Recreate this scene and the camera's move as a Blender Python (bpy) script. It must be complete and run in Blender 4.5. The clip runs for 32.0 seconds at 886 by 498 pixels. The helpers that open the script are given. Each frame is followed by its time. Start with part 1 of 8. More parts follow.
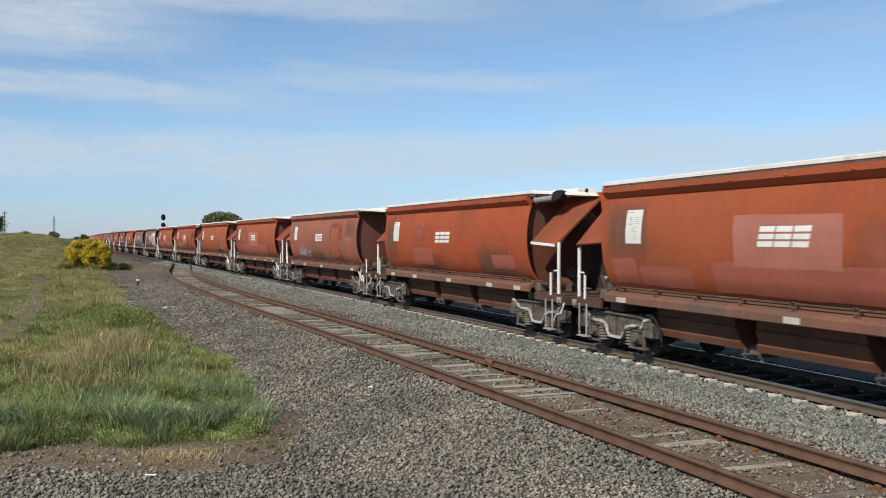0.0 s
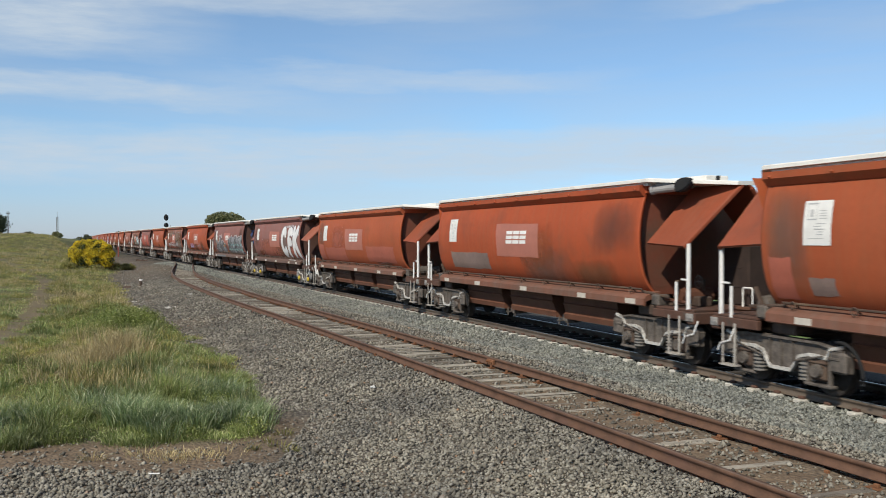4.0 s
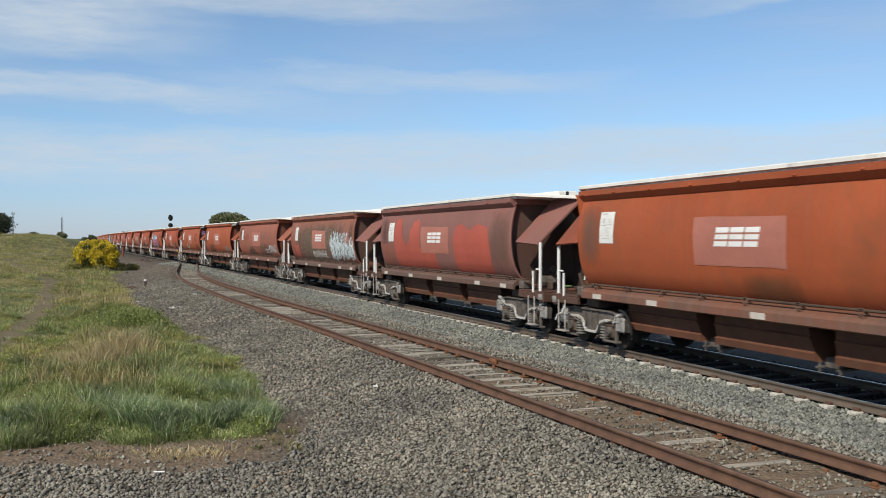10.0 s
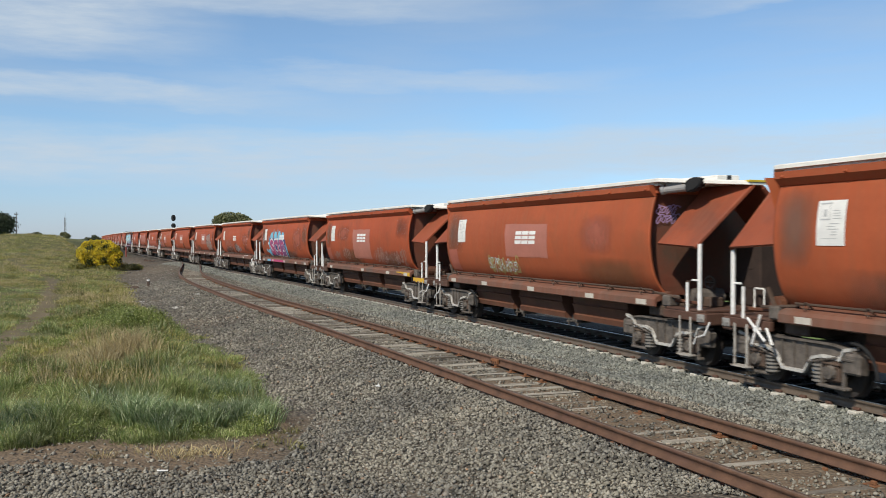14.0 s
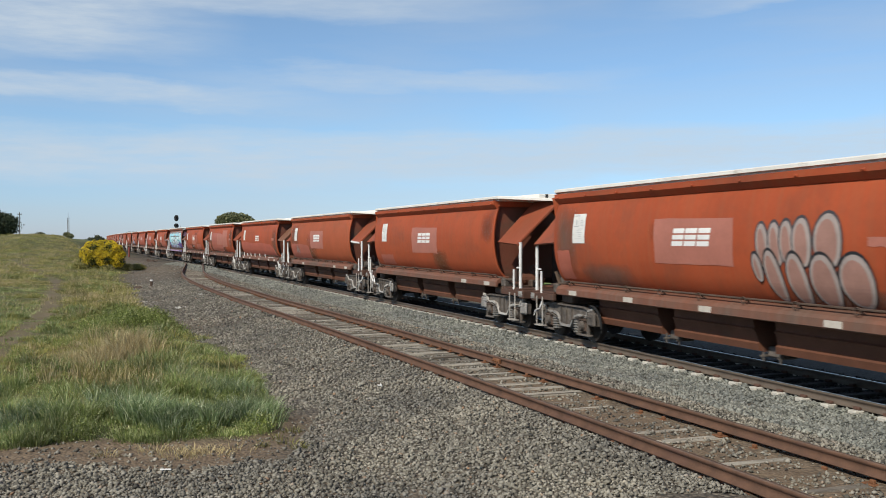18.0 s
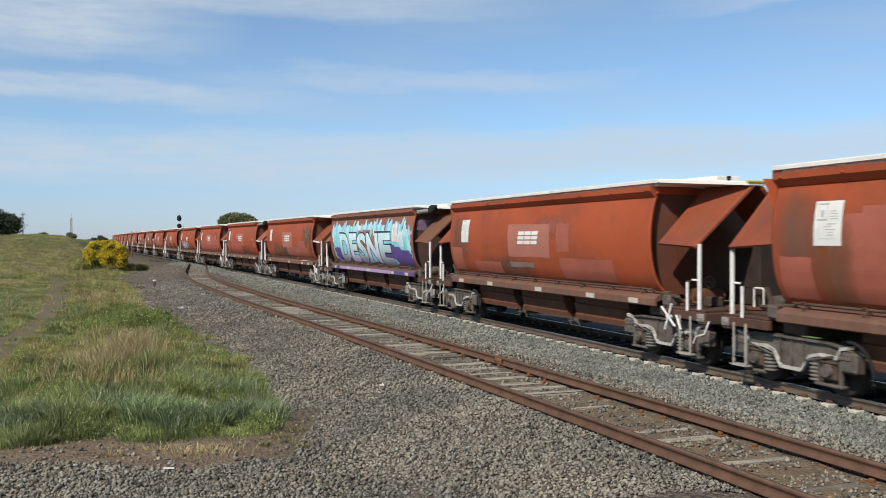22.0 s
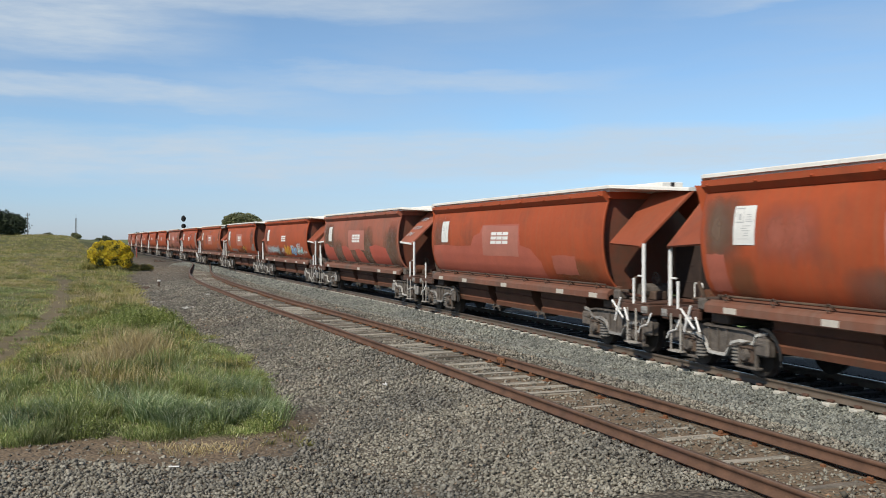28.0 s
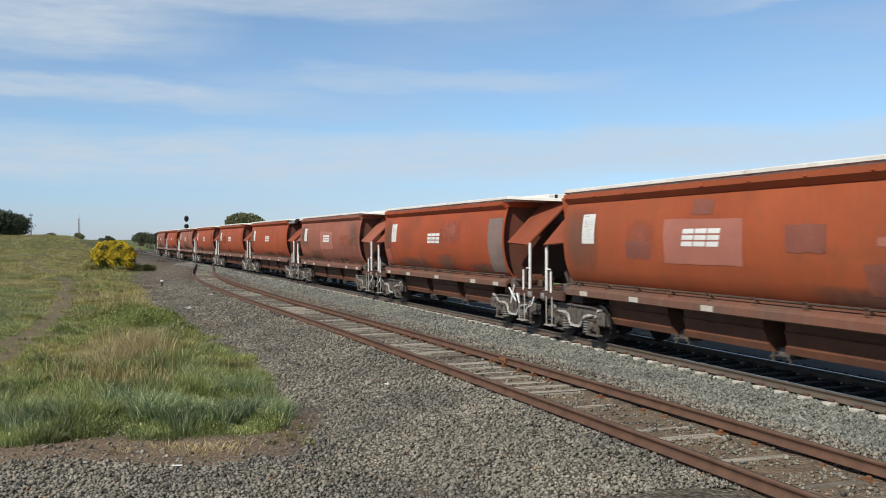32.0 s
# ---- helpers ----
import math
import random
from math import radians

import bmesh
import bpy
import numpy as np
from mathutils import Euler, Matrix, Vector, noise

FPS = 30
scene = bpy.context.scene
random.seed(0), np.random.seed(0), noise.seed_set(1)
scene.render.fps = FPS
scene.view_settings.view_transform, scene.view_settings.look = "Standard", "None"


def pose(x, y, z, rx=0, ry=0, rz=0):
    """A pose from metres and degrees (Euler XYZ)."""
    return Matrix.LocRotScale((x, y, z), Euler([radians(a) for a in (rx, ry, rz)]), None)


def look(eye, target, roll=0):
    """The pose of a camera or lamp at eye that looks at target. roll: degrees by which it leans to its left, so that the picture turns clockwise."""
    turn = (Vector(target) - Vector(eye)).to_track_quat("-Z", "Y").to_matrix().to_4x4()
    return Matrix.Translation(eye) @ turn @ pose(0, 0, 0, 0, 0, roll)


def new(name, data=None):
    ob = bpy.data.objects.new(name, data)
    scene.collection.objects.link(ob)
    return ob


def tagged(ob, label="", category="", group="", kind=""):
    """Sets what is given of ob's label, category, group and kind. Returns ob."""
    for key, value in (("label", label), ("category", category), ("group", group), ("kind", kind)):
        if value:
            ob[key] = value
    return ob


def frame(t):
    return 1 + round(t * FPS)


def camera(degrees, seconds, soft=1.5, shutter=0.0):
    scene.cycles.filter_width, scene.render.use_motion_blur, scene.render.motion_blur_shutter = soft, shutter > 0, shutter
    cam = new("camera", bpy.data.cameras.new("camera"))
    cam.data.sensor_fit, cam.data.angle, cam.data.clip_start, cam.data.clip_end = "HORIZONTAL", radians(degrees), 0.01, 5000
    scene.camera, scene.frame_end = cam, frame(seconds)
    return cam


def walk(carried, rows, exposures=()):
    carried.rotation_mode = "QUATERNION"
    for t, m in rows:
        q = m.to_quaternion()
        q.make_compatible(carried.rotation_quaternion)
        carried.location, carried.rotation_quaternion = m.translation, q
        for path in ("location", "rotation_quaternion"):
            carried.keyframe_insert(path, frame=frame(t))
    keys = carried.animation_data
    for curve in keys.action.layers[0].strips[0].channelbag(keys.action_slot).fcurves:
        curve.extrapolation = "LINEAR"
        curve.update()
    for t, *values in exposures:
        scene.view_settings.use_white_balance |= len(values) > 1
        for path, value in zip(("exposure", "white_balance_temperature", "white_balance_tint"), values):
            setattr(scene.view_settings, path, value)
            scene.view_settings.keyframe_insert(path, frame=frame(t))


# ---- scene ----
cam = camera(51.54, 32.0, soft=0.95, shutter=0.12)
# the tripod head creeps a little to the left while the picture widens
CAM_START = (-0.056, 0.342, 2.642, -0.01918, 0.01168, 0.00059)
CAM_END = (0.077, -0.208, 2.669, 0.00401, 0.01149, -0.00256)


def cam_pose(t):
    k = t / 32.0
    x, y, z, yaw, down, roll = [a + (b - a) * k for a, b in zip(CAM_START, CAM_END)]
    return (pose(x, y, z, 0, 0, math.degrees(yaw)) @ pose(0, 0, 0, 90 - math.degrees(down))
            @ pose(0, 0, 0, 0, 0, math.degrees(roll)))


walk(cam, [(float(t), cam_pose(t)) for t in range(0, 33, 2)])

# ---- light ----
SUN_AZ = (-0.61, -0.792)      # horizontal way towards the sun
SUN_EL = 42.0
world = bpy.data.worlds.new("world")
scene.world = world
world.use_nodes = True
wn, wl = world.node_tree.nodes, world.node_tree.links
wn.clear()
w_out = wn.new("ShaderNodeOutputWorld")
w_bg = wn.new("ShaderNodeBackground")
w_bg.inputs["Strength"].default_value = 0.147
w_sky = wn.new("ShaderNodeTexSky")
w_sky.sky_type = "NISHITA"
w_sky.sun_disc = False
w_sky.sun_elevation = radians(SUN_EL)
w_sky.sun_rotation = math.atan2(SUN_AZ[0], SUN_AZ[1])
w_sky.air_density, w_sky.dust_density, w_sky.ozone_density = 1.0, 0.1, 4.0
# thin streaks of high cloud
w_tc = wn.new("ShaderNodeTexCoord")
w_map = wn.new("ShaderNodeMapping")
w_map.inputs["Rotation"].default_value = (0.0, radians(-4), radians(12))
w_map.inputs["Scale"].default_value = (1.3, 1.3, 11.0)
w_n1 = wn.new("ShaderNodeTexNoise")
w_n1.inputs["Scale"].default_value = 1.7
w_n1.inputs["Detail"].default_value = 7.0
w_n1.inputs["Roughness"].default_value = 0.52
w_n1.inputs["Distortion"].default_value = 0.6
w_ramp = wn.new("ShaderNodeValToRGB")
w_ramp.color_ramp.elements[0].position = 0.37
w_ramp.color_ramp.elements[0].color = (0, 0, 0, 1)
w_ramp.color_ramp.elements[1].position = 0.70
w_ramp.color_ramp.elements[1].color = (0.30, 0.30, 0.30, 1)
w_mix = wn.new("ShaderNodeMixRGB")
w_mix.inputs["Color2"].default_value = (3.9, 4.35, 4.85, 1)
wl.new(w_tc.outputs["Generated"], w_map.inputs["Vector"])
wl.new(w_map.outputs["Vector"], w_n1.inputs["Vector"])
wl.new(w_n1.outputs["Fac"], w_ramp.inputs["Fac"])
wl.new(w_ramp.outputs["Color"], w_mix.inputs["Fac"])
# a clear spring sky: bluer low down than the model's dusty horizon
w_sep = wn.new("ShaderNodeSeparateXYZ")
wl.new(w_tc.outputs["Generated"], w_sep.inputs["Vector"])
w_tint = wn.new("ShaderNodeValToRGB")
for _p, _c in ((0.0, (0.50, 0.605, 0.92)), (0.108, (0.72, 0.838, 0.955)), (0.255, (0.93, 0.93, 0.91)), (0.5, (0.70, 0.66, 0.62))):
    _e = w_tint.color_ramp.elements.new(_p)
    _e.color = (*_c, 1)
w_tint.color_ramp.elements.remove(w_tint.color_ramp.elements[0])
w_tint.color_ramp.elements.remove(w_tint.color_ramp.elements[len(w_tint.color_ramp.elements) - 1])
wl.new(w_sep.outputs["Z"], w_tint.inputs["Fac"])
w_mul = wn.new("ShaderNodeMixRGB")
w_mul.blend_type = "MULTIPLY"
w_mul.inputs["Fac"].default_value = 1.0
wl.new(w_sky.outputs["Color"], w_mul.inputs["Color1"])
wl.new(w_tint.outputs["Color"], w_mul.inputs["Color2"])
wl.new(w_mul.outputs["Color"], w_mix.inputs["Color1"])


def sky_math(op, a, b=None, c=None):
    nd = wn.new("ShaderNodeMath")
    nd.operation = op
    for i, v in enumerate((a, b, c)):
        if v is None:
            continue
        if isinstance(v, (int, float)):
            nd.inputs[i].default_value = v
        else:
            wl.new(v, nd.inputs[i])
    return nd.outputs[0]


def sky_noise(scale, detail, rough):
    mp, nz = wn.new("ShaderNodeMapping"), wn.new("ShaderNodeTexNoise")
    mp.inputs["Scale"].default_value = scale
    nz.inputs["Scale"].default_value, nz.inputs["Detail"].default_value, nz.inputs["Roughness"].default_value = 1.0, detail, rough
    wl.new(w_tc.outputs["Generated"], mp.inputs["Vector"])
    wl.new(mp.outputs["Vector"], nz.inputs["Vector"])
    return nz.outputs["Fac"]


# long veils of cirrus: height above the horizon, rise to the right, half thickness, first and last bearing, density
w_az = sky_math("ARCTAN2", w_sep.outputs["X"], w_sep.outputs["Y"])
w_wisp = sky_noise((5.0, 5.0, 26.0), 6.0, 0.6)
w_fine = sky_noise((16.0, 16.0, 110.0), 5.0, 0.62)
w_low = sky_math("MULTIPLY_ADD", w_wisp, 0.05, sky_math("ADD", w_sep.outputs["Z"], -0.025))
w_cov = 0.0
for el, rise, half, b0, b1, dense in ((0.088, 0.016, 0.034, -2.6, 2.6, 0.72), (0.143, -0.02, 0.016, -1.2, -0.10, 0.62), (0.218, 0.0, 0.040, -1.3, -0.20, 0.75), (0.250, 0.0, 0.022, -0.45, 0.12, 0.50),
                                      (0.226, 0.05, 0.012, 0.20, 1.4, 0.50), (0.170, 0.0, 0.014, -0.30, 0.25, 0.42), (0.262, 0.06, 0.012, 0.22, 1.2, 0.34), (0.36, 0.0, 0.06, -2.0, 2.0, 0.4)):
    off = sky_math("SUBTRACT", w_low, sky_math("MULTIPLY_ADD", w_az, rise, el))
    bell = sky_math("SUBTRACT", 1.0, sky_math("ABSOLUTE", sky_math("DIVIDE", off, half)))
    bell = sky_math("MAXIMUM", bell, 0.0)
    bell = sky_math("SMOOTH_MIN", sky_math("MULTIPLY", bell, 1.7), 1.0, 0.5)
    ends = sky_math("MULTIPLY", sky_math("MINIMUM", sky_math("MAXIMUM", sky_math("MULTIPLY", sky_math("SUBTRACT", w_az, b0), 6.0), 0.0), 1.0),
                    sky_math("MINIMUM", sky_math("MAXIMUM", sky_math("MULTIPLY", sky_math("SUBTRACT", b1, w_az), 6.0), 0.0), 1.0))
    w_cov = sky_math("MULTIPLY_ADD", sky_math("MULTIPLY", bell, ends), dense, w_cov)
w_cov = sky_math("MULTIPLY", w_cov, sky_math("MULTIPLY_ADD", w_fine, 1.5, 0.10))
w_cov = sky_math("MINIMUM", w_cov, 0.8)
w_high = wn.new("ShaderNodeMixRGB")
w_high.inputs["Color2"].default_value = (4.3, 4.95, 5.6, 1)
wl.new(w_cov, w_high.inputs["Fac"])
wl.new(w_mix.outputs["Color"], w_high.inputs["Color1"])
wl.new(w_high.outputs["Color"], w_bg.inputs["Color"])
wl.new(w_bg.outputs["Background"], w_out.inputs["Surface"])

sun = new("sun", bpy.data.lights.new("sun", "SUN"))
sun.data.energy = 4.8
sun.data.angle = radians(0.55)
sun.data.color = (1.0, 0.93, 0.81)
_h = math.cos(radians(SUN_EL))
sun.matrix_world = look((SUN_AZ[0] * _h * 100, SUN_AZ[1] * _h * 100, math.sin(radians(SUN_EL)) * 100), (0, 0, 0))
scene.view_settings.exposure = -0.15

# ---- materials ----


def material(name, colour, rough=0.7, metal=0.0, vary=0.25, scale=6.0, fine=60.0, bump=0.2, dirt=None, dirt_amount=0.0,
             dirt_scale=1.2, random_shift=0.0, streak=None):
    """Two scales of colour change, fine relief, and stains of another colour."""
    m = bpy.data.materials.new(name)
    m.use_nodes = True
    n, k = m.node_tree.nodes, m.node_tree.links
    bsdf = n["Principled BSDF"]
    tc = n.new("ShaderNodeTexCoord")
    src = tc.outputs["Object"]
    if streak:
        mp = n.new("ShaderNodeMapping")
        mp.inputs["Scale"].default_value = streak
        k.new(src, mp.inputs["Vector"])
        src = mp.outputs["Vector"]
    big, small = n.new("ShaderNodeTexNoise"), n.new("ShaderNodeTexNoise")
    big.inputs["Scale"].default_value, small.inputs["Scale"].default_value = scale, fine
    big.inputs["Detail"].default_value, small.inputs["Detail"].default_value = 6.0, 4.0
    big.inputs["Roughness"].default_value = 0.62
    k.new(src, big.inputs["Vector"])
    k.new(tc.outputs["Object"], small.inputs["Vector"])
    if random_shift:
        info = n.new("ShaderNodeObjectInfo")
        off = n.new("ShaderNodeVectorMath")
        off.operation = "MULTIPLY_ADD"
        k.new(src, off.inputs[0])
        off.inputs[1].default_value = (1, 1, 1)
        k.new(info.outputs["Random"], off.inputs[2])
        sc = n.new("ShaderNodeVectorMath")
        sc.operation = "SCALE"
        sc.inputs["Scale"].default_value = 37.0
        cmb = n.new("ShaderNodeCombineXYZ")
        for s in ("X", "Y", "Z"):
            k.new(info.outputs["Random"], cmb.inputs[s])
        k.new(cmb.outputs[0], sc.inputs[0])
        k.new(sc.outputs[0], off.inputs[2])
        k.new(off.outputs[0], big.inputs["Vector"])
    c = Vector(colour)
    r1 = n.new("ShaderNodeValToRGB")
    r1.color_ramp.elements[0].position, r1.color_ramp.elements[1].position = 0.3, 0.7
    r1.color_ramp.elements[0].color = (*(c * (1 - vary)), 1)
    r1.color_ramp.elements[1].color = (*[min(1, v * (1 + vary)) for v in c], 1)
    k.new(big.outputs["Fac"], r1.inputs["Fac"])
    mul = n.new("ShaderNodeMixRGB")
    mul.blend_type = "MULTIPLY"
    mul.inputs["Fac"].default_value = 1.0
    r2 = n.new("ShaderNodeValToRGB")
    r2.color_ramp.elements[0].position, r2.color_ramp.elements[1].position = 0.25, 0.75
    lo = 1 - vary * 0.8
    r2.color_ramp.elements[0].color, r2.color_ramp.elements[1].color = (lo, lo, lo, 1), (1, 1, 1, 1)
    k.new(small.outputs["Fac"], r2.inputs["Fac"])
    k.new(r1.outputs["Color"], mul.inputs["Color1"])
    k.new(r2.outputs["Color"], mul.inputs["Color2"])
    last = mul.outputs["Color"]
    if dirt:
        dn = n.new("ShaderNodeTexNoise")
        dn.inputs["Scale"].default_value, dn.inputs["Detail"].default_value = dirt_scale, 8.0
        dn.inputs["Roughness"].default_value = 0.65
        k.new(big.inputs["Vector"].links[0].from_socket, dn.inputs["Vector"])
        dr = n.new("ShaderNodeValToRGB")
        dr.color_ramp.elements[0].position = 0.62 - 0.3 * dirt_amount
        dr.color_ramp.elements[1].position = 0.78 - 0.2 * dirt_amount
        k.new(dn.outputs["Fac"], dr.inputs["Fac"])
        dm = n.new("ShaderNodeMixRGB")
        dm.inputs["Color2"].default_value = (*dirt, 1)
        k.new(dr.outputs["Color"], dm.inputs["Fac"])
        k.new(last, dm.inputs["Color1"])
        last = dm.outputs["Color"]
    k.new(last, bsdf.inputs["Base Color"])
    bsdf.inputs["Roughness"].default_value = rough
    bsdf.inputs["Metallic"].default_value = metal
    if bump:
        b = n.new("ShaderNodeBump")
        b.inputs["Strength"].default_value = bump
        b.inputs["Distance"].default_value = 0.01
        k.new(small.outputs["Fac"], b.inputs["Height"])
        k.new(b.outputs["Normal"], bsdf.inputs["Normal"])
    return m


def plain(name, colour, rough=0.6, metal=0.0):
    return material(name, colour, rough, metal, vary=0.12, scale=3.0, fine=40.0, bump=0.05)


def body_paint(name, colour, worn, fade, amount):
    """Old paint on steel: fading in large soft fields, dust from below, streaks down the sheet, small scratches."""
    m = material(name, colour, rough=0.55, vary=0.13, scale=0.55, fine=9.0, bump=0.03, dirt=worn, dirt_amount=amount,
                 dirt_scale=0.7, random_shift=1.0)
    n, k = m.node_tree.nodes, m.node_tree.links
    bsdf = n["Principled BSDF"]
    col = bsdf.inputs["Base Color"].links[0].from_socket
    tc = n.new("ShaderNodeTexCoord")
    mp = n.new("ShaderNodeMapping")
    mp.inputs["Scale"].default_value = (5.0, 1.0, 0.25)
    st = n.new("ShaderNodeTexNoise")
    st.inputs["Scale"].default_value, st.inputs["Detail"].default_value = 1.6, 6.0
    k.new(tc.outputs["Object"], mp.inputs["Vector"])
    k.new(mp.outputs["Vector"], st.inputs["Vector"])
    ramp = n.new("ShaderNodeValToRGB")
    ramp.color_ramp.elements[0].position, ramp.color_ramp.elements[1].position = 0.45, 0.8
    k.new(st.outputs["Fac"], ramp.inputs["Fac"])
    mx = n.new("ShaderNodeMixRGB")
    mx.inputs["Color2"].default_value = (*fade, 1)
    half = n.new("ShaderNodeMath")
    half.operation = "MULTIPLY"
    half.inputs[1].default_value = 0.45
    k.new(ramp.outputs["Color"], half.inputs[0])
    k.new(half.outputs[0], mx.inputs["Fac"])
    k.new(col, mx.inputs["Color1"])
    k.new(mx.outputs["Color"], bsdf.inputs["Base Color"])
    bsdf.inputs["Specular IOR Level"].default_value = 0.25
    bsdf.inputs["Roughness"].default_value = 0.62
    return m


M_BODY = {
    "bright": body_paint("red_oxide_fresh", (0.365, 0.086, 0.033), (0.250, 0.078, 0.034), (0.300, 0.105, 0.050), 0.32),
    "oxide": body_paint("red_oxide_worn", (0.378, 0.076, 0.027), (0.225, 0.062, 0.031), (0.290, 0.102, 0.048), 0.40),
    "dusty": body_paint("red_oxide_dusty", (0.335, 0.108, 0.066), (0.200, 0.092, 0.064), (0.290, 0.150, 0.100), 0.5),
    "brown": body_paint("brown_paint_faded", (0.275, 0.108, 0.070), (0.300, 0.085, 0.046), (0.205, 0.112, 0.078), 0.30),
    "dusty_brown": body_paint("dusty_brown_paint", (0.180, 0.084, 0.050), (0.144, 0.070, 0.045), (0.192, 0.105, 0.067), 0.3),
    "plum": body_paint("plum_paint_faded", (0.250, 0.112, 0.092), (0.265, 0.080, 0.055), (0.215, 0.124, 0.100), 0.25),
}
M_PINK = material("faded_patch_paint", (0.409, 0.152, 0.107), 0.6, vary=0.12, scale=1.0, fine=12, bump=0.02)
M_ROSE = material("rosy_touch_up_paint", (0.378, 0.107, 0.067), 0.6, vary=0.15, scale=0.8, fine=12, bump=0.02)
M_RUSTPATCH = material("orange_touch_up_paint", (0.378, 0.091, 0.032), 0.55, vary=0.12, scale=0.8, fine=12, bump=0.02)
M_GREYPATCH = material("grey_touch_up_paint", (0.235, 0.165, 0.140), 0.65, vary=0.2, scale=1.2, fine=14, bump=0.02)
M_DARKPATCH = material("dull_maroon_patch", (0.262, 0.085, 0.055), 0.65, vary=0.2, scale=1.2, fine=14, bump=0.02)
M_WHITE = material("white_paint", (0.80, 0.79, 0.76), 0.5, vary=0.07, scale=2.0, fine=30, bump=0.03)
M_ROOF = material("cream_roof_paint", (0.78, 0.76, 0.70), 0.6, vary=0.12, scale=1.0, fine=20, bump=0.05,
                  dirt=(0.35, 0.31, 0.26), dirt_amount=0.05, dirt_scale=2.0)
M_POST = material("white_post_paint", (0.80, 0.79, 0.76), 0.5, vary=0.15, scale=4.0, fine=30, bump=0.05,
                  dirt=(0.25, 0.13, 0.09), dirt_amount=0.12, dirt_scale=4.0)
M_UNDER = material("grimy_underframe_steel", (0.085, 0.054, 0.038), 0.8, vary=0.35, scale=2.5, fine=35, bump=0.2,
                   dirt=(0.14, 0.095, 0.06), dirt_amount=0.3, dirt_scale=2.0, random_shift=1.0)
M_CHUTE = material("maroon_hopper_steel", (0.129, 0.049, 0.025), 0.7, vary=0.25, scale=1.5, fine=25, bump=0.08,
                   dirt=(0.10, 0.056, 0.032), dirt_amount=0.25, dirt_scale=1.4, random_shift=1.0)
M_BOGIE = material("dusty_cast_steel", (0.133, 0.112, 0.094), 0.75, vary=0.45, scale=7.0, fine=40, bump=0.25,
                   dirt=(0.04, 0.033, 0.028), dirt_amount=0.35, dirt_scale=3.0, random_shift=1.0)
M_SILVER = material("silvery_worn_casting", (0.52, 0.50, 0.46), 0.55, vary=0.25, scale=5.0, fine=40, bump=0.2,
                    dirt=(0.10, 0.08, 0.07), dirt_amount=0.35, dirt_scale=4.0)
M_WHEEL = material("dark_wheel_steel", (0.045, 0.038, 0.034), 0.6, metal=0.3, vary=0.3, scale=6, fine=50, bump=0.1)
M_TREAD = material("bright_rolled_steel", (0.55, 0.55, 0.56), 0.25, metal=1.0, vary=0.1, scale=6, fine=50, bump=0.02)
M_BLACK = material("black_rubber_cover", (0.012, 0.012, 0.013), 0.9, vary=0.3, scale=6, fine=40, bump=0.1)
M_GREYTANK = material("grey_cylinder_paint", (0.30, 0.29, 0.28), 0.5, vary=0.2, scale=5, fine=40, bump=0.05)
M_YELLOW = plain("yellow_marking", (0.62, 0.45, 0.04))
M_PLATE = material("white_placard", (0.76, 0.75, 0.71), 0.55, vary=0.08, scale=3, fine=25, bump=0.02)
M_INK = plain("grey_print", (0.46, 0.46, 0.45))
M_LEDGE = body_paint("dusty_ledge_paint", (0.190, 0.082, 0.052), (0.125, 0.080, 0.060), (0.205, 0.140, 0.108), 0.6)
M_LEDGE_BROWN = body_paint("dusty_brown_ledge_paint", (0.135, 0.078, 0.058), (0.115, 0.080, 0.064), (0.165, 0.122, 0.098), 0.5)
M_REFL = material("pale_reflector_patch", (0.55, 0.50, 0.43), 0.5, vary=0.15, scale=5, fine=30, bump=0.02)

# ---- plan of the line ----
# headings of the running line (radians left of the view) at distances along it
LINE_AT = np.array([-20, 15, 30, 45, 65, 90, 125, 170, 230, 320.0])
LINE_HEAD = np.array([0.257, 0.3298, 0.363, 0.3781, 0.3884, 0.3916, 0.3892, 0.3891, 0.3746, 0.3578])
LINE_OFFSET = 12.075
PITCH = 16.43
S = np.arange(-240.0, 1500.0, 0.1)
_head = np.interp(S, LINE_AT, LINE_HEAD)
_k = np.hanning(161)
_k /= _k.sum()
_head = np.convolve(np.pad(_head, 80, mode="edge"), _k, "valid")
_i0 = int(np.argmin(abs(S)))
LX, LY = np.cumsum(-np.sin(_head)) * 0.1, np.cumsum(np.cos(_head)) * 0.1
LX += LINE_OFFSET * math.cos(_head[_i0]) - LX[_i0]
LY += LINE_OFFSET * math.sin(_head[_i0]) - LY[_i0]


def line(s, side=0.0):
    """World x, y of the point s metres up the line and side metres from its middle, towards the camera."""
    a = np.interp(s, S, _head)
    return np.interp(s, S, LX) - side * np.cos(a), np.interp(s, S, LY) - side * np.sin(a)


def heading(s):
    return float(np.interp(s, S, _head))


def side_of(x, y):
    """Distance along the line and to its side, for places near the line."""
    s = (y - 3.0) * 1.05
    for _ in range(6):
        a = np.interp(s, S, _head)
        px, py = np.interp(s, S, LX), np.interp(s, S, LY)
        s = s + ((x - px) * -np.sin(a) + (y - py) * np.cos(a))
    a = np.interp(s, S, _head)
    px, py = np.interp(s, S, LX), np.interp(s, S, LY)
    return s, -((x - px) * np.cos(a) + (y - py) * np.sin(a))


SIDING_AT = np.array([-60, 0, 20, 40, 55, 65, 75, 85, 100, 112.0])
SIDING_OFF = np.array([4.2, 4.70, 5.60, 6.22, 6.08, 5.62, 4.60, 3.20, 1.10, 0.10])
SIDING_Z = 0.128


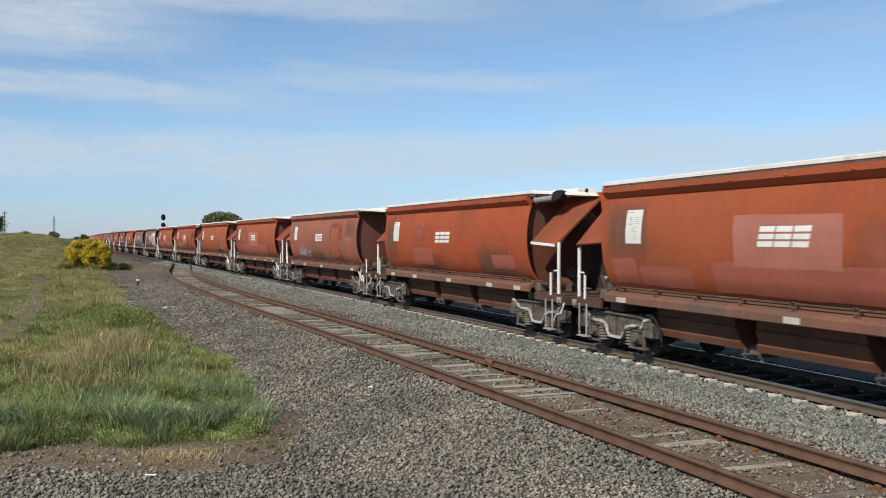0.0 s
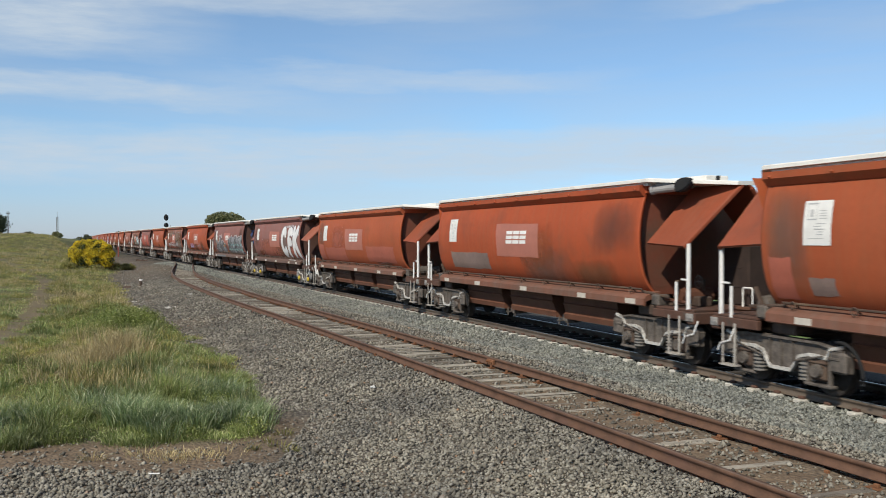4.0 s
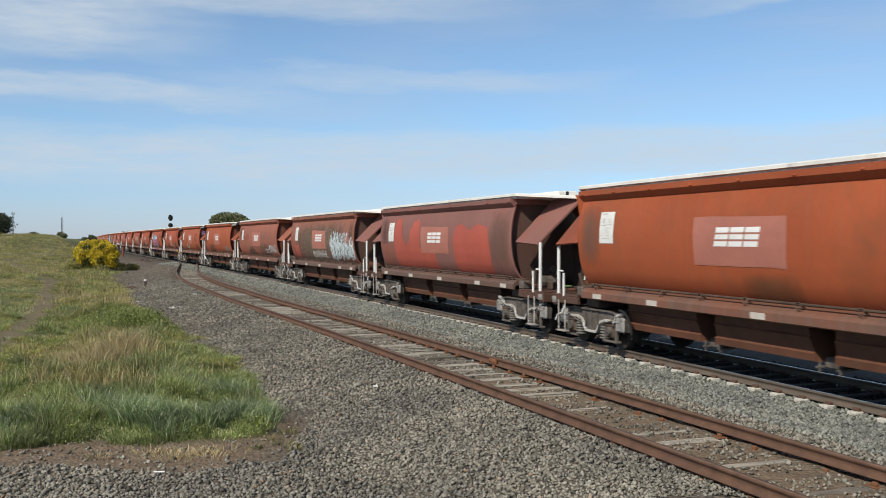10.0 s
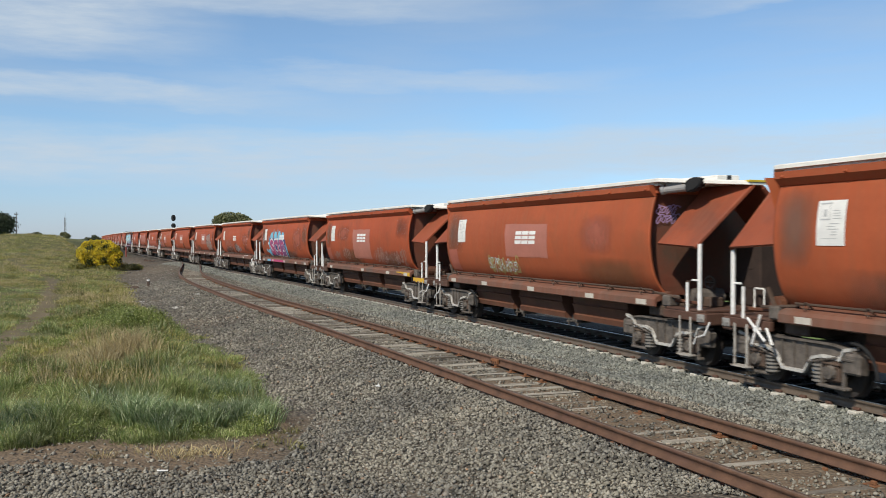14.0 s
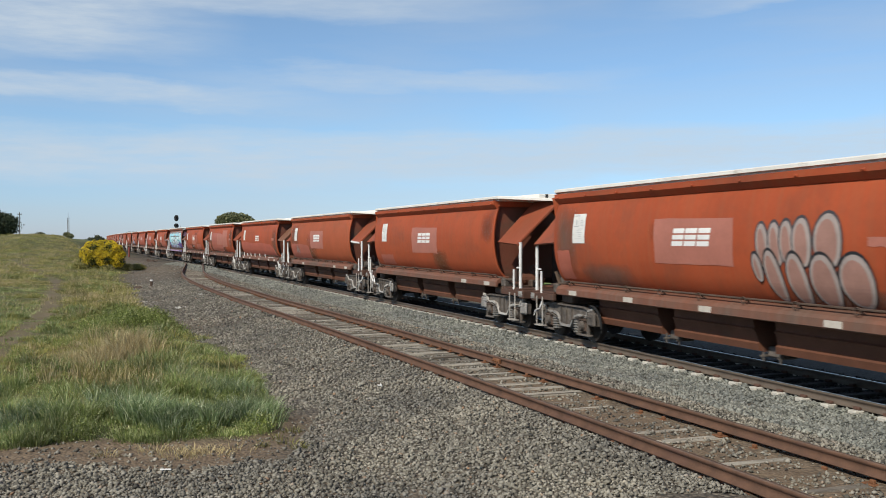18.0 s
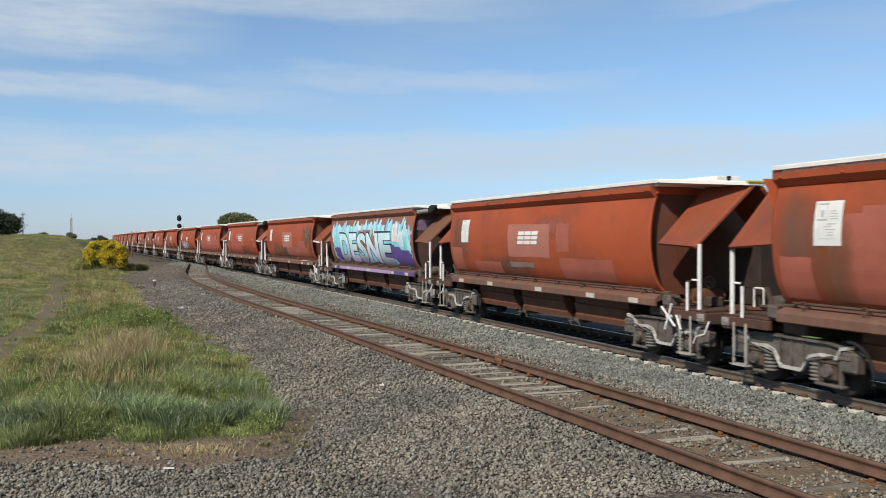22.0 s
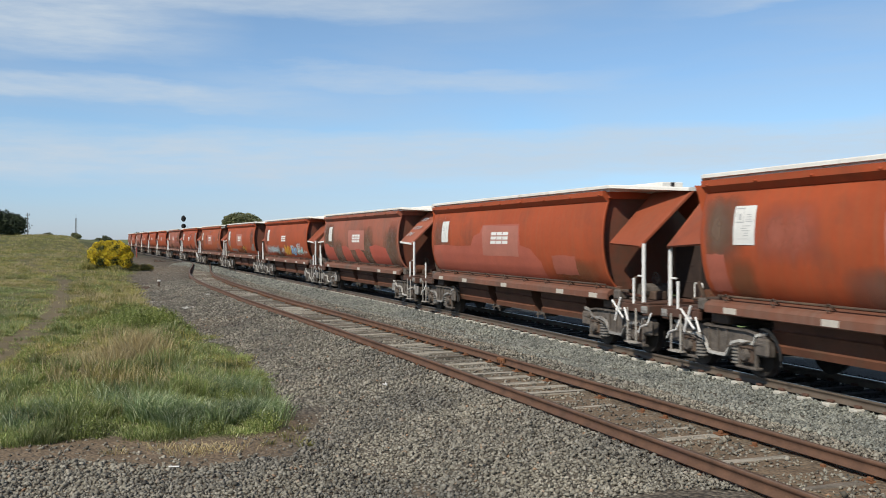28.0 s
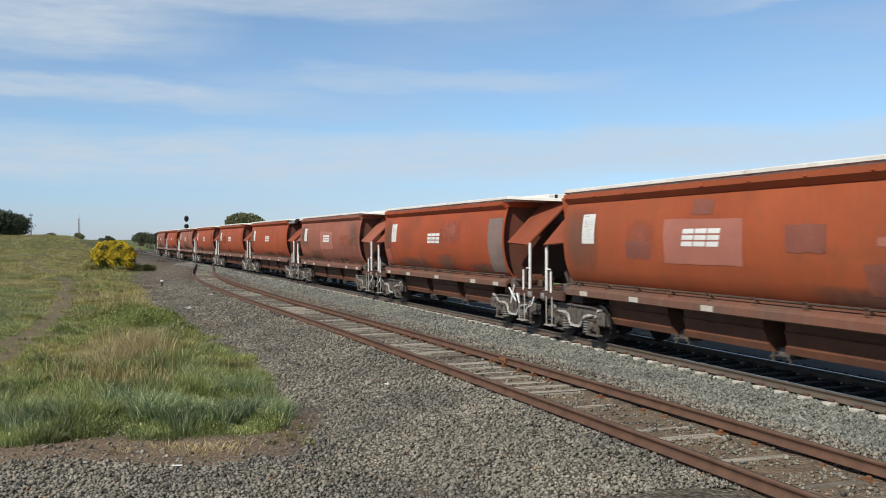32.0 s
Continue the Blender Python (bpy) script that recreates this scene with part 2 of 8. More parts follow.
def siding(s):
    a = np.interp(S[1500:4500], SIDING_AT, SIDING_OFF)
    k = np.hanning(141)
    a = np.convolve(np.pad(a, 70, mode="edge"), k / k.sum(), "valid")
    return np.interp(s, S[1500:4500], a)


# ---- mesh helpers ----


def mesh_of(name, bm, mat, smooth=False):
    me = bpy.data.meshes.new(name)
    bm.normal_update()
    bm.to_mesh(me)
    bm.free()
    if mat:
        me.materials.append(mat)
    if smooth:
        me.polygons.foreach_set("use_smooth", [True] * len(me.polygons))
    return me


def part(name, bm, mat, parent=None, label="", smooth=False, at=None):
    ob = new(name, mesh_of(name, bm, mat, smooth) if isinstance(bm, bmesh.types.BMesh) else bm)
    if parent:
        ob.parent = parent
    if at is not None:
        ob.matrix_basis = at
    if label:
        ob["label"] = label
    return ob


def arrays_mesh(name, verts, faces, mat, smooth=False):
    """A mesh from numpy arrays, all faces with the same number of corners."""
    me = bpy.data.meshes.new(name)
    verts, faces = np.asarray(verts, np.float32), np.asarray(faces, np.int32)
    c = faces.shape[1]
    me.vertices.add(len(verts))
    me.vertices.foreach_set("co", verts.ravel())
    me.loops.add(faces.size)
    me.loops.foreach_set("vertex_index", faces.ravel())
    me.polygons.add(len(faces))
    me.polygons.foreach_set("loop_start", np.arange(0, faces.size, c, dtype=np.int32))
    if smooth:
        me.polygons.foreach_set("use_smooth", np.ones(len(faces), bool))
    me.update(calc_edges=True)
    me.validate()
    if mat:
        me.materials.append(mat)
    return me


def box(bm, x0, x1, y0, y1, z0, z1, bevel=0.0):
    r = bmesh.ops.create_cube(bm, size=1.0)
    for v in r["verts"]:
        v.co = Vector((x0 + (v.co.x + 0.5) * (x1 - x0), y0 + (v.co.y + 0.5) * (y1 - y0), z0 + (v.co.z + 0.5) * (z1 - z0)))
    if bevel:
        es = list({e for v in r["verts"] for e in v.link_edges})
        bmesh.ops.bevel(bm, geom=es, offset=bevel, segments=1, affect="EDGES")
    return bm


def rod(bm, a, b, r, seg=8, r2=None):
    a, b = Vector(a), Vector(b)
    d = b - a
    m = Matrix.Translation((a + b) / 2) @ d.to_track_quat("Z", "Y").to_matrix().to_4x4()
    bmesh.ops.create_cone(bm, cap_ends=True, segments=seg, radius1=r, radius2=r if r2 is None else r2, depth=d.length, matrix=m)
    return bm


def tube(bm, pts, r, seg=6, closed=False):
    """One bent pipe through pts."""
    pts = [Vector(p) for p in pts]
    rings = []
    n = len(pts)
    for i, p in enumerate(pts):
        a, b = (pts[i - 1], pts[(i + 1) % n]) if closed else (pts[max(i - 1, 0)], pts[min(i + 1, n - 1)])
        q = (b - a).to_track_quat("Z", "Y")
        rings.append([bm.verts.new(p + q @ Vector((r * math.cos(t), r * math.sin(t), 0))) for t in [2 * math.pi * j / seg for j in range(seg)]])
    for a, b in list(zip(rings, rings[1:])) + ([(rings[-1], rings[0])] if closed else []):
        for j in range(seg):
            bm.faces.new((a[j], a[(j + 1) % seg], b[(j + 1) % seg], b[j]))
    if not closed:
        bm.faces.new(rings[0][::-1])
        bm.faces.new(rings[-1])
    bmesh.ops.recalc_face_normals(bm, faces=bm.faces)
    return bm


def extrude_xz(bm, pts, y0, y1):
    """A solid with the outline pts (x, z) between two depths y."""
    a = [bm.verts.new((x, y0, z)) for x, z in pts]
    b = [bm.verts.new((x, y1, z)) for x, z in pts]
    n = len(pts)
    bm.faces.new(a)
    bm.faces.new(b[::-1])
    for i in range(n):
        bm.faces.new((a[i], b[i], b[(i + 1) % n], a[(i + 1) % n]))
    bmesh.ops.recalc_face_normals(bm, faces=bm.faces)
    return bm


def sweep_x(bm, prof, x0, x1, closed=False, cuts=1):
    """A sheet with the outline prof (y, z) from x0 to x1."""
    rows = [[bm.verts.new((x0 + (x1 - x0) * i / cuts, y, z)) for y, z in prof] for i in range(cuts + 1)]
    n = len(prof)
    for r0, r1 in zip(rows, rows[1:]):
        for j in range(n if closed else n - 1):
            bm.faces.new((r0[j], r0[(j + 1) % n], r1[(j + 1) % n], r1[j]))
    if closed:
        bm.faces.new(rows[0][::-1])
        bm.faces.new(rows[-1])
    bmesh.ops.recalc_face_normals(bm, faces=bm.faces)
    return bm


# ---- ground ----
EDGE = [(-40, 12.2), (-6.3, 12.85), (-5.49, 13.25), (-4.45, 13.32), (-3.17, 13.25), (-2.5, 13.9), (-2.55, 15.12), (-2.97, 16.73),
        (-3.45, 18.96), (-4.20, 20.81), (-6.0, 25.28), (-7.55, 28.32), (-9.0, 31.14), (-12.3, 38.86), (-16.2, 48.97),
        (-19.6, 58.0), (-24.5, 71.2), (-27.0, 79.7), (-34.8, 102.2), (-53.5, 151.6), (-76.5, 213.5), (-400, 1100)]


def fbm(x, y, f, seed=0.0):
    """Cheap smooth noise over arrays, about -1 to 1."""
    r = np.zeros(np.shape(x))
    for i, (a, b, p) in enumerate(((1.0, 0.3, 0.1), (-0.4, 0.9, 1.7), (0.7, -0.8, 3.9), (1.7, 1.1, 5.3), (-1.3, 2.1, 0.7))):
        r += np.sin(f * (a * x + b * y) + p + seed + 1.3 * np.sin(f * 0.6 * (b * x - a * y) + p * 2 + seed)) / (1 + 0.5 * i)
    return r / 2.6


def smoothstep(a, b, v):
    t = np.clip((v - a) / (b - a), 0, 1)
    return t * t * (3 - 2 * t)


def in_grass(x, y):
    """Signed measure, over 0 inside the grass, as metres from its edge."""
    ex, ey = np.array(EDGE).T
    far = np.interp(y, ey[5:], ex[5:])
    d1 = (far - x) * 0.9
    front = np.interp(x, ex[:6], ey[:6])
    d2 = y - front
    return np.minimum(d1, d2)


def rut_x(y):
    """The wheel track through the grass."""
    return np.interp(y, [14, 21.8, 28.3, 38.9, 61.9, 100], [-9.0, -10.9, -12.8, -16.4, -25.6, -46])


def hollow_free(x, y):
    """1 on the rough bank, 0 over the low wheel track and the mown strip left of it."""
    return np.maximum(smoothstep(0.5, 1.5, x - rut_x(y)), 1 - smoothstep(17.5, 20, y))


def ground_z(x, y):
    s, l = side_of(x, y)
    main = np.where(np.abs(l) < 1.75, -0.212, -0.212 - 0.22 * smoothstep(1.75, 2.9, np.abs(l)))
    sd = siding(s)
    bed = np.where((s < 108), -0.012 - 0.098 * (1 - smoothstep(0.78, 1.15, np.abs(l - sd))) - 0.37 * smoothstep(1.3, 4.5, np.abs(l - sd)), -9)
    z = np.maximum(main, np.where(l > 1.0, bed, -9))
    z = np.maximum(z, -0.42)
    z = np.where(l > 7, np.maximum(z, -0.40 + 0.10 * smoothstep(7, 11, l)), z)
    g = in_grass(x, y)
    z = z + smoothstep(0, 2.5, g) * (0.10 + 0.10 * fbm(x, y, 0.45)) + smoothstep(0.1, 1.2, g) * (1 - smoothstep(34, 60, y)) * hollow_free(x, y) * 0.36 * np.clip(fbm(x, y, 1.2, 2.2), -0.3, 1.0)
    # the low rise to the left, and open fields beyond the line
    z = z + 3.4 * smoothstep(75, 200, y) * smoothstep(7.5, 15, l) * (1 - smoothstep(260, 700, y))
    z = z + 0.35 * smoothstep(12, 22, l) * smoothstep(20, 60, y)
    z = np.where(l < -3, -0.42 - 0.6 * smoothstep(3, 9, -l) + 0.9 * smoothstep(60, 600, -l), z)
    return z


def ground_material():
    m = bpy.data.materials.new("ground_gravel_soil_grass")
    m.use_nodes = True
    n, k = m.node_tree.nodes, m.node_tree.links
    bsdf = n["Principled BSDF"]
    bsdf.inputs["Roughness"].default_value = 0.95
    tc = n.new("ShaderNodeTexCoord")

    def noise_node(scale, detail=5.0, rough=0.6):
        a = n.new("ShaderNodeTexNoise")
        a.inputs["Scale"].default_value, a.inputs["Detail"].default_value = scale, detail
        a.inputs["Roughness"].default_value = rough
        k.new(tc.outputs["Object"], a.inputs["Vector"])
        return a

    def ramp(src, stops):
        r = n.new("ShaderNodeValToRGB")
        while len(r.color_ramp.elements) < len(stops):
            r.color_ramp.elements.new(0.5)
        for e, (p, c) in zip(r.color_ramp.elements, stops):
            e.position, e.color = p, (*c, 1)
        k.new(src, r.inputs["Fac"])
        return r

    def mix(f, a, b):
        x = n.new("ShaderNodeMixRGB")
        k.new(f, x.inputs["Fac"])
        k.new(a, x.inputs["Color1"])
        k.new(b, x.inputs["Color2"])
        return x.outputs["Color"]

    vor = n.new("ShaderNodeTexVoronoi")
    vor.inputs["Scale"].default_value = 17.0
    k.new(tc.outputs["Object"], vor.inputs["Vector"])
    stone = ramp(vor.outputs["Color"], [(0.0, (0.075, 0.066, 0.055)), (0.45, (0.150, 0.134, 0.112)), (0.8, (0.215, 0.195, 0.165)), (1.0, (0.29, 0.265, 0.225))])
    # cells darken to their edges: shade between stones, put into the colour
    gap = ramp(vor.outputs["Distance"], [(0.0, (1, 1, 1)), (0.45, (0.8, 0.8, 0.8)), (0.75, (0.3, 0.3, 0.3))])
    gm = n.new("ShaderNodeMixRGB")
    gm.blend_type = "MULTIPLY"
    gm.inputs["Fac"].default_value = 1.0
    k.new(stone.outputs["Color"], gm.inputs["Color1"])
    k.new(gap.outputs["Color"], gm.inputs["Color2"])
    tint = noise_node(0.35)
    warm = ramp(tint.outputs["Fac"], [(0.35, (0.95, 0.92, 0.87)), (0.7, (1.06, 0.98, 0.88))])
    gm2 = n.new("ShaderNodeMixRGB")
    gm2.blend_type = "MULTIPLY"
    gm2.inputs["Fac"].default_value = 1.0
    k.new(gm.outputs["Color"], gm2.inputs["Color1"])
    k.new(warm.outputs["Color"], gm2.inputs["Color2"])
    patch_n = noise_node(1.3, 9, 0.7)
    patch_r = ramp(patch_n.outputs["Fac"], [(0.3, (0.62, 0.60, 0.58)), (0.55, (0.95, 0.94, 0.92)), (0.75, (1.15, 1.12, 1.06))])
    gm3 = n.new("ShaderNodeMixRGB")
    gm3.blend_type = "MULTIPLY"
    gm3.inputs["Fac"].default_value = 1.0
    k.new(gm2.outputs["Color"], gm3.inputs["Color1"])
    k.new(patch_r.outputs["Color"], gm3.inputs["Color2"])
    gm2 = gm3
    soil_n = noise_node(3.0, 8)
    soil = ramp(soil_n.outputs["Fac"], [(0.3, (0.115, 0.080, 0.050)), (0.7, (0.215, 0.155, 0.098))])
    turf_n, turf_f = noise_node(0.16, 7, 0.68), noise_node(5.0, 6)
    # turf colour kept dark so the gaps between tufts read as shade
    turf = ramp(turf_n.outputs["Fac"], [(0.3, (0.07, 0.088, 0.020)), (0.5, (0.13, 0.132, 0.038)), (0.7, (0.23, 0.192, 0.082))])
    turf_d = ramp(turf_f.outputs["Fac"], [(0.3, (0.45, 0.45, 0.45)), (0.7, (1, 1, 1))])
    tm = n.new("ShaderNodeMixRGB")
    tm.blend_type = "MULTIPLY"
    tm.inputs["Fac"].default_value = 0.8
    k.new(turf.outputs["Color"], tm.inputs["Color1"])
    k.new(turf_d.outputs["Color"], tm.inputs["Color2"])
    field_n = noise_node(0.02, 5)
    field = ramp(field_n.outputs["Fac"], [(0.35, (0.10, 0.17, 0.035)), (0.65, (0.17, 0.23, 0.06))])
    cover = n.new("ShaderNodeVertexColor")
    cover.layer_name = "cover"
    sep = n.new("ShaderNodeSeparateColor")
    k.new(cover.outputs["Color"], sep.inputs["Color"])
    c = mix(sep.outputs["Red"], gm2.outputs["Color"], tm.outputs["Color"])
    c = mix(sep.outputs["Green"], c, soil.outputs["Color"])
    c = mix(sep.outputs["Blue"], c, field.outputs["Color"])
    # near-black bed colour: oiled ground with the train's shade painted in
    oil_shade_ramp = ramp(soil_n.outputs["Fac"], [(0.3, (0.014, 0.013, 0.012)), (0.7, (0.032, 0.029, 0.026))])
    c = mix(cover.outputs["Alpha"], c, oil_shade_ramp.outputs["Color"])
    k.new(c, bsdf.inputs["Base Color"])
    b = n.new("ShaderNodeBump")
    b.inputs["Strength"].default_value, b.inputs["Distance"].default_value = 0.9, 0.03
    inv = n.new("ShaderNodeMath")
    inv.operation = "SUBTRACT"
    inv.inputs[0].default_value = 1.0
    k.new(vor.outputs["Distance"], inv.inputs[1])
    k.new(inv.outputs[0], b.inputs["Height"])
    k.new(b.outputs["Normal"], bsdf.inputs["Normal"])
    return m


def spread(fine, lo, hi, grow=1.28):
    """Steps of even size between lo and hi, widening beyond both ends up to 4.5 km."""
    a = list(np.arange(lo, hi, fine))
    d, v, up = fine, a[-1], []
    while v < 4500:
        d *= grow
        v += d
        up.append(v)
    d, v, down = fine, a[0], []
    while v > -4500:
        d *= grow
        v -= d
        down.append(v)
    return np.array(down[::-1] + a + up)


def build_ground():
    xs, ys = spread(0.4, -46, 22), spread(0.4, -2, 84)
    ys = ys[ys > -400]
    X, Y = np.meshgrid(xs, ys)
    x, y = X.ravel(), Y.ravel()
    z = ground_z(x, y)
    nx, ny = len(xs), len(ys)
    i = (np.arange(ny - 1)[:, None] * nx + np.arange(nx - 1)[None, :]).ravel()
    faces = np.stack([i, i + 1, i + nx + 1, i + nx], 1)
    me = arrays_mesh("ground", np.stack([x, y, z], 1), faces, ground_material(), True)
    s, l = side_of(x, y)
    g = in_grass(x, y) + 0.5 * fbm(x, y, 1.7)
    far_left = smoothstep(60, 110, y) * smoothstep(11.5, 13.5, l)
    red = np.maximum(smoothstep(-0.1, 0.5, g), far_left)
    # worn earth along the front of the grass, and a wheel track through it
    bare = (1 - smoothstep(0.75, 1.25, np.abs(in_grass(x, y) + 0.75 + 0.2 * fbm(x, y, 1.4)))) * smoothstep(1.6, 2.6, -x) * (y < 15.5) * 0.95
    px = rut_x(y)
    rut = (1 - smoothstep(0.2, 0.6, np.abs(x - px) + 0.2 * fbm(x, y, 2.1))) * (y > 18) * 0.75
    blue = smoothstep(6, 12, -l)
    dust = 0.35 * smoothstep(7.5, 10, l) * smoothstep(0.1, 0.6, fbm(x, y, 0.5, 2.0)) * (1 - red)
    # band under and beyond the train: oiled bed plus its painted shade
    oil_shade = 0.9 * (1 - smoothstep(0.0, 0.6, l)) * smoothstep(-7.0, -5.0, l)
    fines = (0.45 + 0.4 * (1 - smoothstep(15, 20, s))) * (1 - smoothstep(0.7, 1.1, np.abs(l - siding(s)))) * (s < 100)
    dust = np.maximum(np.maximum(dust, fines), 0.6 * smoothstep(50, 80, y) * smoothstep(3.0, 5.0, l) * (1 - red) * (0.75 + 0.25 * fbm(x, y, 0.3)))
    col = np.stack([red, np.clip(np.maximum(np.maximum(bare, rut), dust), 0, 1) * (1 - blue), blue * (1 - oil_shade), oil_shade], 1)
    at = me.color_attributes.new("cover", "FLOAT_COLOR", "POINT")
    at.data.foreach_set("color", col.astype(np.float32).ravel())
    ob = new("ground", me)
    tagged(ob, "grey gravel, worn earth and grassy rise with open green fields", "ground", kind="structure")
    return ob


ground = build_ground()

# ---- tracks ----
M_RAILHEAD = material("brown_worn_rail", (0.15, 0.115, 0.085), 0.55, metal=0.25, vary=0.2, scale=3, fine=40, bump=0.08)
M_RUST = material("rusty_rail", (0.122, 0.062, 0.036), 0.8, vary=0.3, scale=4, fine=40, bump=0.2, dirt=(0.10, 0.05, 0.035),
                  dirt_amount=0.25, dirt_scale=3)
M_RUNTOP = material("polished_rail_top", (0.42, 0.42, 0.43), 0.28, metal=0.9, vary=0.15, scale=3, fine=40, bump=0.02)
M_RUSTTOP = material("dull_rail_top", (0.19, 0.125, 0.088), 0.6, metal=0.3, vary=0.25, scale=4, fine=40, bump=0.1)
M_CONCRETE = material("pale_concrete", (0.54, 0.515, 0.45), 0.85, vary=0.18, scale=5, fine=50, bump=0.15, random_shift=1)
M_TIMBER = material("weathered_grey_timber", (0.40, 0.365, 0.30), 0.9, vary=0.35, scale=6, fine=50, bump=0.4,
                    dirt=(0.12, 0.10, 0.075), dirt_amount=0.45, dirt_scale=2.2, random_shift=1, streak=(6, 0.6, 6))
M_TIMBER_DARK = material("dark_weathered_timber", (0.21, 0.185, 0.15), 0.9, vary=0.35, scale=6, fine=50, bump=0.4, dirt=(0.10, 0.08, 0.06), dirt_amount=0.4, dirt_scale=2.2,
                         random_shift=1, streak=(6, 0.6, 6))
M_ORANGE = material("orange_rust_plate", (0.20, 0.085, 0.036), 0.8, vary=0.3, scale=9, fine=60, bump=0.2)
M_CLIP = material("dark_rust_clip", (0.12, 0.06, 0.04), 0.8, vary=0.3, scale=9, fine=60, bump=0.2)


def rail_profile():
    """Half-width and depth below the running top, anticlockwise."""
    h = [(0.034, 0.0), (0.036, -0.035), (0.012, -0.05), (0.010, -0.115), (0.066, -0.142), (0.068, -0.155)]
    return [(-a, b) for a, b in h[::-1]] + h


def build_rail(name, s0, s1, off, ztop, mat, top_mat, label):
    ss = np.concatenate([np.arange(s0, min(s1, 120), 1.0), np.arange(min(s1, 120), s1 + 0.1, 8.0)])
    prof = rail_profile()
    verts, faces = [], []
    for s in ss:
        o = off(s)
        for a, b in prof:
            px, py = line(s, o + a)
            verts.append((px, py, ztop + b))
    n = len(prof)
    for i in range(len(ss) - 1):
        for j in range(n):
            a, b = i * n + j, i * n + (j + 1) % n
            faces.append((a, b, b + n, a + n))
    me = arrays_mesh(name, verts, faces, mat)
    me.materials.append(top_mat)
    top = n // 2 - 1
    for p in me.polygons:
        if p.index % n == top:
            p.material_index = 1
    bm = bmesh.new()
    bm.from_mesh(me)
    bmesh.ops.recalc_face_normals(bm, faces=bm.faces)
    bm.to_mesh(me)
    bm.free()
    return tagged(new(name, me), label, "rail", kind="structure")


for off in (0.835, -0.835):
    build_rail("rail", -45, 900, lambda s, o=off: o, 0.0, M_RAILHEAD, M_RUNTOP, "brown steel running rail with a polished top on concrete sleepers")
for off in (0.835, -0.835):
    build_rail("rail", -45, 104, lambda s, o=off: siding(s) + o, SIDING_Z, M_RUST, M_RUSTTOP, "rusty steel siding rail on weathered timber sleepers")


def sleeper_mesh(name, half, w, d, mat, ends=0.0, rough=0.0, seed=0):
    """Across the line along y, top at z = 0."""
    rng = random.Random(seed)
    bm = bmesh.new()
    box(bm, -w / 2, w / 2, -half, half, -d, 0, 0.012)
    for v in bm.verts:
        v.co += Vector((rng.uniform(-rough, rough), rng.uniform(-rough * 2, rough * 2), rng.uniform(-rough, rough) * 0.5))
        if v.co.z > -0.05:
            v.co.x *= 0.92
    return mesh_of(name, bm, mat)


def on_line(s, off, z, turn=0.0):
    px, py = line(s, off)
    return pose(float(px), float(py), z, 0, 0, math.degrees(heading(s)) + 90 + turn)


main_bed = tagged(new("railway_track"), "running line on pale concrete sleepers in grey ballast", "track", kind="structure")
side_bed = tagged(new("railway_track"), "disused siding on grey timber sleepers sunk in ballast", "track", kind="structure")
_sl = sleeper_mesh("sleeper", 1.07, 0.20, 0.2, M_CONCRETE)
# sleeper middles: oiled, and darkened for the shade under the train
_sl.materials.append(material("oil_stained_shaded_concrete", (0.055, 0.048, 0.042), 0.9, vary=0.3, scale=5, fine=40, bump=0.15))
_sb = bmesh.new()
_sb.from_mesh(_sl)
for _y in (-0.86, 0.86):
    bmesh.ops.bisect_plane(_sb, geom=_sb.verts[:] + _sb.edges[:] + _sb.faces[:], plane_co=(0, _y, 0), plane_no=(0, 1, 0))
for _f in _sb.faces:
    _f.material_index = int(abs(_f.calc_center_median().y) < 0.85)
_sb.to_mesh(_sl)
_sb.free()
_clip_bm = bmesh.new()
for _o in (0.835, -0.835):
    for _d in (0.115, -0.115):
        box(_clip_bm, -0.07, 0.07, _o + _d - 0.035, _o + _d + 0.035, 0, 0.05, 0.012)
_clips = mesh_of("rail_clip", _clip_bm, M_CLIP)
for i in range(190):
    s = 11.66 - 24 * 0.6292 + i * 0.6292
    o = part("sleeper", _sl, None, main_bed, at=on_line(s, 0, -0.154))
    if s < 60:
        part("rail_clip", _clips, None, main_bed, at=on_line(s, 0, -0.153))
_rng = random.Random(5)
SIDE_SLEEPERS = []
_tm = [sleeper_mesh("sleeper", 0.98 + 0.37 * ((i * 5) % 9) / 8, 0.145 + 0.06 * ((i * 4) % 9) / 8, 0.14, M_TIMBER if i % 3 else M_TIMBER_DARK, rough=0.022, seed=i) for i in range(9)]
_cb = bmesh.new()
for _o in (0.835, -0.835):
    box(_cb, -0.09, 0.09, _o - 0.16, _o + 0.16, 0, 0.018, 0.004)
    for _d in (0.1, -0.1):
        box(_cb, -0.05, 0.02, _o + _d - 0.02, _o + _d + 0.02, 0.018, 0.06, 0.006)
_tplate = mesh_of("sole_plate", _cb, M_ORANGE)
for i in range(165):
    s = -14 + i * 0.66 + _rng.uniform(-0.05, 0.05)
    if s > 97:
        break
    z = SIDING_Z - 0.165 - (0.066 if s < 15 else 0.035 if s < 19 else 0.018 if s < 52 else 0.058) + _rng.uniform(-0.022, 0.012)
    SIDE_SLEEPERS.append(s)
    part("sleeper", _tm[_rng.randrange(9)], None, side_bed, at=on_line(s, float(siding(s)) + _rng.uniform(-0.03, 0.03), z, _rng.uniform(-1.2, 1.2)))
    if s < 70 and _rng.random() < 0.8:
        part("sole_plate", _tplate, None, side_bed, at=on_line(s, float(siding(s)), z + 0.002))

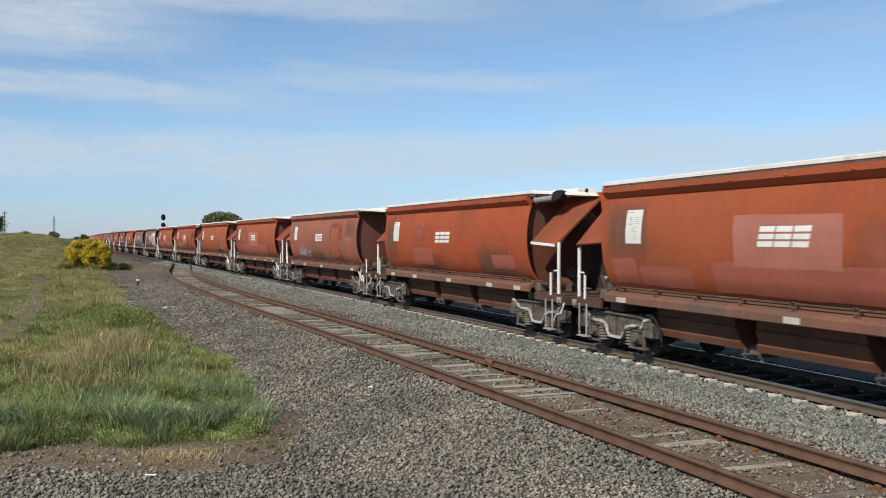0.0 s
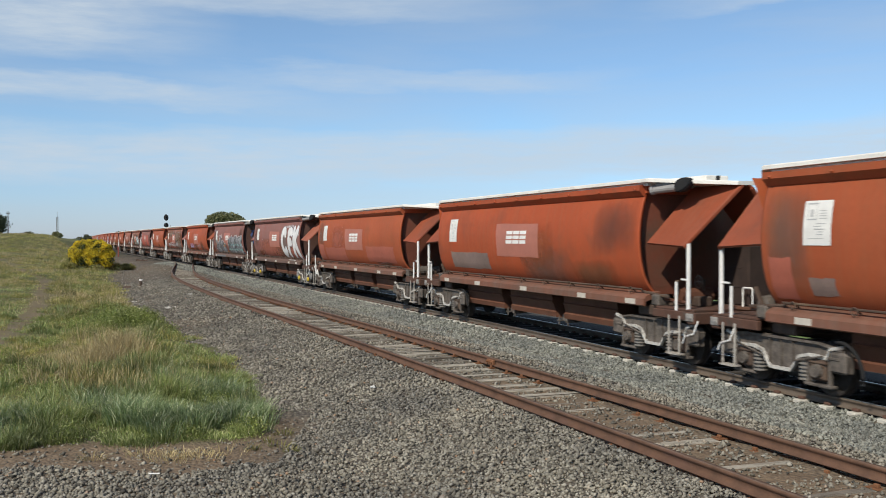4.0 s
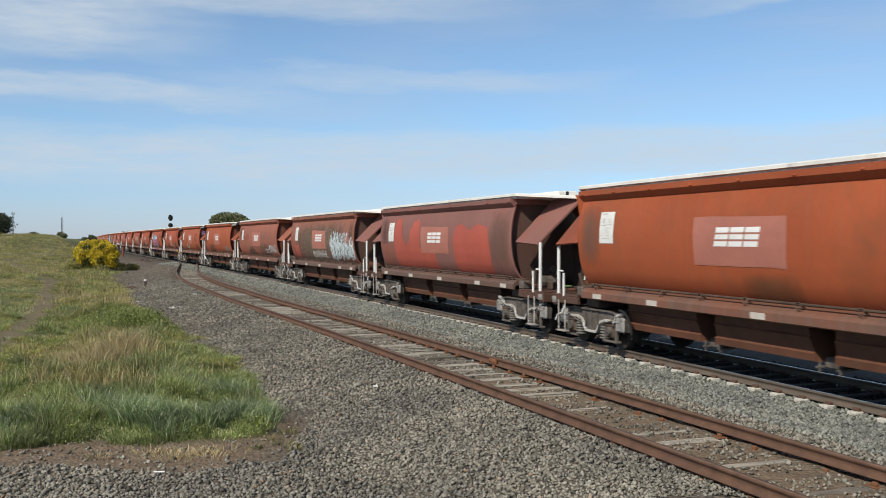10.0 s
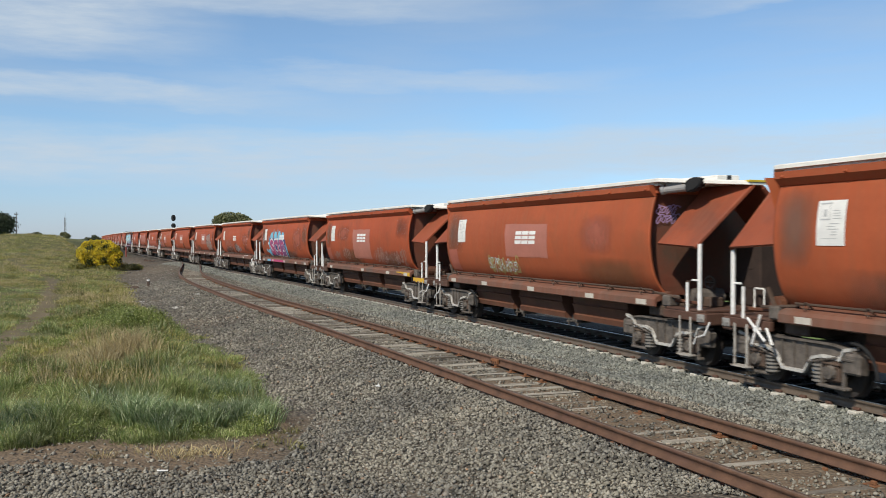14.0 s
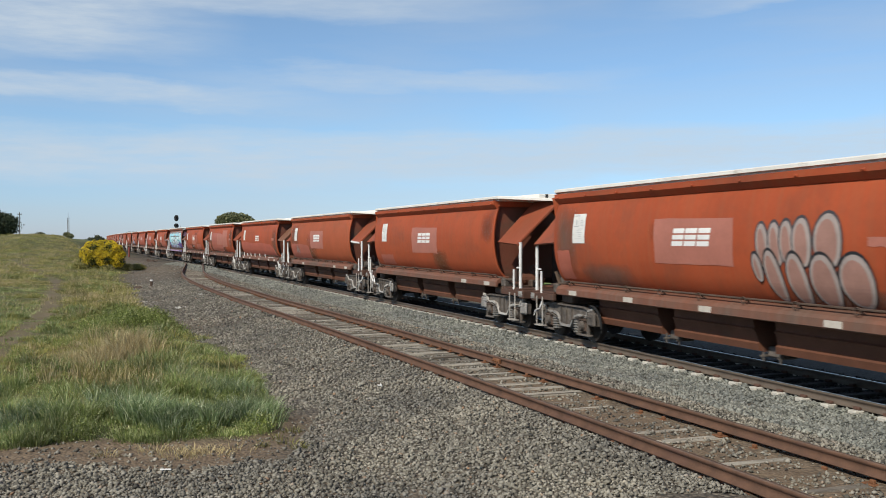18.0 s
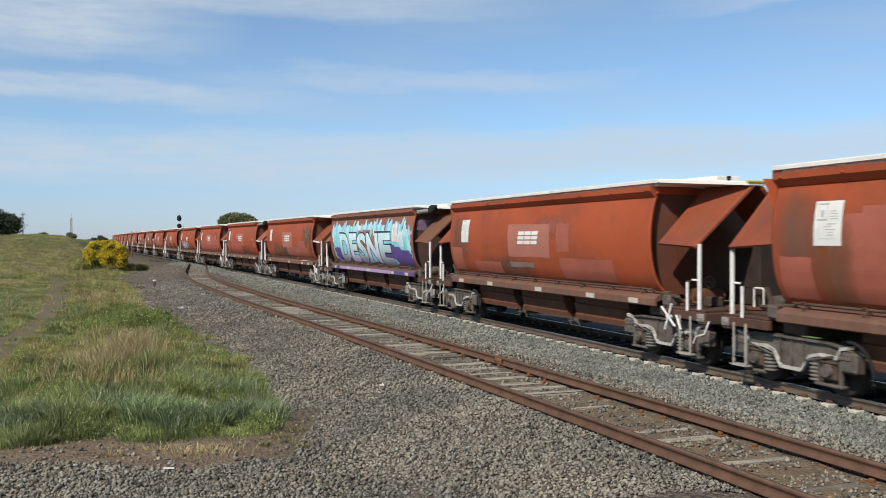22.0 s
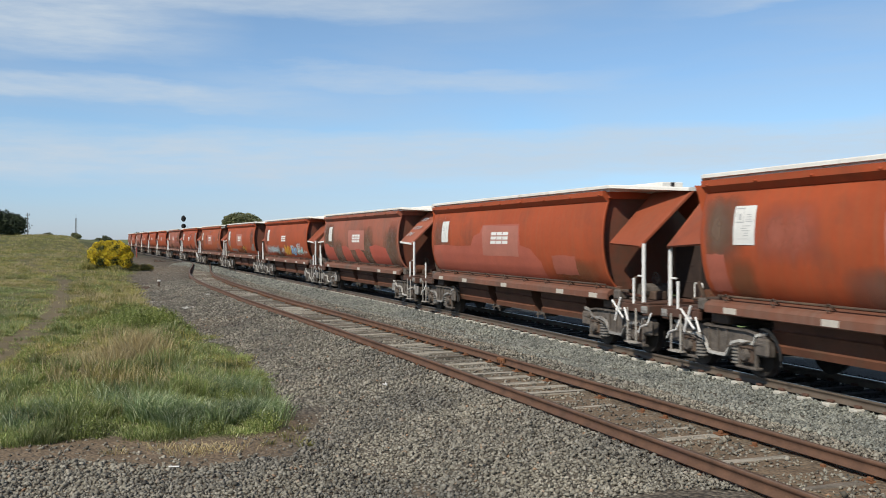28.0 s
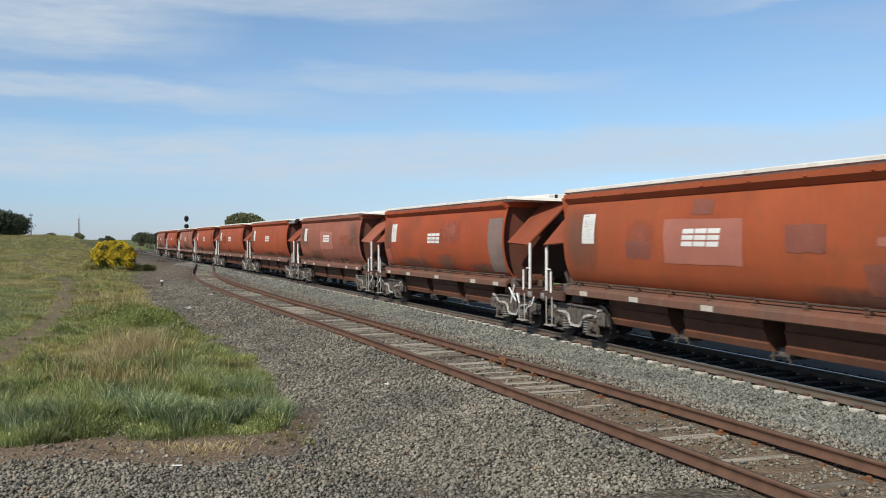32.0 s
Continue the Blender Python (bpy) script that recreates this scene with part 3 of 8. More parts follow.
# ---- grain wagons ----
# side outline of the hopper body: half-width and height
SIDE = [(1.00, 1.42), (1.17, 1.58), (1.30, 1.82), (1.385, 2.15), (1.425, 2.5), (1.425, 2.8), (1.385, 3.15), (1.32, 3.42), (1.26, 3.60)]
_sz = np.array([p[1] for p in SIDE])
_sy = np.array([p[0] for p in SIDE])


def bulge(z):
    """Half-width of the body at the height z, smooth between the outline's points."""
    f = np.interp(np.linspace(1.42, 3.60, 90), _sz, _sy)
    k = np.hanning(13)
    f = np.convolve(np.pad(f, 6, mode="reflect", reflect_type="odd"), k / k.sum(), "valid")
    return np.interp(z, np.linspace(1.42, 3.60, 90), f)


END = 6.28
REAR, FRONT = -6.28, 6.0
MESH = {}


def shared(name, make, mat, smooth=False, key=None):
    key = key or name
    if key not in MESH:
        bm = bmesh.new()
        make(bm)
        MESH[key] = mesh_of(name, bm, mat, smooth)
    return MESH[key]


def make_side(bm):
    """One curved side sheet, its ends folded inward to a rim."""
    zs = np.linspace(1.42, 3.60, 26)
    cols = [(REAR, 0.07), (REAR - 0.045, 0.07), (REAR - 0.045, 0.0)] + [(REAR + (FRONT - REAR) * i / 8, 0.0) for i in range(9)] + [
        (FRONT + 0.045, 0.0), (FRONT + 0.045, 0.07), (FRONT, 0.07)]
    rows = [[bm.verts.new((x, -(float(bulge(z)) - d), float(z))) for x, d in cols] for z in zs]
    for a, b in zip(rows, rows[1:]):
        for i in range(len(cols) - 1):
            bm.faces.new((a[i], a[i + 1], b[i + 1], b[i]))


def make_side_far(bm):
    make_side(bm)
    for v in bm.verts:
        v.co.y = -v.co.y
    bmesh.ops.reverse_faces(bm, faces=bm.faces)


def make_flange(bm):
    prof = [(1.25, 3.56), (1.30, 3.57), (1.405, 3.69), (1.405, 3.81), (1.25, 3.82)]
    for sgn in (1, -1):
        sweep_x(bm, [(sgn * y, z) for y, z in prof], REAR - 0.05, FRONT + 0.05, closed=True)
        for i in range(9):
            x = -6.1 + i * 1.5
            rod(bm, (x, sgn * 1.405, 3.73), (x, sgn * 1.435, 3.70), 0.03, 6)


def make_roof(bm):
    plan = [(-7.85, 0.22, 0.12), (-6.34, 1.40, 0.0), (6.34, 1.40, 0.0), (7.85, 0.22, 0.12)]
    rows = []
    for z, inset in ((3.862, 0.0), (3.922, 0.0), (3.945, 0.05)):
        rows.append([bm.verts.new((x, -(y - inset), z - d)) for x, y, d in plan] + [bm.verts.new((x, y - inset, z - d)) for x, y, d in plan[::-1]])
    n = len(rows[0])
    for a, b in zip(rows, rows[1:]):
        for i in range(n):
            bm.faces.new((a[i], a[(i + 1) % n], b[(i + 1) % n], b[i]))
    bm.faces.new(rows[-1])
    bm.faces.new(rows[0][::-1])
    box(bm, -6.2, 6.2, -1.3, 1.3, 3.79, 3.88)
    box(bm, -6.9, 6.9, -0.30, 0.30, 3.86, 4.00, 0.02)
    bmesh.ops.recalc_face_normals(bm, faces=bm.faces)


def make_roof_tip(bm):
    box(bm, 7.62, 7.87, -0.25, 0.25, 3.79, 3.842, 0.01)


def make_roof_knob(bm):
    rod(bm, (7.08, -0.12, 3.86), (7.08, -0.12, 3.98), 0.045, 8)


def make_slope(bm):
    """The inclined end sheet of the hopper with wings to the side sheets."""
    zs = np.linspace(1.45, 3.75, 12)
    rows = []
    for z in zs:
        h = float(bulge(min(z, 3.6))) - 0.03
        x = END + 0.55 - (3.75 - z) * 0.78
        e = max(END + 0.02, x)
        rows.append([bm.verts.new(p) for p in ((e, -h, z), (x, -h + 0.02, z), (x, h - 0.02, z), (e, h, z))])
    for a, b in zip(rows, rows[1:]):
        for i in range(3):
            bm.faces.new((a[i], a[i + 1], b[i + 1], b[i]))


def make_front_sheet(bm):
    """The steep leading end sheet, bent outward a little to its middle, set back behind the rim of the sides."""
    zs = np.linspace(1.40, 3.80, 14)
    rows = []
    for z in zs:
        h = float(bulge(min(z, 3.6))) - 0.045
        x = END - 0.07 - (3.8 - z) * 0.03
        rows.append([bm.verts.new((x + 0.10 * (1 - q * q), q * h, z)) for q in (-1.0, -0.5, 0.0, 0.5, 1.0)])
    for a, b in zip(rows, rows[1:]):
        for i in range(4):
            bm.faces.new((a[i], a[i + 1], b[i + 1], b[i]))


def make_stiffener(bm):
    rod(bm, (END - 1.16, 0, 1.5), (END + 0.48, 0, 3.6), 0.05, 6)


def make_end_beam(bm):
    box(bm, END - 0.6, END + 0.08, -1.25, 1.25, 3.62, 3.82, 0.02)


def make_hood(bm, s=-1):
    """One pitched panel over the end platform, folded at its outer edge."""
    t = 0.05
    a = [(END + 0.06, s * 0.10, 3.86), (7.85, s * 0.10, 3.755), (7.62, s * 1.40, 2.49), (END + 0.06, s * 1.40, 2.55)]
    up = [bm.verts.new(p) for p in a]
    dn = [bm.verts.new((p[0], p[1] - s * t * 0.7, p[2] - t * 0.7)) for p in a]
    bm.faces.new(up)
    bm.faces.new(dn[::-1])
    for i in range(4):
        bm.faces.new((up[i], dn[i], dn[(i + 1) % 4], up[(i + 1) % 4]))
    rod(bm, (7.82, s * 0.14, 3.69), (7.60, s * 1.37, 2.46), 0.05, 6)
    bmesh.ops.recalc_face_normals(bm, faces=bm.faces)


def make_hood_far(bm):
    make_hood(bm, 1)


def make_eave(bm):
    box(bm, END + 0.06, 7.64, -1.425, -1.375, 2.48, 2.556, 0.008)
    for v in bm.verts:
        if v.co.x > 7.0:
            v.co.z -= 0.06


def make_ledge(bm):
    prof = [(0.98, 1.49), (1.20, 1.45), (1.345, 1.385), (1.395, 1.33), (1.402, 1.19), (1.36, 1.165), (1.34, 1.28), (0.98, 1.36)]
    for s in (-1, 1):
        sweep_x(bm, [(s * y, z) for y, z in prof], -END + 0.05, END - 0.05, closed=True)


def make_conduit(bm):
    for s in (-1, 1):
        rod(bm, (-5.9, s * 1.30, 1.53), (6.0, s * 1.30, 1.53), 0.022, 6)
        for i in range(9):
            x = -5.6 + i * 1.4
            rod(bm, (x, s * 1.12, 1.40), (x, s * 1.31, 1.54), 0.018, 5)
            ring = [(x + 0.065 * math.sin(a), s * 1.335, 1.50 + 0.065 * math.cos(a)) for a in [i * math.pi / 4 for i in range(8)]]
            for p0, p1 in zip(ring, ring[1:] + ring[:1]):
                rod(bm, p0, p1, 0.012, 4)


def make_hook(bm):
    tube(bm, [(0.05, -1.36, 1.38), (0.02, -1.385, 1.50), (-0.02, -1.38, 1.58), (-0.09, -1.36, 1.60)], 0.026)


def make_reflector(bm):
    box(bm, -0.2, 0.2, -1.408, -1.394, 1.20, 1.315)


def make_hand_pipe(bm):
    rod(bm, (3.6, -1.40, 1.41), (5.2, -1.40, 1.41), 0.015, 6)


def make_chute(bm):
    """A shallow trough under the body, sides leaning in, with two pressed ridges and a foot flange."""
    w0, w1 = 1.29, 1.40
    prof = [(1.06, 1.2), (1.02, 0.98), (1.06, 0.95), (1.02, 0.91), (0.95, 0.70), (0.99, 0.67), (0.96, 0.54), (0.84, 0.52)]
    rows = []
    for t, x in ((0, -1), (1, 1)):
        rows.append([bm.verts.new((x * (w0 + (w1 - w0) * (1.2 - z) / 0.68), -y, z)) for y, z in prof] +
                    [bm.verts.new((x * (w0 + (w1 - w0) * (1.2 - z) / 0.68), y, z)) for y, z in prof[::-1]])
    n = len(rows[0])
    for i in range(n):
        bm.faces.new((rows[0][i], rows[0][(i + 1) % n], rows[1][(i + 1) % n], rows[1][i]))
    bm.faces.new(rows[0])
    bm.faces.new(rows[1][::-1])
    bmesh.ops.recalc_face_normals(bm, faces=bm.faces)


def make_gate(bm):
    s = -1
    box(bm, -0.2, 0.2, s * 0.6 - 0.2, s * 0.6 + 0.2, 0.42, 0.62, 0.03)
    for e in (-0.24, 0.24):
        rod(bm, (e, s * 0.86, 0.34), (e, s * 0.86, 0.56), 0.022, 6)
        rod(bm, (e, s * 0.5, 0.44), (e, s * 0.92, 0.44), 0.024, 6)


def make_trough(bm):
    """The dark inner hopper between the chutes."""
    box(bm, -4.7, 4.7, -0.4, 0.4, 0.60, 1.3, 0.02)


def make_hose(bm):
    """A brake hose that hangs in an arc beside the bogie."""
    pts = [(-0.35 + 0.5 * math.sin(a), -1.24, 0.42 + 0.55 * math.cos(a)) for a in [i * 0.2 - 0.1 for i in range(10)]]
    tube(bm, pts, 0.03)


def make_white_pipe(bm):
    """A bent white uncoupling pipe beside the platform."""
    pts = [(7.62, -1.40, 0.52), (7.70, -1.40, 0.66), (7.98, -1.40, 0.74), (8.06, -1.34, 1.0)]
    tube(bm, pts, 0.018)


def make_centre_sill(bm):
    box(bm, -7.95, 7.95, -0.22, 0.22, 0.82, 1.12, 0.02)
    for x in (-6.0, 6.0):
        box(bm, x - 0.3, x + 0.3, -1.2, 1.2, 0.96, 1.2, 0.03)


def make_platform(bm):
    box(bm, 6.55, 7.9, -1.32, 1.32, 1.16, 1.21, 0.01)
    box(bm, 7.66, 7.92, -1.34, 1.34, 0.90, 1.16, 0.03)
    box(bm, 6.5, 7.7, -1.36, -1.26, 0.98, 1.16, 0.015)
    box(bm, 6.5, 7.7, 1.26, 1.36, 0.98, 1.16, 0.015)


def make_deck_box(bm):
    box(bm, 6.95, 7.22, -0.7, -0.35, 1.2, 1.42, 0.03)


def make_lever(bm):
    rod(bm, (6.75, -0.95, 1.2), (6.95, -1.05, 1.75), 0.045, 6)


def make_valve(bm):
    box(bm, 6.35, 6.62, -1.3, -1.0, 1.2, 1.44, 0.03)


def make_pipe_high(bm):
    rod(bm, (5.9, -1.22, 1.48), (6.9, -1.22, 1.40), 0.03, 6)


def make_pipe_low(bm):
    rod(bm, (6.1, -1.10, 1.36), (7.5, -1.15, 1.32), 0.035, 6)


def make_step(bm):
    """A hanging step: two straps and a tread."""
    for x in (7.12, 7.48):
        box(bm, x - 0.022, x + 0.022, -1.385, -1.365, 0.28, 1.06)
    box(bm, 7.08, 7.52, -1.44, -1.26, 0.26, 0.29)


def make_shade_box(bm):
    """A tall dark box on the far half of the platform, added to stand for shade."""
    box(bm, 6.5, 7.5, 0.35, 1.24, 1.21, 2.5, 0.03)
    for z in (1.6, 2.0):
        box(bm, 6.65, 7.25, 0.335, 0.355, z, z + 0.03)


def make_end_plate(bm):
    box(bm, 7.66, 7.90, -1.362, -1.338, 0.97, 1.13, 0.008)
    for x in (7.72, 7.84):
        rod(bm, (x, -1.36, 1.05), (x, -1.38, 1.05), 0.022, 6)


def make_hand_wheel(bm):
    """A small spoked wheel on a short column."""
    ring = [(0.13 * math.cos(a), 0, 0.13 * math.sin(a)) for a in [i * math.pi / 7 for i in range(14)]]
    tube(bm, ring, 0.022, 6, True)
    for a in (0, 60, 120):
        c, q = 0.13 * math.cos(radians(a)), 0.13 * math.sin(radians(a))
        rod(bm, (-c, 0, -q), (c, 0, q), 0.014, 5)
    rod(bm, (0, 0, 0), (0, 0.14, 0), 0.03, 6)
    rod(bm, (0, 0.12, -0.52), (0, 0.12, 0.05), 0.035, 6)


def make_air_tank(bm):
    rod(bm, (6.85, -0.95, 1.42), (6.85, -0.15, 1.42), 0.17, 12)
    for y in (-0.8, -0.3):
        rod(bm, (6.85, y - 0.02, 1.42), (6.85, y + 0.02, 1.42), 0.182, 12)


def make_coupler(bm):
    box(bm, 7.9, 8.12, -0.11, 0.11, 0.80, 1.0, 0.03)
    box(bm, 8.05, 8.27, -0.17, 0.17, 0.76, 1.04, 0.05)
    rod(bm, (7.9, -0.35, 0.8), (8.2, -0.3, 0.5), 0.03, 6)


def make_post(bm):
    rod(bm, (0, 0, 1.2), (0, 0, 2.54), 0.045, 8)
    rod(bm, (-0.24, 0, 1.80), (0, 0, 1.80), 0.022, 6)


def make_rail_post(bm):
    rod(bm, (0, 0, 1.15), (0, 0, 1.75), 0.032, 8)


def make_bent_rail(bm):
    tube(bm, [(0, 0, 1.18), (0, 0, 1.58), (0.03, 0, 1.61), (0.27, 0, 1.61), (0.3, 0, 1.58), (0.3, 0, 1.18)], 0.022)


def make_brake_star(bm):
    """White hand-brake lever with crossed spokes."""
    for a, r in ((66, 0.30), (142, 0.31)):
        c, s = math.cos(radians(a)) * r, math.sin(radians(a)) * r
        rod(bm, (-c, 0, -s), (c, 0, s), 0.025, 6)
    rod(bm, (0.26, 0.02, 0.05), (0.42, 0.02, -0.24), 0.024, 6)
    rod(bm, (0, -0.03, 0), (0, 0.25, 0), 0.05, 8)


def make_motor(bm):
    rod(bm, (-0.47, -1.24, 3.69), (0.16, -1.24, 3.73), 0.085, 12)
    rod(bm, (-0.50, -1.24, 3.687), (-0.43, -1.24, 3.694), 0.105, 12)
    rod(bm, (-0.1, -1.2, 3.73), (-0.1, -0.5, 3.73), 0.05, 8)
    box(bm, -0.4, 0.0, -1.27, -1.10, 3.77, 3.84, 0.01)


def make_motor_cover(bm):
    """A folded rubber cover over the crank, tilted up."""
    extrude_xz(bm, [(0.10, 3.65), (0.17, 3.61), (0.33, 3.66), (0.46, 3.76), (0.48, 3.86), (0.39, 3.93), (0.23, 3.92), (0.10, 3.83)], -1.36, -1.10)
    bmesh.ops.bevel(bm, geom=bm.edges[:], offset=0.028, segments=2, affect="EDGES")


FRAME_OUT = [(-1.56, 0.46), (-1.58, 0.74), (-1.44, 0.84), (-0.95, 0.90), (0.95, 0.90), (1.44, 0.84), (1.58, 0.74), (1.56, 0.46), (1.20, 0.44), (1.17, 0.62),
             (0.46, 0.60), (0.27, 0.34), (-0.27, 0.34), (-0.46, 0.60), (-1.17, 0.62), (-1.20, 0.44)]


def make_side_frame(bm):
    """A deep plate girder that hangs lower in its middle, with ribs and a top flange."""
    extrude_xz(bm, FRAME_OUT, -0.06, 0.06)
    extrude_xz(bm, [(-1.50, 0.80), (-0.95, 0.88), (0.95, 0.88), (1.50, 0.80), (1.50, 0.84), (0.95, 0.92), (-0.95, 0.92), (-1.50, 0.84)], -0.12, 0.07)
    for x in (-0.30, 0.0, 0.30):
        box(bm, x - 0.012, x + 0.012, -0.10, -0.05, 0.36 if abs(x) < 0.2 else 0.44, 0.89)
    for x in (-0.95, 0.95):
        box(bm, x - 0.32, x + 0.32, -0.14, 0.02, 0.17, 0.225, 0.015)
        for e in (-0.26, 0.26):
            box(bm, x + e - 0.03, x + e + 0.03, -0.12, -0.05, 0.20, 0.66, 0.01)
    for e in (-1, 1):
        rod(bm, (e * 0.42, -0.15, 0.55), (e * 1.1, -0.15, 0.70), 0.018, 5)


def make_frame_end(bm):
    """The boxed outer end of a side frame."""
    box(bm, 1.24, 1.60, -0.15, -0.055, 0.45, 0.80, 0.04)
    box(bm, 1.22, 1.48, -0.165, -0.14, 0.66, 0.71, 0.01)


def make_rim(bm):
    """The worn bright bottom flange of the frame."""
    pts = [(-1.50, 0.86), (-1.22, 0.80), (-1.14, 0.64), (-0.72, 0.66), (-0.48, 0.60), (-0.27, 0.335), (0.27, 0.335), (0.48, 0.60), (0.72, 0.66), (1.14, 0.64), (1.22, 0.80), (1.50, 0.86)]
    up = [(x, z + 0.055) for x, z in pts]
    extrude_xz(bm, pts + up[::-1], -0.125, -0.058)


def make_spring(bm):
    """A coil spring turned as one body with deep grooves."""
    zs = [0.23 + i * 0.0165 for i in range(22)]
    rows = []
    for i, z in enumerate(zs):
        r = 0.125 if i % 4 in (1, 2) else 0.085
        rows.append([bm.verts.new((r * math.cos(a), r * math.sin(a), z)) for a in [j * math.pi / 5 for j in range(10)]])
    for a, b in zip(rows, rows[1:]):
        for j in range(10):
            bm.faces.new((a[j], a[(j + 1) % 10], b[(j + 1) % 10], b[j]))
    bm.faces.new(rows[0][::-1])
    bm.faces.new(rows[-1])


def make_axle_box(bm):
    box(bm, -0.17, 0.17, -0.12, 0.08, 0.28, 0.66, 0.03)
    box(bm, -0.20, 0.20, -0.145, -0.11, 0.56, 0.60, 0.01)
    for x in (-0.12, 0.12):
        for z in (0.33, 0.53):
            rod(bm, (x, -0.12, z), (x, -0.145, z), 0.02, 6)


def make_axle_cap(bm):
    rod(bm, (0, -0.11, 0.44), (0, -0.20, 0.44), 0.125, 14, 0.105)
    rod(bm, (0, -0.19, 0.44), (0, -0.215, 0.44), 0.05, 8)


def make_bolster(bm):
    box(bm, -0.22, 0.22, -1.1, 1.1, 0.56, 0.84, 0.05)
    for x in (-0.42, 0.42):
        box(bm, x - 0.05, x + 0.05, -0.95, 0.95, 0.30, 0.42, 0.02)


def make_wheelset(bm):
    rod(bm, (0, -1.02, 0), (0, 1.02, 0), 0.075, 12)
    for s in (-1, 1):
        for a, b, r in ((0.765, 0.90, 0.455), (0.74, 0.77, 0.485)):
            rod(bm, (0, s * a, 0), (0, s * b, 0), r, 28)
        rod(bm, (0, s * 0.72, 0), (0, s * 0.94, 0), 0.13, 14)
        for i in range(4):
            t = i * math.pi / 2
            rod(bm, (0.27 * math.cos(t), s * 0.89, 0.27 * math.sin(t)), (0.27 * math.cos(t), s * 0.912, 0.27 * math.sin(t)), 0.05, 8)
        rod(bm, (0, s * 1.0, 0), (0, s * 1.20, 0), 0.07, 10)
        box(bm, -0.05, 0.05, s * 1.2 - 0.012, s * 1.2 + 0.012, -0.015, 0.015)


def decal(bm, pts, side=-1, lift=0.004, holes=None):
    """A thin painted field with the outline pts (x, z) laid on the curved side."""
    tmp = bmesh.new()
    vs = [tmp.verts.new((x, 0, z)) for x, z in pts]
    es = [tmp.edges.new((vs[i], vs[(i + 1) % len(vs)])) for i in range(len(vs))]
    bmesh.ops.triangle_fill(tmp, use_beauty=True, edges=es)
    wrap(tmp, side, lift)
    me = bpy.data.meshes.new("tmp")
    tmp.to_mesh(me)
    tmp.free()
    bm.from_mesh(me)
    bpy.data.meshes.remove(me)


def wrap(bm, side=-1, lift=0.004):
    zs = [v.co.z for v in bm.verts]
    z = math.floor(min(zs) / 0.06) * 0.06 + 0.06
    while z < max(zs):
        bmesh.ops.bisect_plane(bm, geom=bm.verts[:] + bm.edges[:] + bm.faces[:], plane_co=(0, 0, z), plane_no=(0, 0, 1), dist=1e-5)
        z += 0.06
    for v in bm.verts:
        v.co.x = min(v.co.x, FRONT + 0.03)
        v.co.y = side * (float(bulge(v.co.z)) + lift)
    for f in bm.faces:
        f.normal_update()
        if f.normal.y * side < 0:
            f.normal_flip()


def rough_rect(x0, x1, z0, z1, seed, wob=0.04, steps=5):
    """A hand-painted rectangle with uneven edges."""
    r = random.Random(seed)
    pts = []
    for (a, b), (c, d) in (((x0, z0), (x1, z0)), ((x1, z0), (x1, z1)), ((x1, z1), (x0, z1)), ((x0, z1), (x0, z0))):
        for i in range(steps):
            t = i / steps
            pts.append((a + (c - a) * t + r.uniform(-wob, wob), b + (d - b) * t + r.uniform(-wob, wob)))
    return pts


def make_mark_bar(bm, row):
    """One slanted white bar of the operator's plain block mark."""
    a, b = ((2.495, 2.593), (2.629, 2.722), (2.758, 2.856))[row]
    sh = (a - 2.5) * 0.22
    decal(bm, [(sh, a), (0.40 + sh, a), (0.40 + sh + 0.02, b), (sh + 0.02, b)], lift=0.010)


def make_placard(bm):
    decal(bm, [(-5.24, 2.53), (-4.60, 2.53), (-4.60, 3.265), (-5.24, 3.265)], lift=0.012)


def make_placard_print(bm):
    """Small print that cannot be read: a ruled box and fine grey bars."""
    r = random.Random(3)

    def bar(x, e, z, h):
        decal(bm, [(x, z), (e, z), (e, z + h), (x, z + h)], lift=0.016)

    bar(-5.18, -4.92, 3.205, 0.024)
    bar(-5.17, -4.93, 2.945, 0.024)
    for x in (-5.16, -4.955):
        bar(x, x + 0.012, 2.96, 0.245)
    bar(-5.09, -5.02, 3.00, 0.12)
    for i in range(4):
        bar(-4.88, -4.70 + r.uniform(-0.06, 0.04), 3.09 - i * 0.042, 0.012)
    for i in range(5):
        bar(-5.0 + r.uniform(0, 0.1), -4.72 - r.uniform(0, 0.12), 2.88 - i * 0.045, 0.014)
    bar(-5.12, -4.76, 2.64, 0.008)


def build_parts():
    p = {}
    for key, mat in M_BODY.items():
        p["side", key] = shared("side_sheet", make_side, mat, True, ("side", key))
        p["side2", key] = shared("side_sheet", make_side_far, mat, True, ("side2", key))
        p["flange", key] = shared("top_flange", make_flange, mat, False, ("flange", key))
        p["hood", key] = shared("hood_panel", make_hood, M_HOOD if key in ("bright", "oxide") else mat, False, ("hood", key))
        p["hood2", key] = shared("hood_panel", make_hood_far, M_HOOD if key in ("bright", "oxide") else mat, False, ("hood2", key))
        p["ledge", key] = shared("side_ledge", make_ledge, M_LEDGE_BROWN if key in ("brown", "plum") else M_LEDGE, False, ("ledge", key))
        p["slope", key] = shared("end_sheet", make_slope, mat, False, ("slope", key))
        p["front", key] = shared("end_sheet", make_front_sheet, M_END_BROWN_SHADED if key in ("brown", "plum") else M_END_RED_SHADED, False, ("front", key))
        p["beam", key] = shared("end_beam", make_end_beam, mat, False, ("beam", key))
        p["rib", key] = shared("stiffener", make_stiffener, mat, False, ("rib", key))
    return p


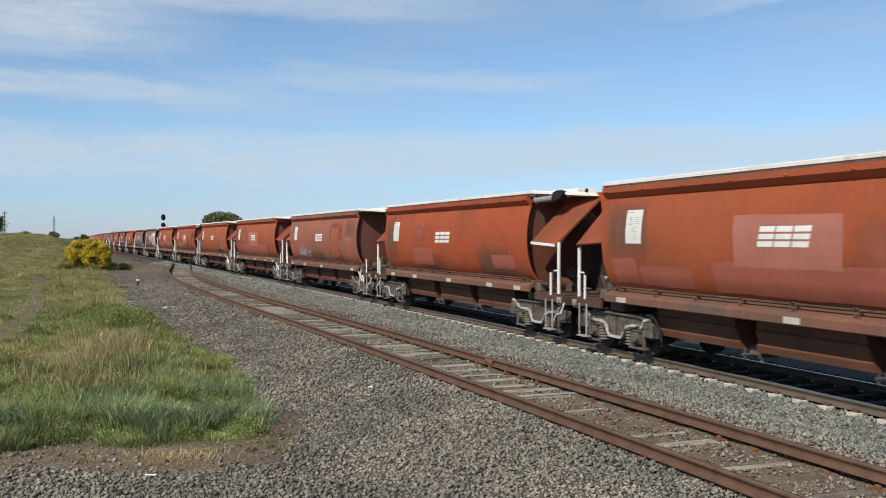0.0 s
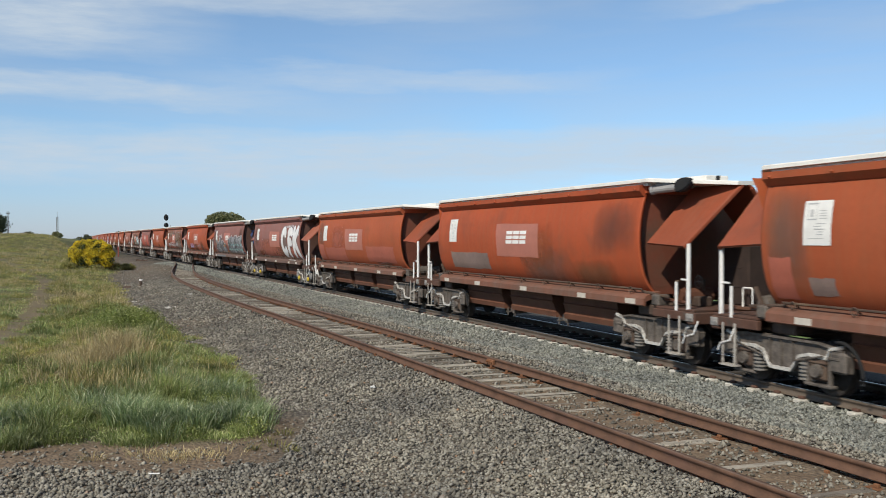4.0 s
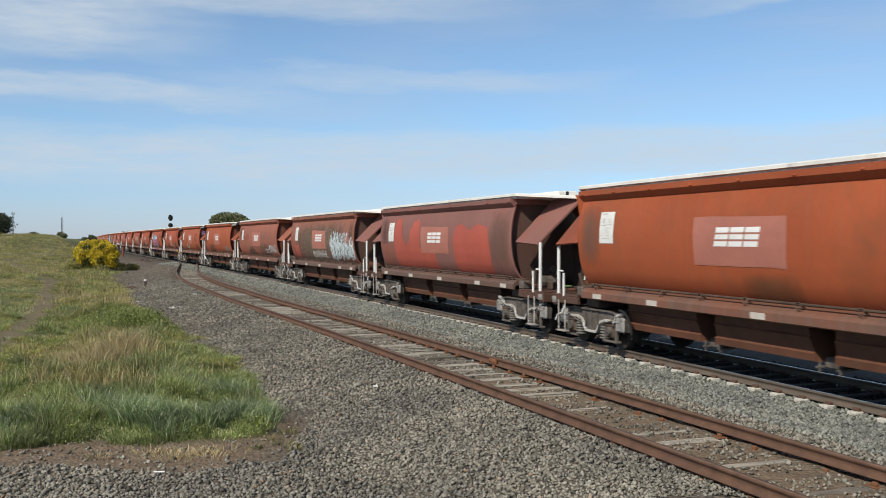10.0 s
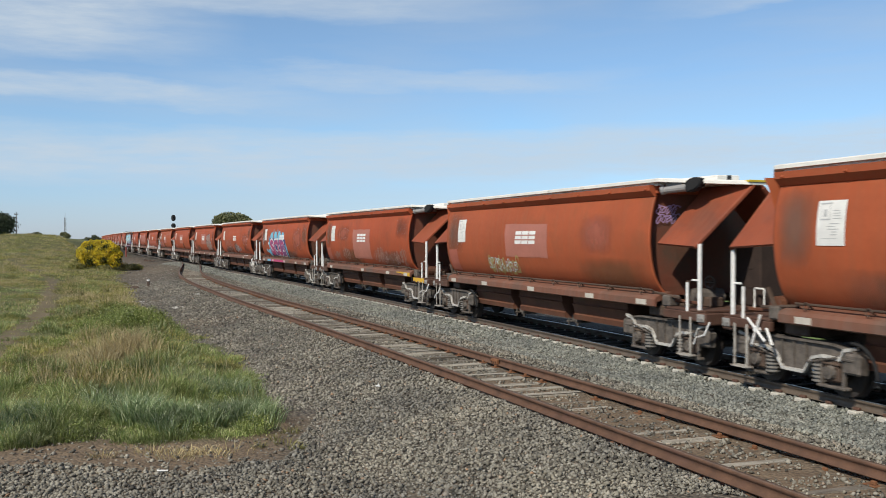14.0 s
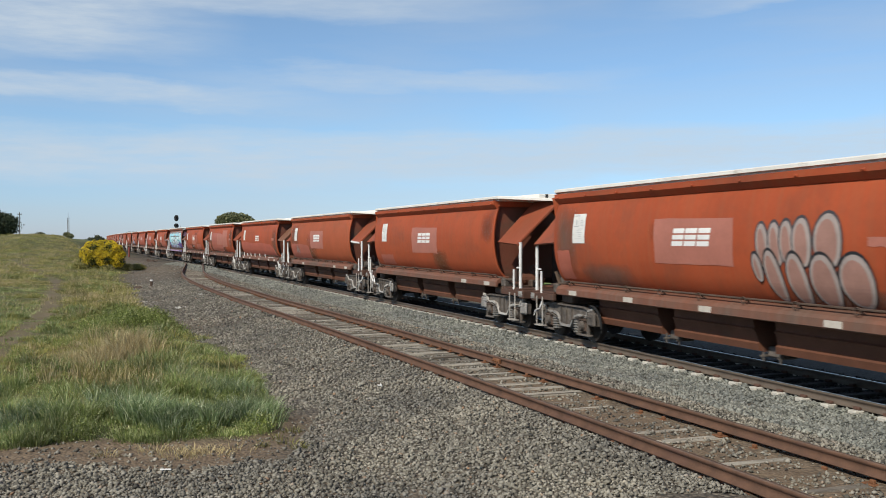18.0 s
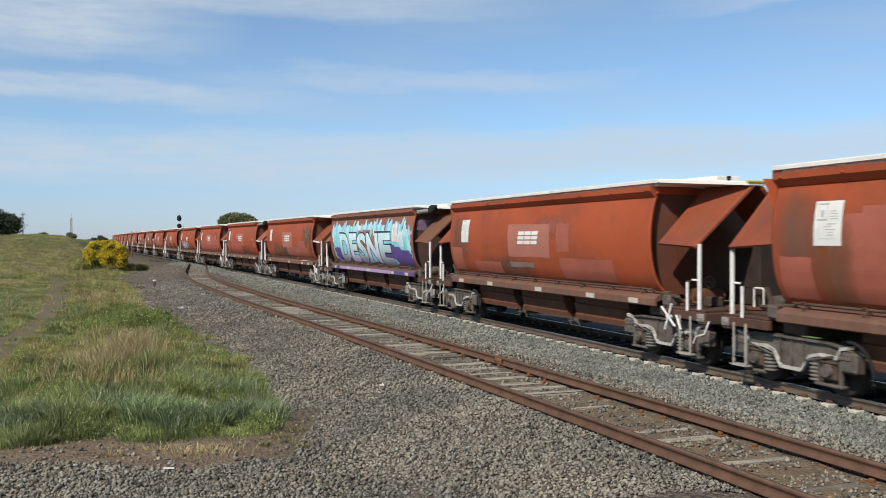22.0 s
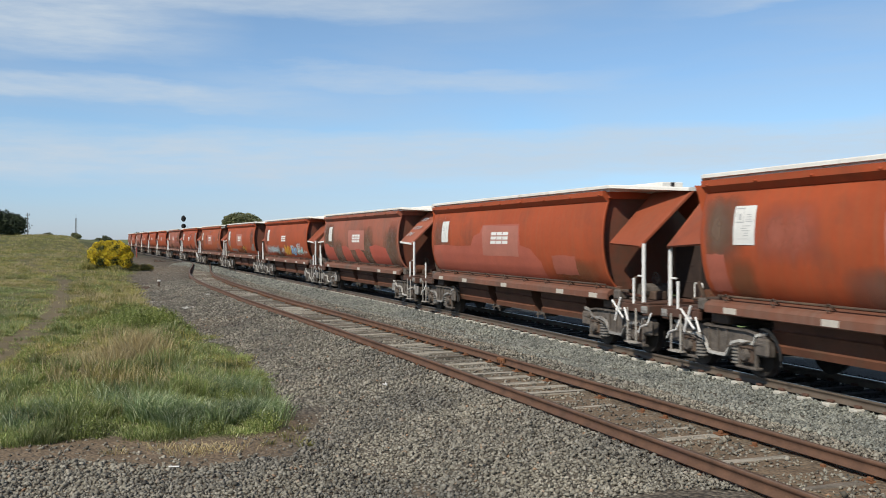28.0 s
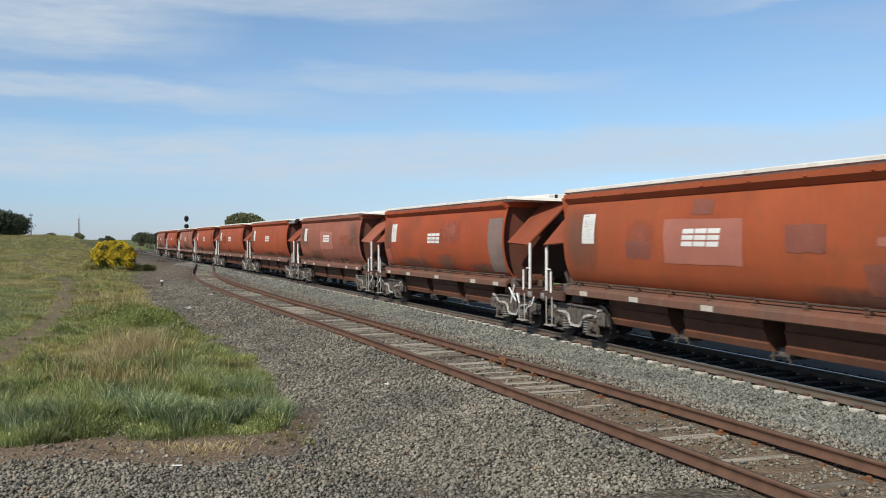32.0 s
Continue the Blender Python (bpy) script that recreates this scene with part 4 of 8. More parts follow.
M_HOOD = body_paint("sun_dulled_hood_paint", (0.285, 0.072, 0.034), (0.175, 0.058, 0.036), (0.230, 0.095, 0.058), 0.45)
# front end sheets: grime, with base colours lowered further for the hood's shade
M_END_RED_SHADED = material("grimy_shaded_red_end_sheet", (0.164, 0.047, 0.024), 0.7, vary=0.2, scale=0.9, fine=14, bump=0.04, dirt=(0.085, 0.048, 0.030), dirt_amount=0.55, dirt_scale=0.9, random_shift=1.0)
M_END_BROWN_SHADED = material("grimy_shaded_brown_end_sheet", (0.111, 0.053, 0.038), 0.7, vary=0.2, scale=0.9, fine=14, bump=0.04, dirt=(0.07, 0.045, 0.034), dirt_amount=0.5, dirt_scale=0.9, random_shift=1.0)
M_GREYEND = material("light_grey_casting", (0.30, 0.285, 0.265), 0.6, vary=0.3, scale=5.0, fine=40, bump=0.2, dirt=(0.07, 0.055, 0.045), dirt_amount=0.3, dirt_scale=3.0)
M_COIL = material("grey_coil_steel", (0.20, 0.185, 0.165), 0.6, vary=0.3, scale=8.0, fine=40, bump=0.1, dirt=(0.05, 0.04, 0.035), dirt_amount=0.3, dirt_scale=5.0)
M_STEPGREY = material("dusty_grey_strap", (0.432, 0.399, 0.351), 0.7, vary=0.3, scale=5.0, fine=40, bump=0.1, dirt=(0.10, 0.06, 0.045), dirt_amount=0.3, dirt_scale=4.0)
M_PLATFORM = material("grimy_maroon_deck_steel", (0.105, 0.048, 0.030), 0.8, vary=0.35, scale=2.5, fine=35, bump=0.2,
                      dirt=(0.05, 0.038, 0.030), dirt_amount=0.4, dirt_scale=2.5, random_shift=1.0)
# near-black colour of the added box that fills the shade under the hood
M_SHADE_BOX = material("underhood_shade_dark", (0.036, 0.021, 0.016), 0.9, vary=0.3, scale=3, fine=30, bump=0.1)
PARTS = build_parts()
HALF_TURN = pose(0, 0, 0, 0, 0, 180)


def build_wagon(k, paint, hood=True, motor=False, silver=False, star="", white_eave=(False, True), patch=None, label=""):
    """One bogie grain hopper; its middle at the origin, rail level at z = 0, running towards +x, the seen side at -y."""
    w = new("grain_wagon")
    g = M_BODY[paint]
    part("side_sheet", PARTS["side", paint], None, w)
    part("side_sheet", PARTS["side2", paint], None, w)
    part("top_flange", PARTS["flange", paint], None, w)
    part("roof", shared("roof", make_roof, M_ROOF), None, w, "cream-white edged roof deck")
    if k % 3:
        part("roof_tip", shared("roof_tip", make_roof_tip, M_YELLOW), None, w, "yellow painted tip of the roof")
    part("roof_knob", shared("roof_knob", make_roof_knob, M_BLACK), None, w)
    part("side_ledge", PARTS["ledge", paint], None, w)
    part("conduit", shared("conduit", make_conduit, M_UNDER), None, w)
    if k % 4 == 1:
        part("hand_pipe", shared("hand_pipe", make_hand_pipe, M_POST), None, w, "white pipe along the ledge")
    rr = random.Random(k)
    for x in (-5.5, -2.9, 0.2, 3.6, 5.5):
        if rr.random() < 0.86:
            part("reflector", shared("reflector", make_reflector, M_REFL), None, w, "pale reflector patch", at=pose(x + rr.uniform(-0.3, 0.3), 0, 0))
    part("centre_sill", shared("centre_sill", make_centre_sill, M_UNDER), None, w)
    for x in (-3.25, 0.0, 3.25):
        part("hopper_chute", shared("hopper_chute", make_chute, M_CHUTE), None, w, "maroon discharge chute", at=pose(x, 0, 0))
    for x in (-1.62, 1.62):
        for turn in (0, 180):
            part("discharge_gate", shared("discharge_gate", make_gate, M_BOGIE), None, w, "grimy metal discharge gate", at=pose(x, 0, 0, 0, 0, turn))
    part("inner_trough", shared("inner_trough", make_trough, M_UNDER), None, w)
    for i, e in enumerate((1, -1)):
        m = pose(0, 0, 0) if e > 0 else HALF_TURN
        hp = {37: "dusty", 21: "dusty_brown", 16: "dusty", 34: "plum", 31: "plum", 18: "dusty_brown"}.get(k, paint) if e > 0 else paint
        hooded = hood if e > 0 else "r" not in star
        back = m @ pose(FRONT - END, 0, 0) if e > 0 else m
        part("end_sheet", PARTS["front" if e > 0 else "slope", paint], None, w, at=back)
        if hooded:
            part("end_beam", PARTS["beam", paint], None, w, at=back)
            for y in (-0.6, 0.0, 0.6) if e < 0 else ():
                part("stiffener", PARTS["rib", paint], None, w, at=back @ pose(0, y, 0))
            part("hood_panel", PARTS["hood", hp], None, w, "pitched steel hood panel over the end platform", at=m)
            part("hood_panel", PARTS["hood2", hp], None, w, "pitched steel hood panel over the end platform", at=m)
            if white_eave[i]:
                ev = shared("eave_strip", make_eave, M_WHITE)
                part("eave_strip", ev, None, w, "white painted eave strip", at=m if e > 0 else Matrix.Scale(-1, 4, (1, 0, 0)))
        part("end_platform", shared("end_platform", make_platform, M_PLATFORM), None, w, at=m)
        for nm, fn, mt in (("brake_box", make_deck_box, M_UNDER), ("lever", make_lever, M_UNDER), ("valve", make_valve, M_BOGIE), ("pipe", make_pipe_high, M_UNDER), ("pipe", make_pipe_low, M_CHUTE)):
            part(nm, shared(nm, fn, mt, key=fn), None, w, at=pose(0, 0, 0) if e > 0 else Matrix.Scale(-1, 4, (1, 0, 0)))
        part("end_plate", shared("end_plate", make_end_plate, M_GREYEND), None, w, "pale bolted end plate", at=pose(0, 0, 0) if e > 0 else pose(-15.56, 0, 0))
        part("hand_wheel", shared("hand_wheel", make_hand_wheel, M_UNDER), None, w, "small hand wheel", at=pose(e * 6.95, -0.5, 1.72, 0, 0, 12 * (k % 3)))
        part("coupler", shared("coupler", make_coupler, M_UNDER), None, w, at=m)
        for y in (-1.28, 1.28):
            if hooded:
                part("hood_post", shared("hood_post", make_post, M_POST), None, w, "white steel post", at=pose(e * 7.66, y, 0, 0, 0, 0 if e > 0 else 180))
            part("rail_post", shared("rail_post", make_rail_post, M_POST), None, w, "short white post", at=pose(e * 7.30, y * 1.03, 0))
        part("grab_rail", shared("grab_rail", make_bent_rail, M_POST), None, w, "bent white grab rail", at=pose(7.5 if e > 0 else -7.8, 0.2, 0))
        if ("*" if e > 0 else "^") in star:
            part("brake_lever", shared("brake_lever", make_brake_star, M_POST), None, w, "white crossed hand-brake lever", at=pose(e * 6.78, -1.43, 1.0))
        bx = 6.27 if e > 0 else -6.1
        b = part("bogie", shared("bogie", make_bolster, M_BOGIE), None, w, "dusty cast steel bogie", at=pose(bx, 0, 0))
        for y in (-1, 1):
            part("side_frame", shared("side_frame", make_side_frame, M_BOGIE), None, b, at=pose(0, y * 1.08, 0, 0, 0, 0 if y < 0 else 180))
            if y < 0:
                bright = bool(silver or k % 6)
                part("frame_rim", shared("frame_rim", make_rim, M_SILVER if bright else M_GREYEND, key=("rim", bright)), None, b, "pale worn bottom flange" if bright else "", at=pose(0, y * 1.08, 0))
                for e2 in (1, -1):
                    part("frame_end", shared("frame_end", make_frame_end, M_GREYEND if silver else M_BOGIE, key=("fend", silver)), None, b, at=pose(0, y * 1.08, 0) @ Matrix.Scale(e2, 4, (1, 0, 0)))
            for x in (-0.6, 0.6):
                part("spring", shared("spring", make_spring, M_COIL), None, b, at=pose(x, y * 1.13, 0))
            for x in (-0.95, 0.95):
                ab = part("axle_box", shared("axle_box", make_axle_box, M_UNDER), None, b, at=pose(x, y * 1.08, 0, 0, 0, 0 if y < 0 else 180))
                if y < 0:
                    part("axle_cap", shared("axle_cap", make_axle_cap, M_YELLOW if k == 37 else M_BOGIE, key=("cap", k == 37)), None, ab, "yellow axle cap" if k == 37 else "")
        if e < 0:
            part("brake_hose", shared("brake_hose", make_hose, M_BLACK), None, w, "black looped hose", at=pose(-4.25, 0, 0))
        part("step", shared("step", make_step, M_STEPGREY), None, w, "grey hanging step", at=pose(0, 0, 0) if e > 0 else pose(-14.6, 0, 0))
        part("equipment_locker", shared("equipment_locker", make_shade_box, M_SHADE_BOX), None, w, at=m if e > 0 else Matrix.Scale(-1, 4, (1, 0, 0)))
        part("air_tank", shared("air_tank", make_air_tank, M_CHUTE if k % 2 else M_BOGIE, key=("tank", k % 2)), None, w, "small brake air tank", at=m if e > 0 else pose(-13.7, 0, 0))
        if k % 3 != 2:
            part("uncoupling_pipe", shared("uncoupling_pipe", make_white_pipe, M_POST), None, w, "bent white pipe", at=pose(0, 0, 0) if e > 0 else pose(-15.22, 0, 0))
        for x in (-0.9, 0.9):
            part("wheelset", shared("wheelset", make_wheelset, M_WHEEL), None, w, "dark steel wheels on an axle", at=pose(bx + x * 1.055, 0, 0.46))
    if motor:
        mo = part("hatch_motor", shared("hatch_motor", make_motor, M_GREYTANK), None, w, "grey hatch actuator", at=pose(6.25, -1.22, 0, 0, 0, 25) @ pose(0.5, 1.24, 0))
        part("motor_cover", shared("motor_cover", make_motor_cover, M_BLACK), None, mo, "black rubber cover")
    at = pose(8.9, -0.014, 0) if k == 18 else pose(0, 0, 0)
    part("placard", shared("placard", make_placard, M_PLATE), None, w, "white load placard with small print bars", at=at)
    part("placard_print", shared("placard_print", make_placard_print, M_INK), None, w, at=at)
    if patch:
        part("paint_patch", shared("paint_patch", lambda bm: decal(bm, rough_rect(-1.5, 1.2, 2.12, 3.06, 11, 0.02), lift=0.0075), M_PINK, key="logo_patch"), None, w,
             "faded pink repainted panel")
    if patch != "none":
        for col in range(3):
            for row in range(3):
                part("mark_bar", shared("mark_bar", lambda bm: make_mark_bar(bm, row), M_WHITE, key=("mark", row)), None, w, at=pose(-0.82 + col * 0.44, 0, 0))
    tagged(w, label, "wagon", "wagons of the grain train")
    return w


def paint_field(w, name, mat, label, *fields):
    bm = bmesh.new()
    for pts in fields:
        decal(bm, pts, lift=0.006)
    part(name, bm, mat, w, label)


RUN_A, RUN_B = 17.734, 0.020866


def run(t):
    return RUN_A * t + RUN_B * t * t + 0.07 - 0.21 * math.exp(-((t - 19.5) / 5.5) ** 2)


GAP_END = 24.1        # where the gap behind the ninth wagon from the tail stands at 32 s


def wagon_pose(k, t):
    g = GAP_END - (k - 8) * PITCH + run(32.0) - run(t)
    (x0, y0), (x1, y1) = line(g - 2.215), line(g - 14.215)
    return pose(float(x0 + x1) / 2, float(y0 + y1) / 2, 0, 0, 0, math.degrees(math.atan2(y1 - y0, x1 - x0)))


# paint, plain front end, motor, silver bogies, brake levers, patch
SPEC = {8: ("bright", "h", "m", "patch"), 9: ("oxide", "p", "s", "patch"), 10: ("oxide", "h", "s", ""), 11: ("dusty", "h", "s", "patch"), 12: ("oxide", "h", "*r", "patch"),
        13: ("oxide", "p", "m^", "patch"), 14: ("oxide", "h", "", ""), 15: ("oxide", "h", "*", "patch"), 16: ("oxide", "h", "m^", ""), 17: ("oxide", "h", "s*", "patch"), 18: ("brown", "h", "ms", "none"),
        19: ("oxide", "h", "*", "patch"), 20: ("oxide", "h", "*", "none"), 21: ("oxide", "h", "*", ""), 22: ("bright", "h", "", "patch"), 23: ("oxide", "h", "s^", "patch"),
        24: ("oxide", "h", "", "patch"), 25: ("oxide", "h", "*", ""), 26: ("oxide", "h", "", ""), 27: ("oxide", "h", "m", ""), 28: ("bright", "h", "m", "patch"), 29: ("bright", "h", "m^", "patch"),
        30: ("dusty", "h", "", "patch"), 31: ("brown", "h", "s", "patch"), 32: ("plum", "h", "s", "patch"), 33: ("bright", "h", "s", "patch"), 34: ("brown", "h", "s", "patch"),
        35: ("oxide", "h", "m", "patch"), 36: ("plum", "p", "m", "patch"), 37: ("plum", "h", "ms", "patch"), 38: ("bright", "h", "^r", "patch"), 39: ("oxide", "h", "m", "patch"),
        40: ("bright", "h", "*", ""), 41: ("bright", "h", "*", "patch"), 42: ("dusty", "p", "*", ""), 43: ("oxide", "h", "m", ""), 44: ("bright", "h", "m", "patch"),
        7: ("oxide", "h", "*", ""), 6: ("dusty", "h", "", "patch"), 5: ("oxide", "h", "m", ""), 4: ("oxide", "h", "", ""), 3: ("oxide", "h", "", ""), 2: ("dusty", "h", "", ""),
        1: ("oxide", "h", "m", ""), 0: ("dusty", "h", "", "")}
WORDS = {"bright": "orange-red", "oxide": "worn red-oxide", "dusty": "dusty faded red", "brown": "faded brown", "plum": "faded plum-brown"}
WAGONS = {}
for k, (paint, front, extra, patch) in sorted(SPEC.items()):
    lab = WORDS[paint] + " steel grain hopper wagon with a " + ("hooded" if front == "h" else "flat") + " front end"
    WAGONS[k] = build_wagon(k, paint, front == "h", "m" in extra, "s" in extra, extra, (k in (10, 11, 16, 17, 22, 43), k in (9, 11, 16)), patch, lab)

# ---- paint on single wagons ----


def spray(name, colour, rough=0.6):
    return material(name, colour, rough, vary=0.14, scale=2.2, fine=18, bump=0.02)


S_WHITE = spray("white_spray_paint", (0.72, 0.71, 0.70))
S_ICE = spray("pale_ice_blue_spray", (0.62, 0.76, 0.80))
S_CYAN = spray("turquoise_spray", (0.25, 0.63, 0.70))
S_SKY = spray("sky_blue_spray", (0.13, 0.42, 0.68))
S_PURPLE = spray("deep_purple_spray", (0.11, 0.065, 0.25))
S_LILAC = spray("lilac_spray", (0.42, 0.28, 0.48))
S_BLACK = spray("black_spray", (0.018, 0.018, 0.022))
S_SILVER = spray("silver_grey_spray", (0.24, 0.24, 0.25))
S_ASH = spray("ash_grey_spray", (0.36, 0.37, 0.38))
S_AQUA = spray("aqua_spray", (0.25, 0.55, 0.52))
S_MAGENTA = spray("magenta_spray", (0.46, 0.045, 0.14))
S_VIOLET = spray("violet_spray", (0.24, 0.07, 0.20))
S_NAVY = spray("navy_spray", (0.03, 0.045, 0.16))
S_PERI = spray("periwinkle_spray", (0.36, 0.40, 0.66))
S_ORANGE = spray("orange_spray", (0.68, 0.26, 0.03))
S_AMBER = spray("amber_spray", (0.62, 0.36, 0.03))
S_KHAKI = spray("khaki_spray", (0.36, 0.27, 0.10))
S_DUSKY = spray("mid_grey_spray", (0.155, 0.15, 0.155))
S_NAVYBLUE = spray("dull_blue_spray", (0.10, 0.13, 0.30))
S_DUSK = spray("dark_grey_spray", (0.05, 0.045, 0.05))
S_DUST = spray("smoky_grey_haze", (0.17, 0.11, 0.09))


def blob_pts(x0, x1, z0, z1, seed, spikes=14, rough=0.16):
    """A closed uneven outline that fills a box, its top in rounded peaks."""
    r = random.Random(seed)
    cx, cz, rx, rz = (x0 + x1) / 2, (z0 + z1) / 2, (x1 - x0) / 2, (z1 - z0) / 2
    n = spikes * 4
    amp = [r.uniform(1 - rough * 2, 1.0) for _ in range(spikes)]
    pts = []
    for i in range(n):
        a = 2 * math.pi * i / n
        c, s = math.cos(a), math.sin(a)
        q = 1 / max(abs(c) ** 4 + abs(s) ** 4, 1e-6) ** 0.25
        k = amp[i // 4] * (1.0 if i % 4 in (1, 2) else 0.93)
        pts.append((cx + rx * c * q * k, min(3.52, max(1.47, cz + rz * s * q * k))))
    return pts


def ribbon(bm, pts, w, lift):
    """A brush stroke of width w along pts (x, z)."""
    L, R = [], []
    for i, (x, z) in enumerate(pts):
        a, b = pts[max(i - 1, 0)], pts[min(i + 1, len(pts) - 1)]
        dx, dz = b[0] - a[0], b[1] - a[1]
        d = math.hypot(dx, dz) or 1
        ww = w * (0.8 + 0.2 * math.sin(i * 0.37))
        L.append((x - dz / d * ww / 2, z + dx / d * ww / 2))
        R.append((x + dz / d * ww / 2, z - dx / d * ww / 2))
    vs = [[bm.verts.new((min(p[0], FRONT + 0.02), -(float(bulge(min(max(p[1], 1.44), 3.58))) + lift), min(max(p[1], 1.44), 3.58))) for p in (l, r)] for l, r in zip(L, R)]
    for a, b in zip(vs, vs[1:]):
        f = bm.faces.new((a[0], a[1], b[1], b[0]))
        f.normal_update()
        if f.normal.y > 0:
            f.normal_flip()


def scribble(w, x0, x1, z0, z1, mat, label, seed, width=0.035, pitch=0.32, lift=0.008):
    """A quick hand tag that forms no letters: hooks, loops, slashes and kinked strokes of uneven height."""
    r = random.Random(seed)
    h, x = z1 - z0, x0
    bm = bmesh.new()
    path = []
    while x < x1:
        wd = pitch * 0.62 * r.uniform(0.55, 1.15)
        lo, hi = z0 + h * r.uniform(0.0, 0.28), z1 - h * r.uniform(0.0, 0.35)
        lean = r.uniform(0.0, 0.22) * (hi - lo)
        kind = r.randrange(5)
        if kind == 0:      # open loop
            a0, a1 = r.uniform(0.2, 1.0), r.uniform(4.8, 6.6)
            pts = [(0.5 + 0.5 * math.cos(a0 + (a1 - a0) * i / 12), 0.5 + 0.5 * math.sin(a0 + (a1 - a0) * i / 12)) for i in range(13)]
        elif kind == 1:    # kinked stroke
            pts = [(0.0, r.uniform(0.6, 1.0)), (r.uniform(0.2, 0.5), r.uniform(0.0, 0.25)), (r.uniform(0.5, 0.75), r.uniform(0.5, 0.95)), (1.0, r.uniform(-0.1, 0.2))]
        elif kind == 2:    # hook
            pts = [(0.1, 1.0), (0.05, 0.5), (0.1, 0.1), (0.35, -0.05), (0.7, 0.05), (0.95, r.uniform(0.2, 0.6))]
        elif kind == 3:    # bent double curve
            pts = [(0.95, 0.9), (0.5, 1.0), (0.15, 0.82), (0.3, 0.58), (0.7, 0.44), (0.85, 0.2), (0.5, 0.0), (0.05, 0.08)]
        else:              # slash with a flick
            pts = [(0.2, -0.15), (0.45, 0.4), (0.6, 1.05), (0.85, 0.75), (r.uniform(0.4, 1.1), r.uniform(0.3, 0.6))]
        out = []
        for i in range(len(pts) - 1):
            p0, p1, p2, p3 = pts[max(i - 1, 0)], pts[i], pts[i + 1], pts[min(i + 2, len(pts) - 1)]
            for j in range(4):
                u = j / 4
                out.append(tuple(0.5 * (2 * p1[c] + (p2[c] - p0[c]) * u + (2 * p0[c] - 5 * p1[c] + 4 * p2[c] - p3[c]) * u * u + (3 * p1[c] - p0[c] - 3 * p2[c] + p3[c]) * u ** 3) for c in (0, 1)))
        out.append(pts[-1])
        path += [(x + u * wd * 1.2 + lean * v, lo + (hi - lo) * v) for u, v in out]
        x += wd * r.uniform(0.65, 1.05) * (1.5 if r.random() < 0.12 else 1.0)
    ribbon(bm, path, width, lift)
    part("sprayed_tag", bm, mat, w, label)


def blob(w, name, mat, label, boxes, seed, lift=0.006, spikes=14, rough=0.16):
    for i, (a, b, c, d) in enumerate(boxes):
        bm = bmesh.new()
        decal(bm, blob_pts(a, b, c, d, seed + i, spikes, rough), lift=lift + 0.0001 * i)
        part(name, bm, mat, w, label)


def fat_strokes(w, lines, width, mat, label, lift):
    """One fat rounded letter: a round-ended stroke along each of the lines, laid on the curved side."""
    bm = bmesh.new()

    def put(x, z, up):
        z = min(3.5, max(1.47, z))
        return bm.verts.new((min(x, FRONT + 0.02), -(float(bulge(z)) + up), z))

    for q, pts in enumerate(lines):
        dense = []
        for (x0, z0), (x1, z1) in zip(pts, pts[1:]):
            dense += [(x0 + (x1 - x0) * i / 5, z0 + (z1 - z0) * i / 5) for i in range(5)]
        dense.append(pts[-1])
        n, up = len(dense), lift + 0.0003 * q
        rows = []
        for i, (x, z) in enumerate(dense):
            a, b = dense[max(i - 2, 0)], dense[min(i + 2, n - 1)]
            dx, dz = b[0] - a[0], b[1] - a[1]
            d = math.hypot(dx, dz) or 1
            r = width / 2 * (1 + 0.05 * math.sin(i * 0.9 + q))
            rows.append([put(x - dz / d * r * c, z + dx / d * r * c, up) for c in (-1, -0.67, -0.33, 0, 0.33, 0.67, 1)])
        for a, b in zip(rows, rows[1:]):
            for i in range(6):
                bm.faces.new((a[i], a[i + 1], b[i + 1], b[i]))
        for e, (x, z) in enumerate((dense[0], dense[-1])):
            rings = [[put(x + r * width / 2 * math.cos(t), z + r * width / 2 * math.sin(t), up + 0.0001 * (e + 1)) for t in [j * math.pi / 9 for j in range(18)]] for r in (0.3, 0.66, 1.0)]
            bm.faces.new(rings[0])
            for a, b in zip(rings, rings[1:]):
                for j in range(18):
                    bm.faces.new((a[j], a[(j + 1) % 18], b[(j + 1) % 18], b[j]))
    for f in bm.faces:
        f.normal_update()
        if f.normal.y > 0:
            f.normal_flip()
    part("sprayed_letters", bm, mat, w, label)


def lettering(w, text, x0, x1, z0, z1, mat, label, lift, fat=0.0, shear=0.0, grow=0.0):
    """Letters filled flat and laid on the side."""
    cu = bpy.data.curves.new("letters", "FONT")
    cu.body, cu.size, cu.offset, cu.resolution_u = text, 1.0, fat, 4
    cu.space_character = 0.93
    ob = new("letters", cu)
    bpy.context.view_layer.update()
    me = bpy.data.meshes.new_from_object(ob.evaluated_get(bpy.context.evaluated_depsgraph_get()))
    bpy.data.objects.remove(ob)
    bm = bmesh.new()
    bm.from_mesh(me)
    bpy.data.meshes.remove(me)
    xs, ys = [v.co.x for v in bm.verts], [v.co.y for v in bm.verts]
    a, b, c, d = min(xs), max(xs), min(ys), max(ys)
    x0, x1, z0, z1 = x0 - grow, x1 + grow, z0 - grow, z1 + grow
    for v in bm.verts:
        t = (v.co.y - c) / (d - c)
        v.co = Vector((x0 + (v.co.x - a) / (b - a) * (x1 - x0) + shear * (t - 0.5), 0, z0 + t * (z1 - z0)))
    wrap(bm, -1, lift)
    return part("sprayed_letters", bm, mat, w, label)


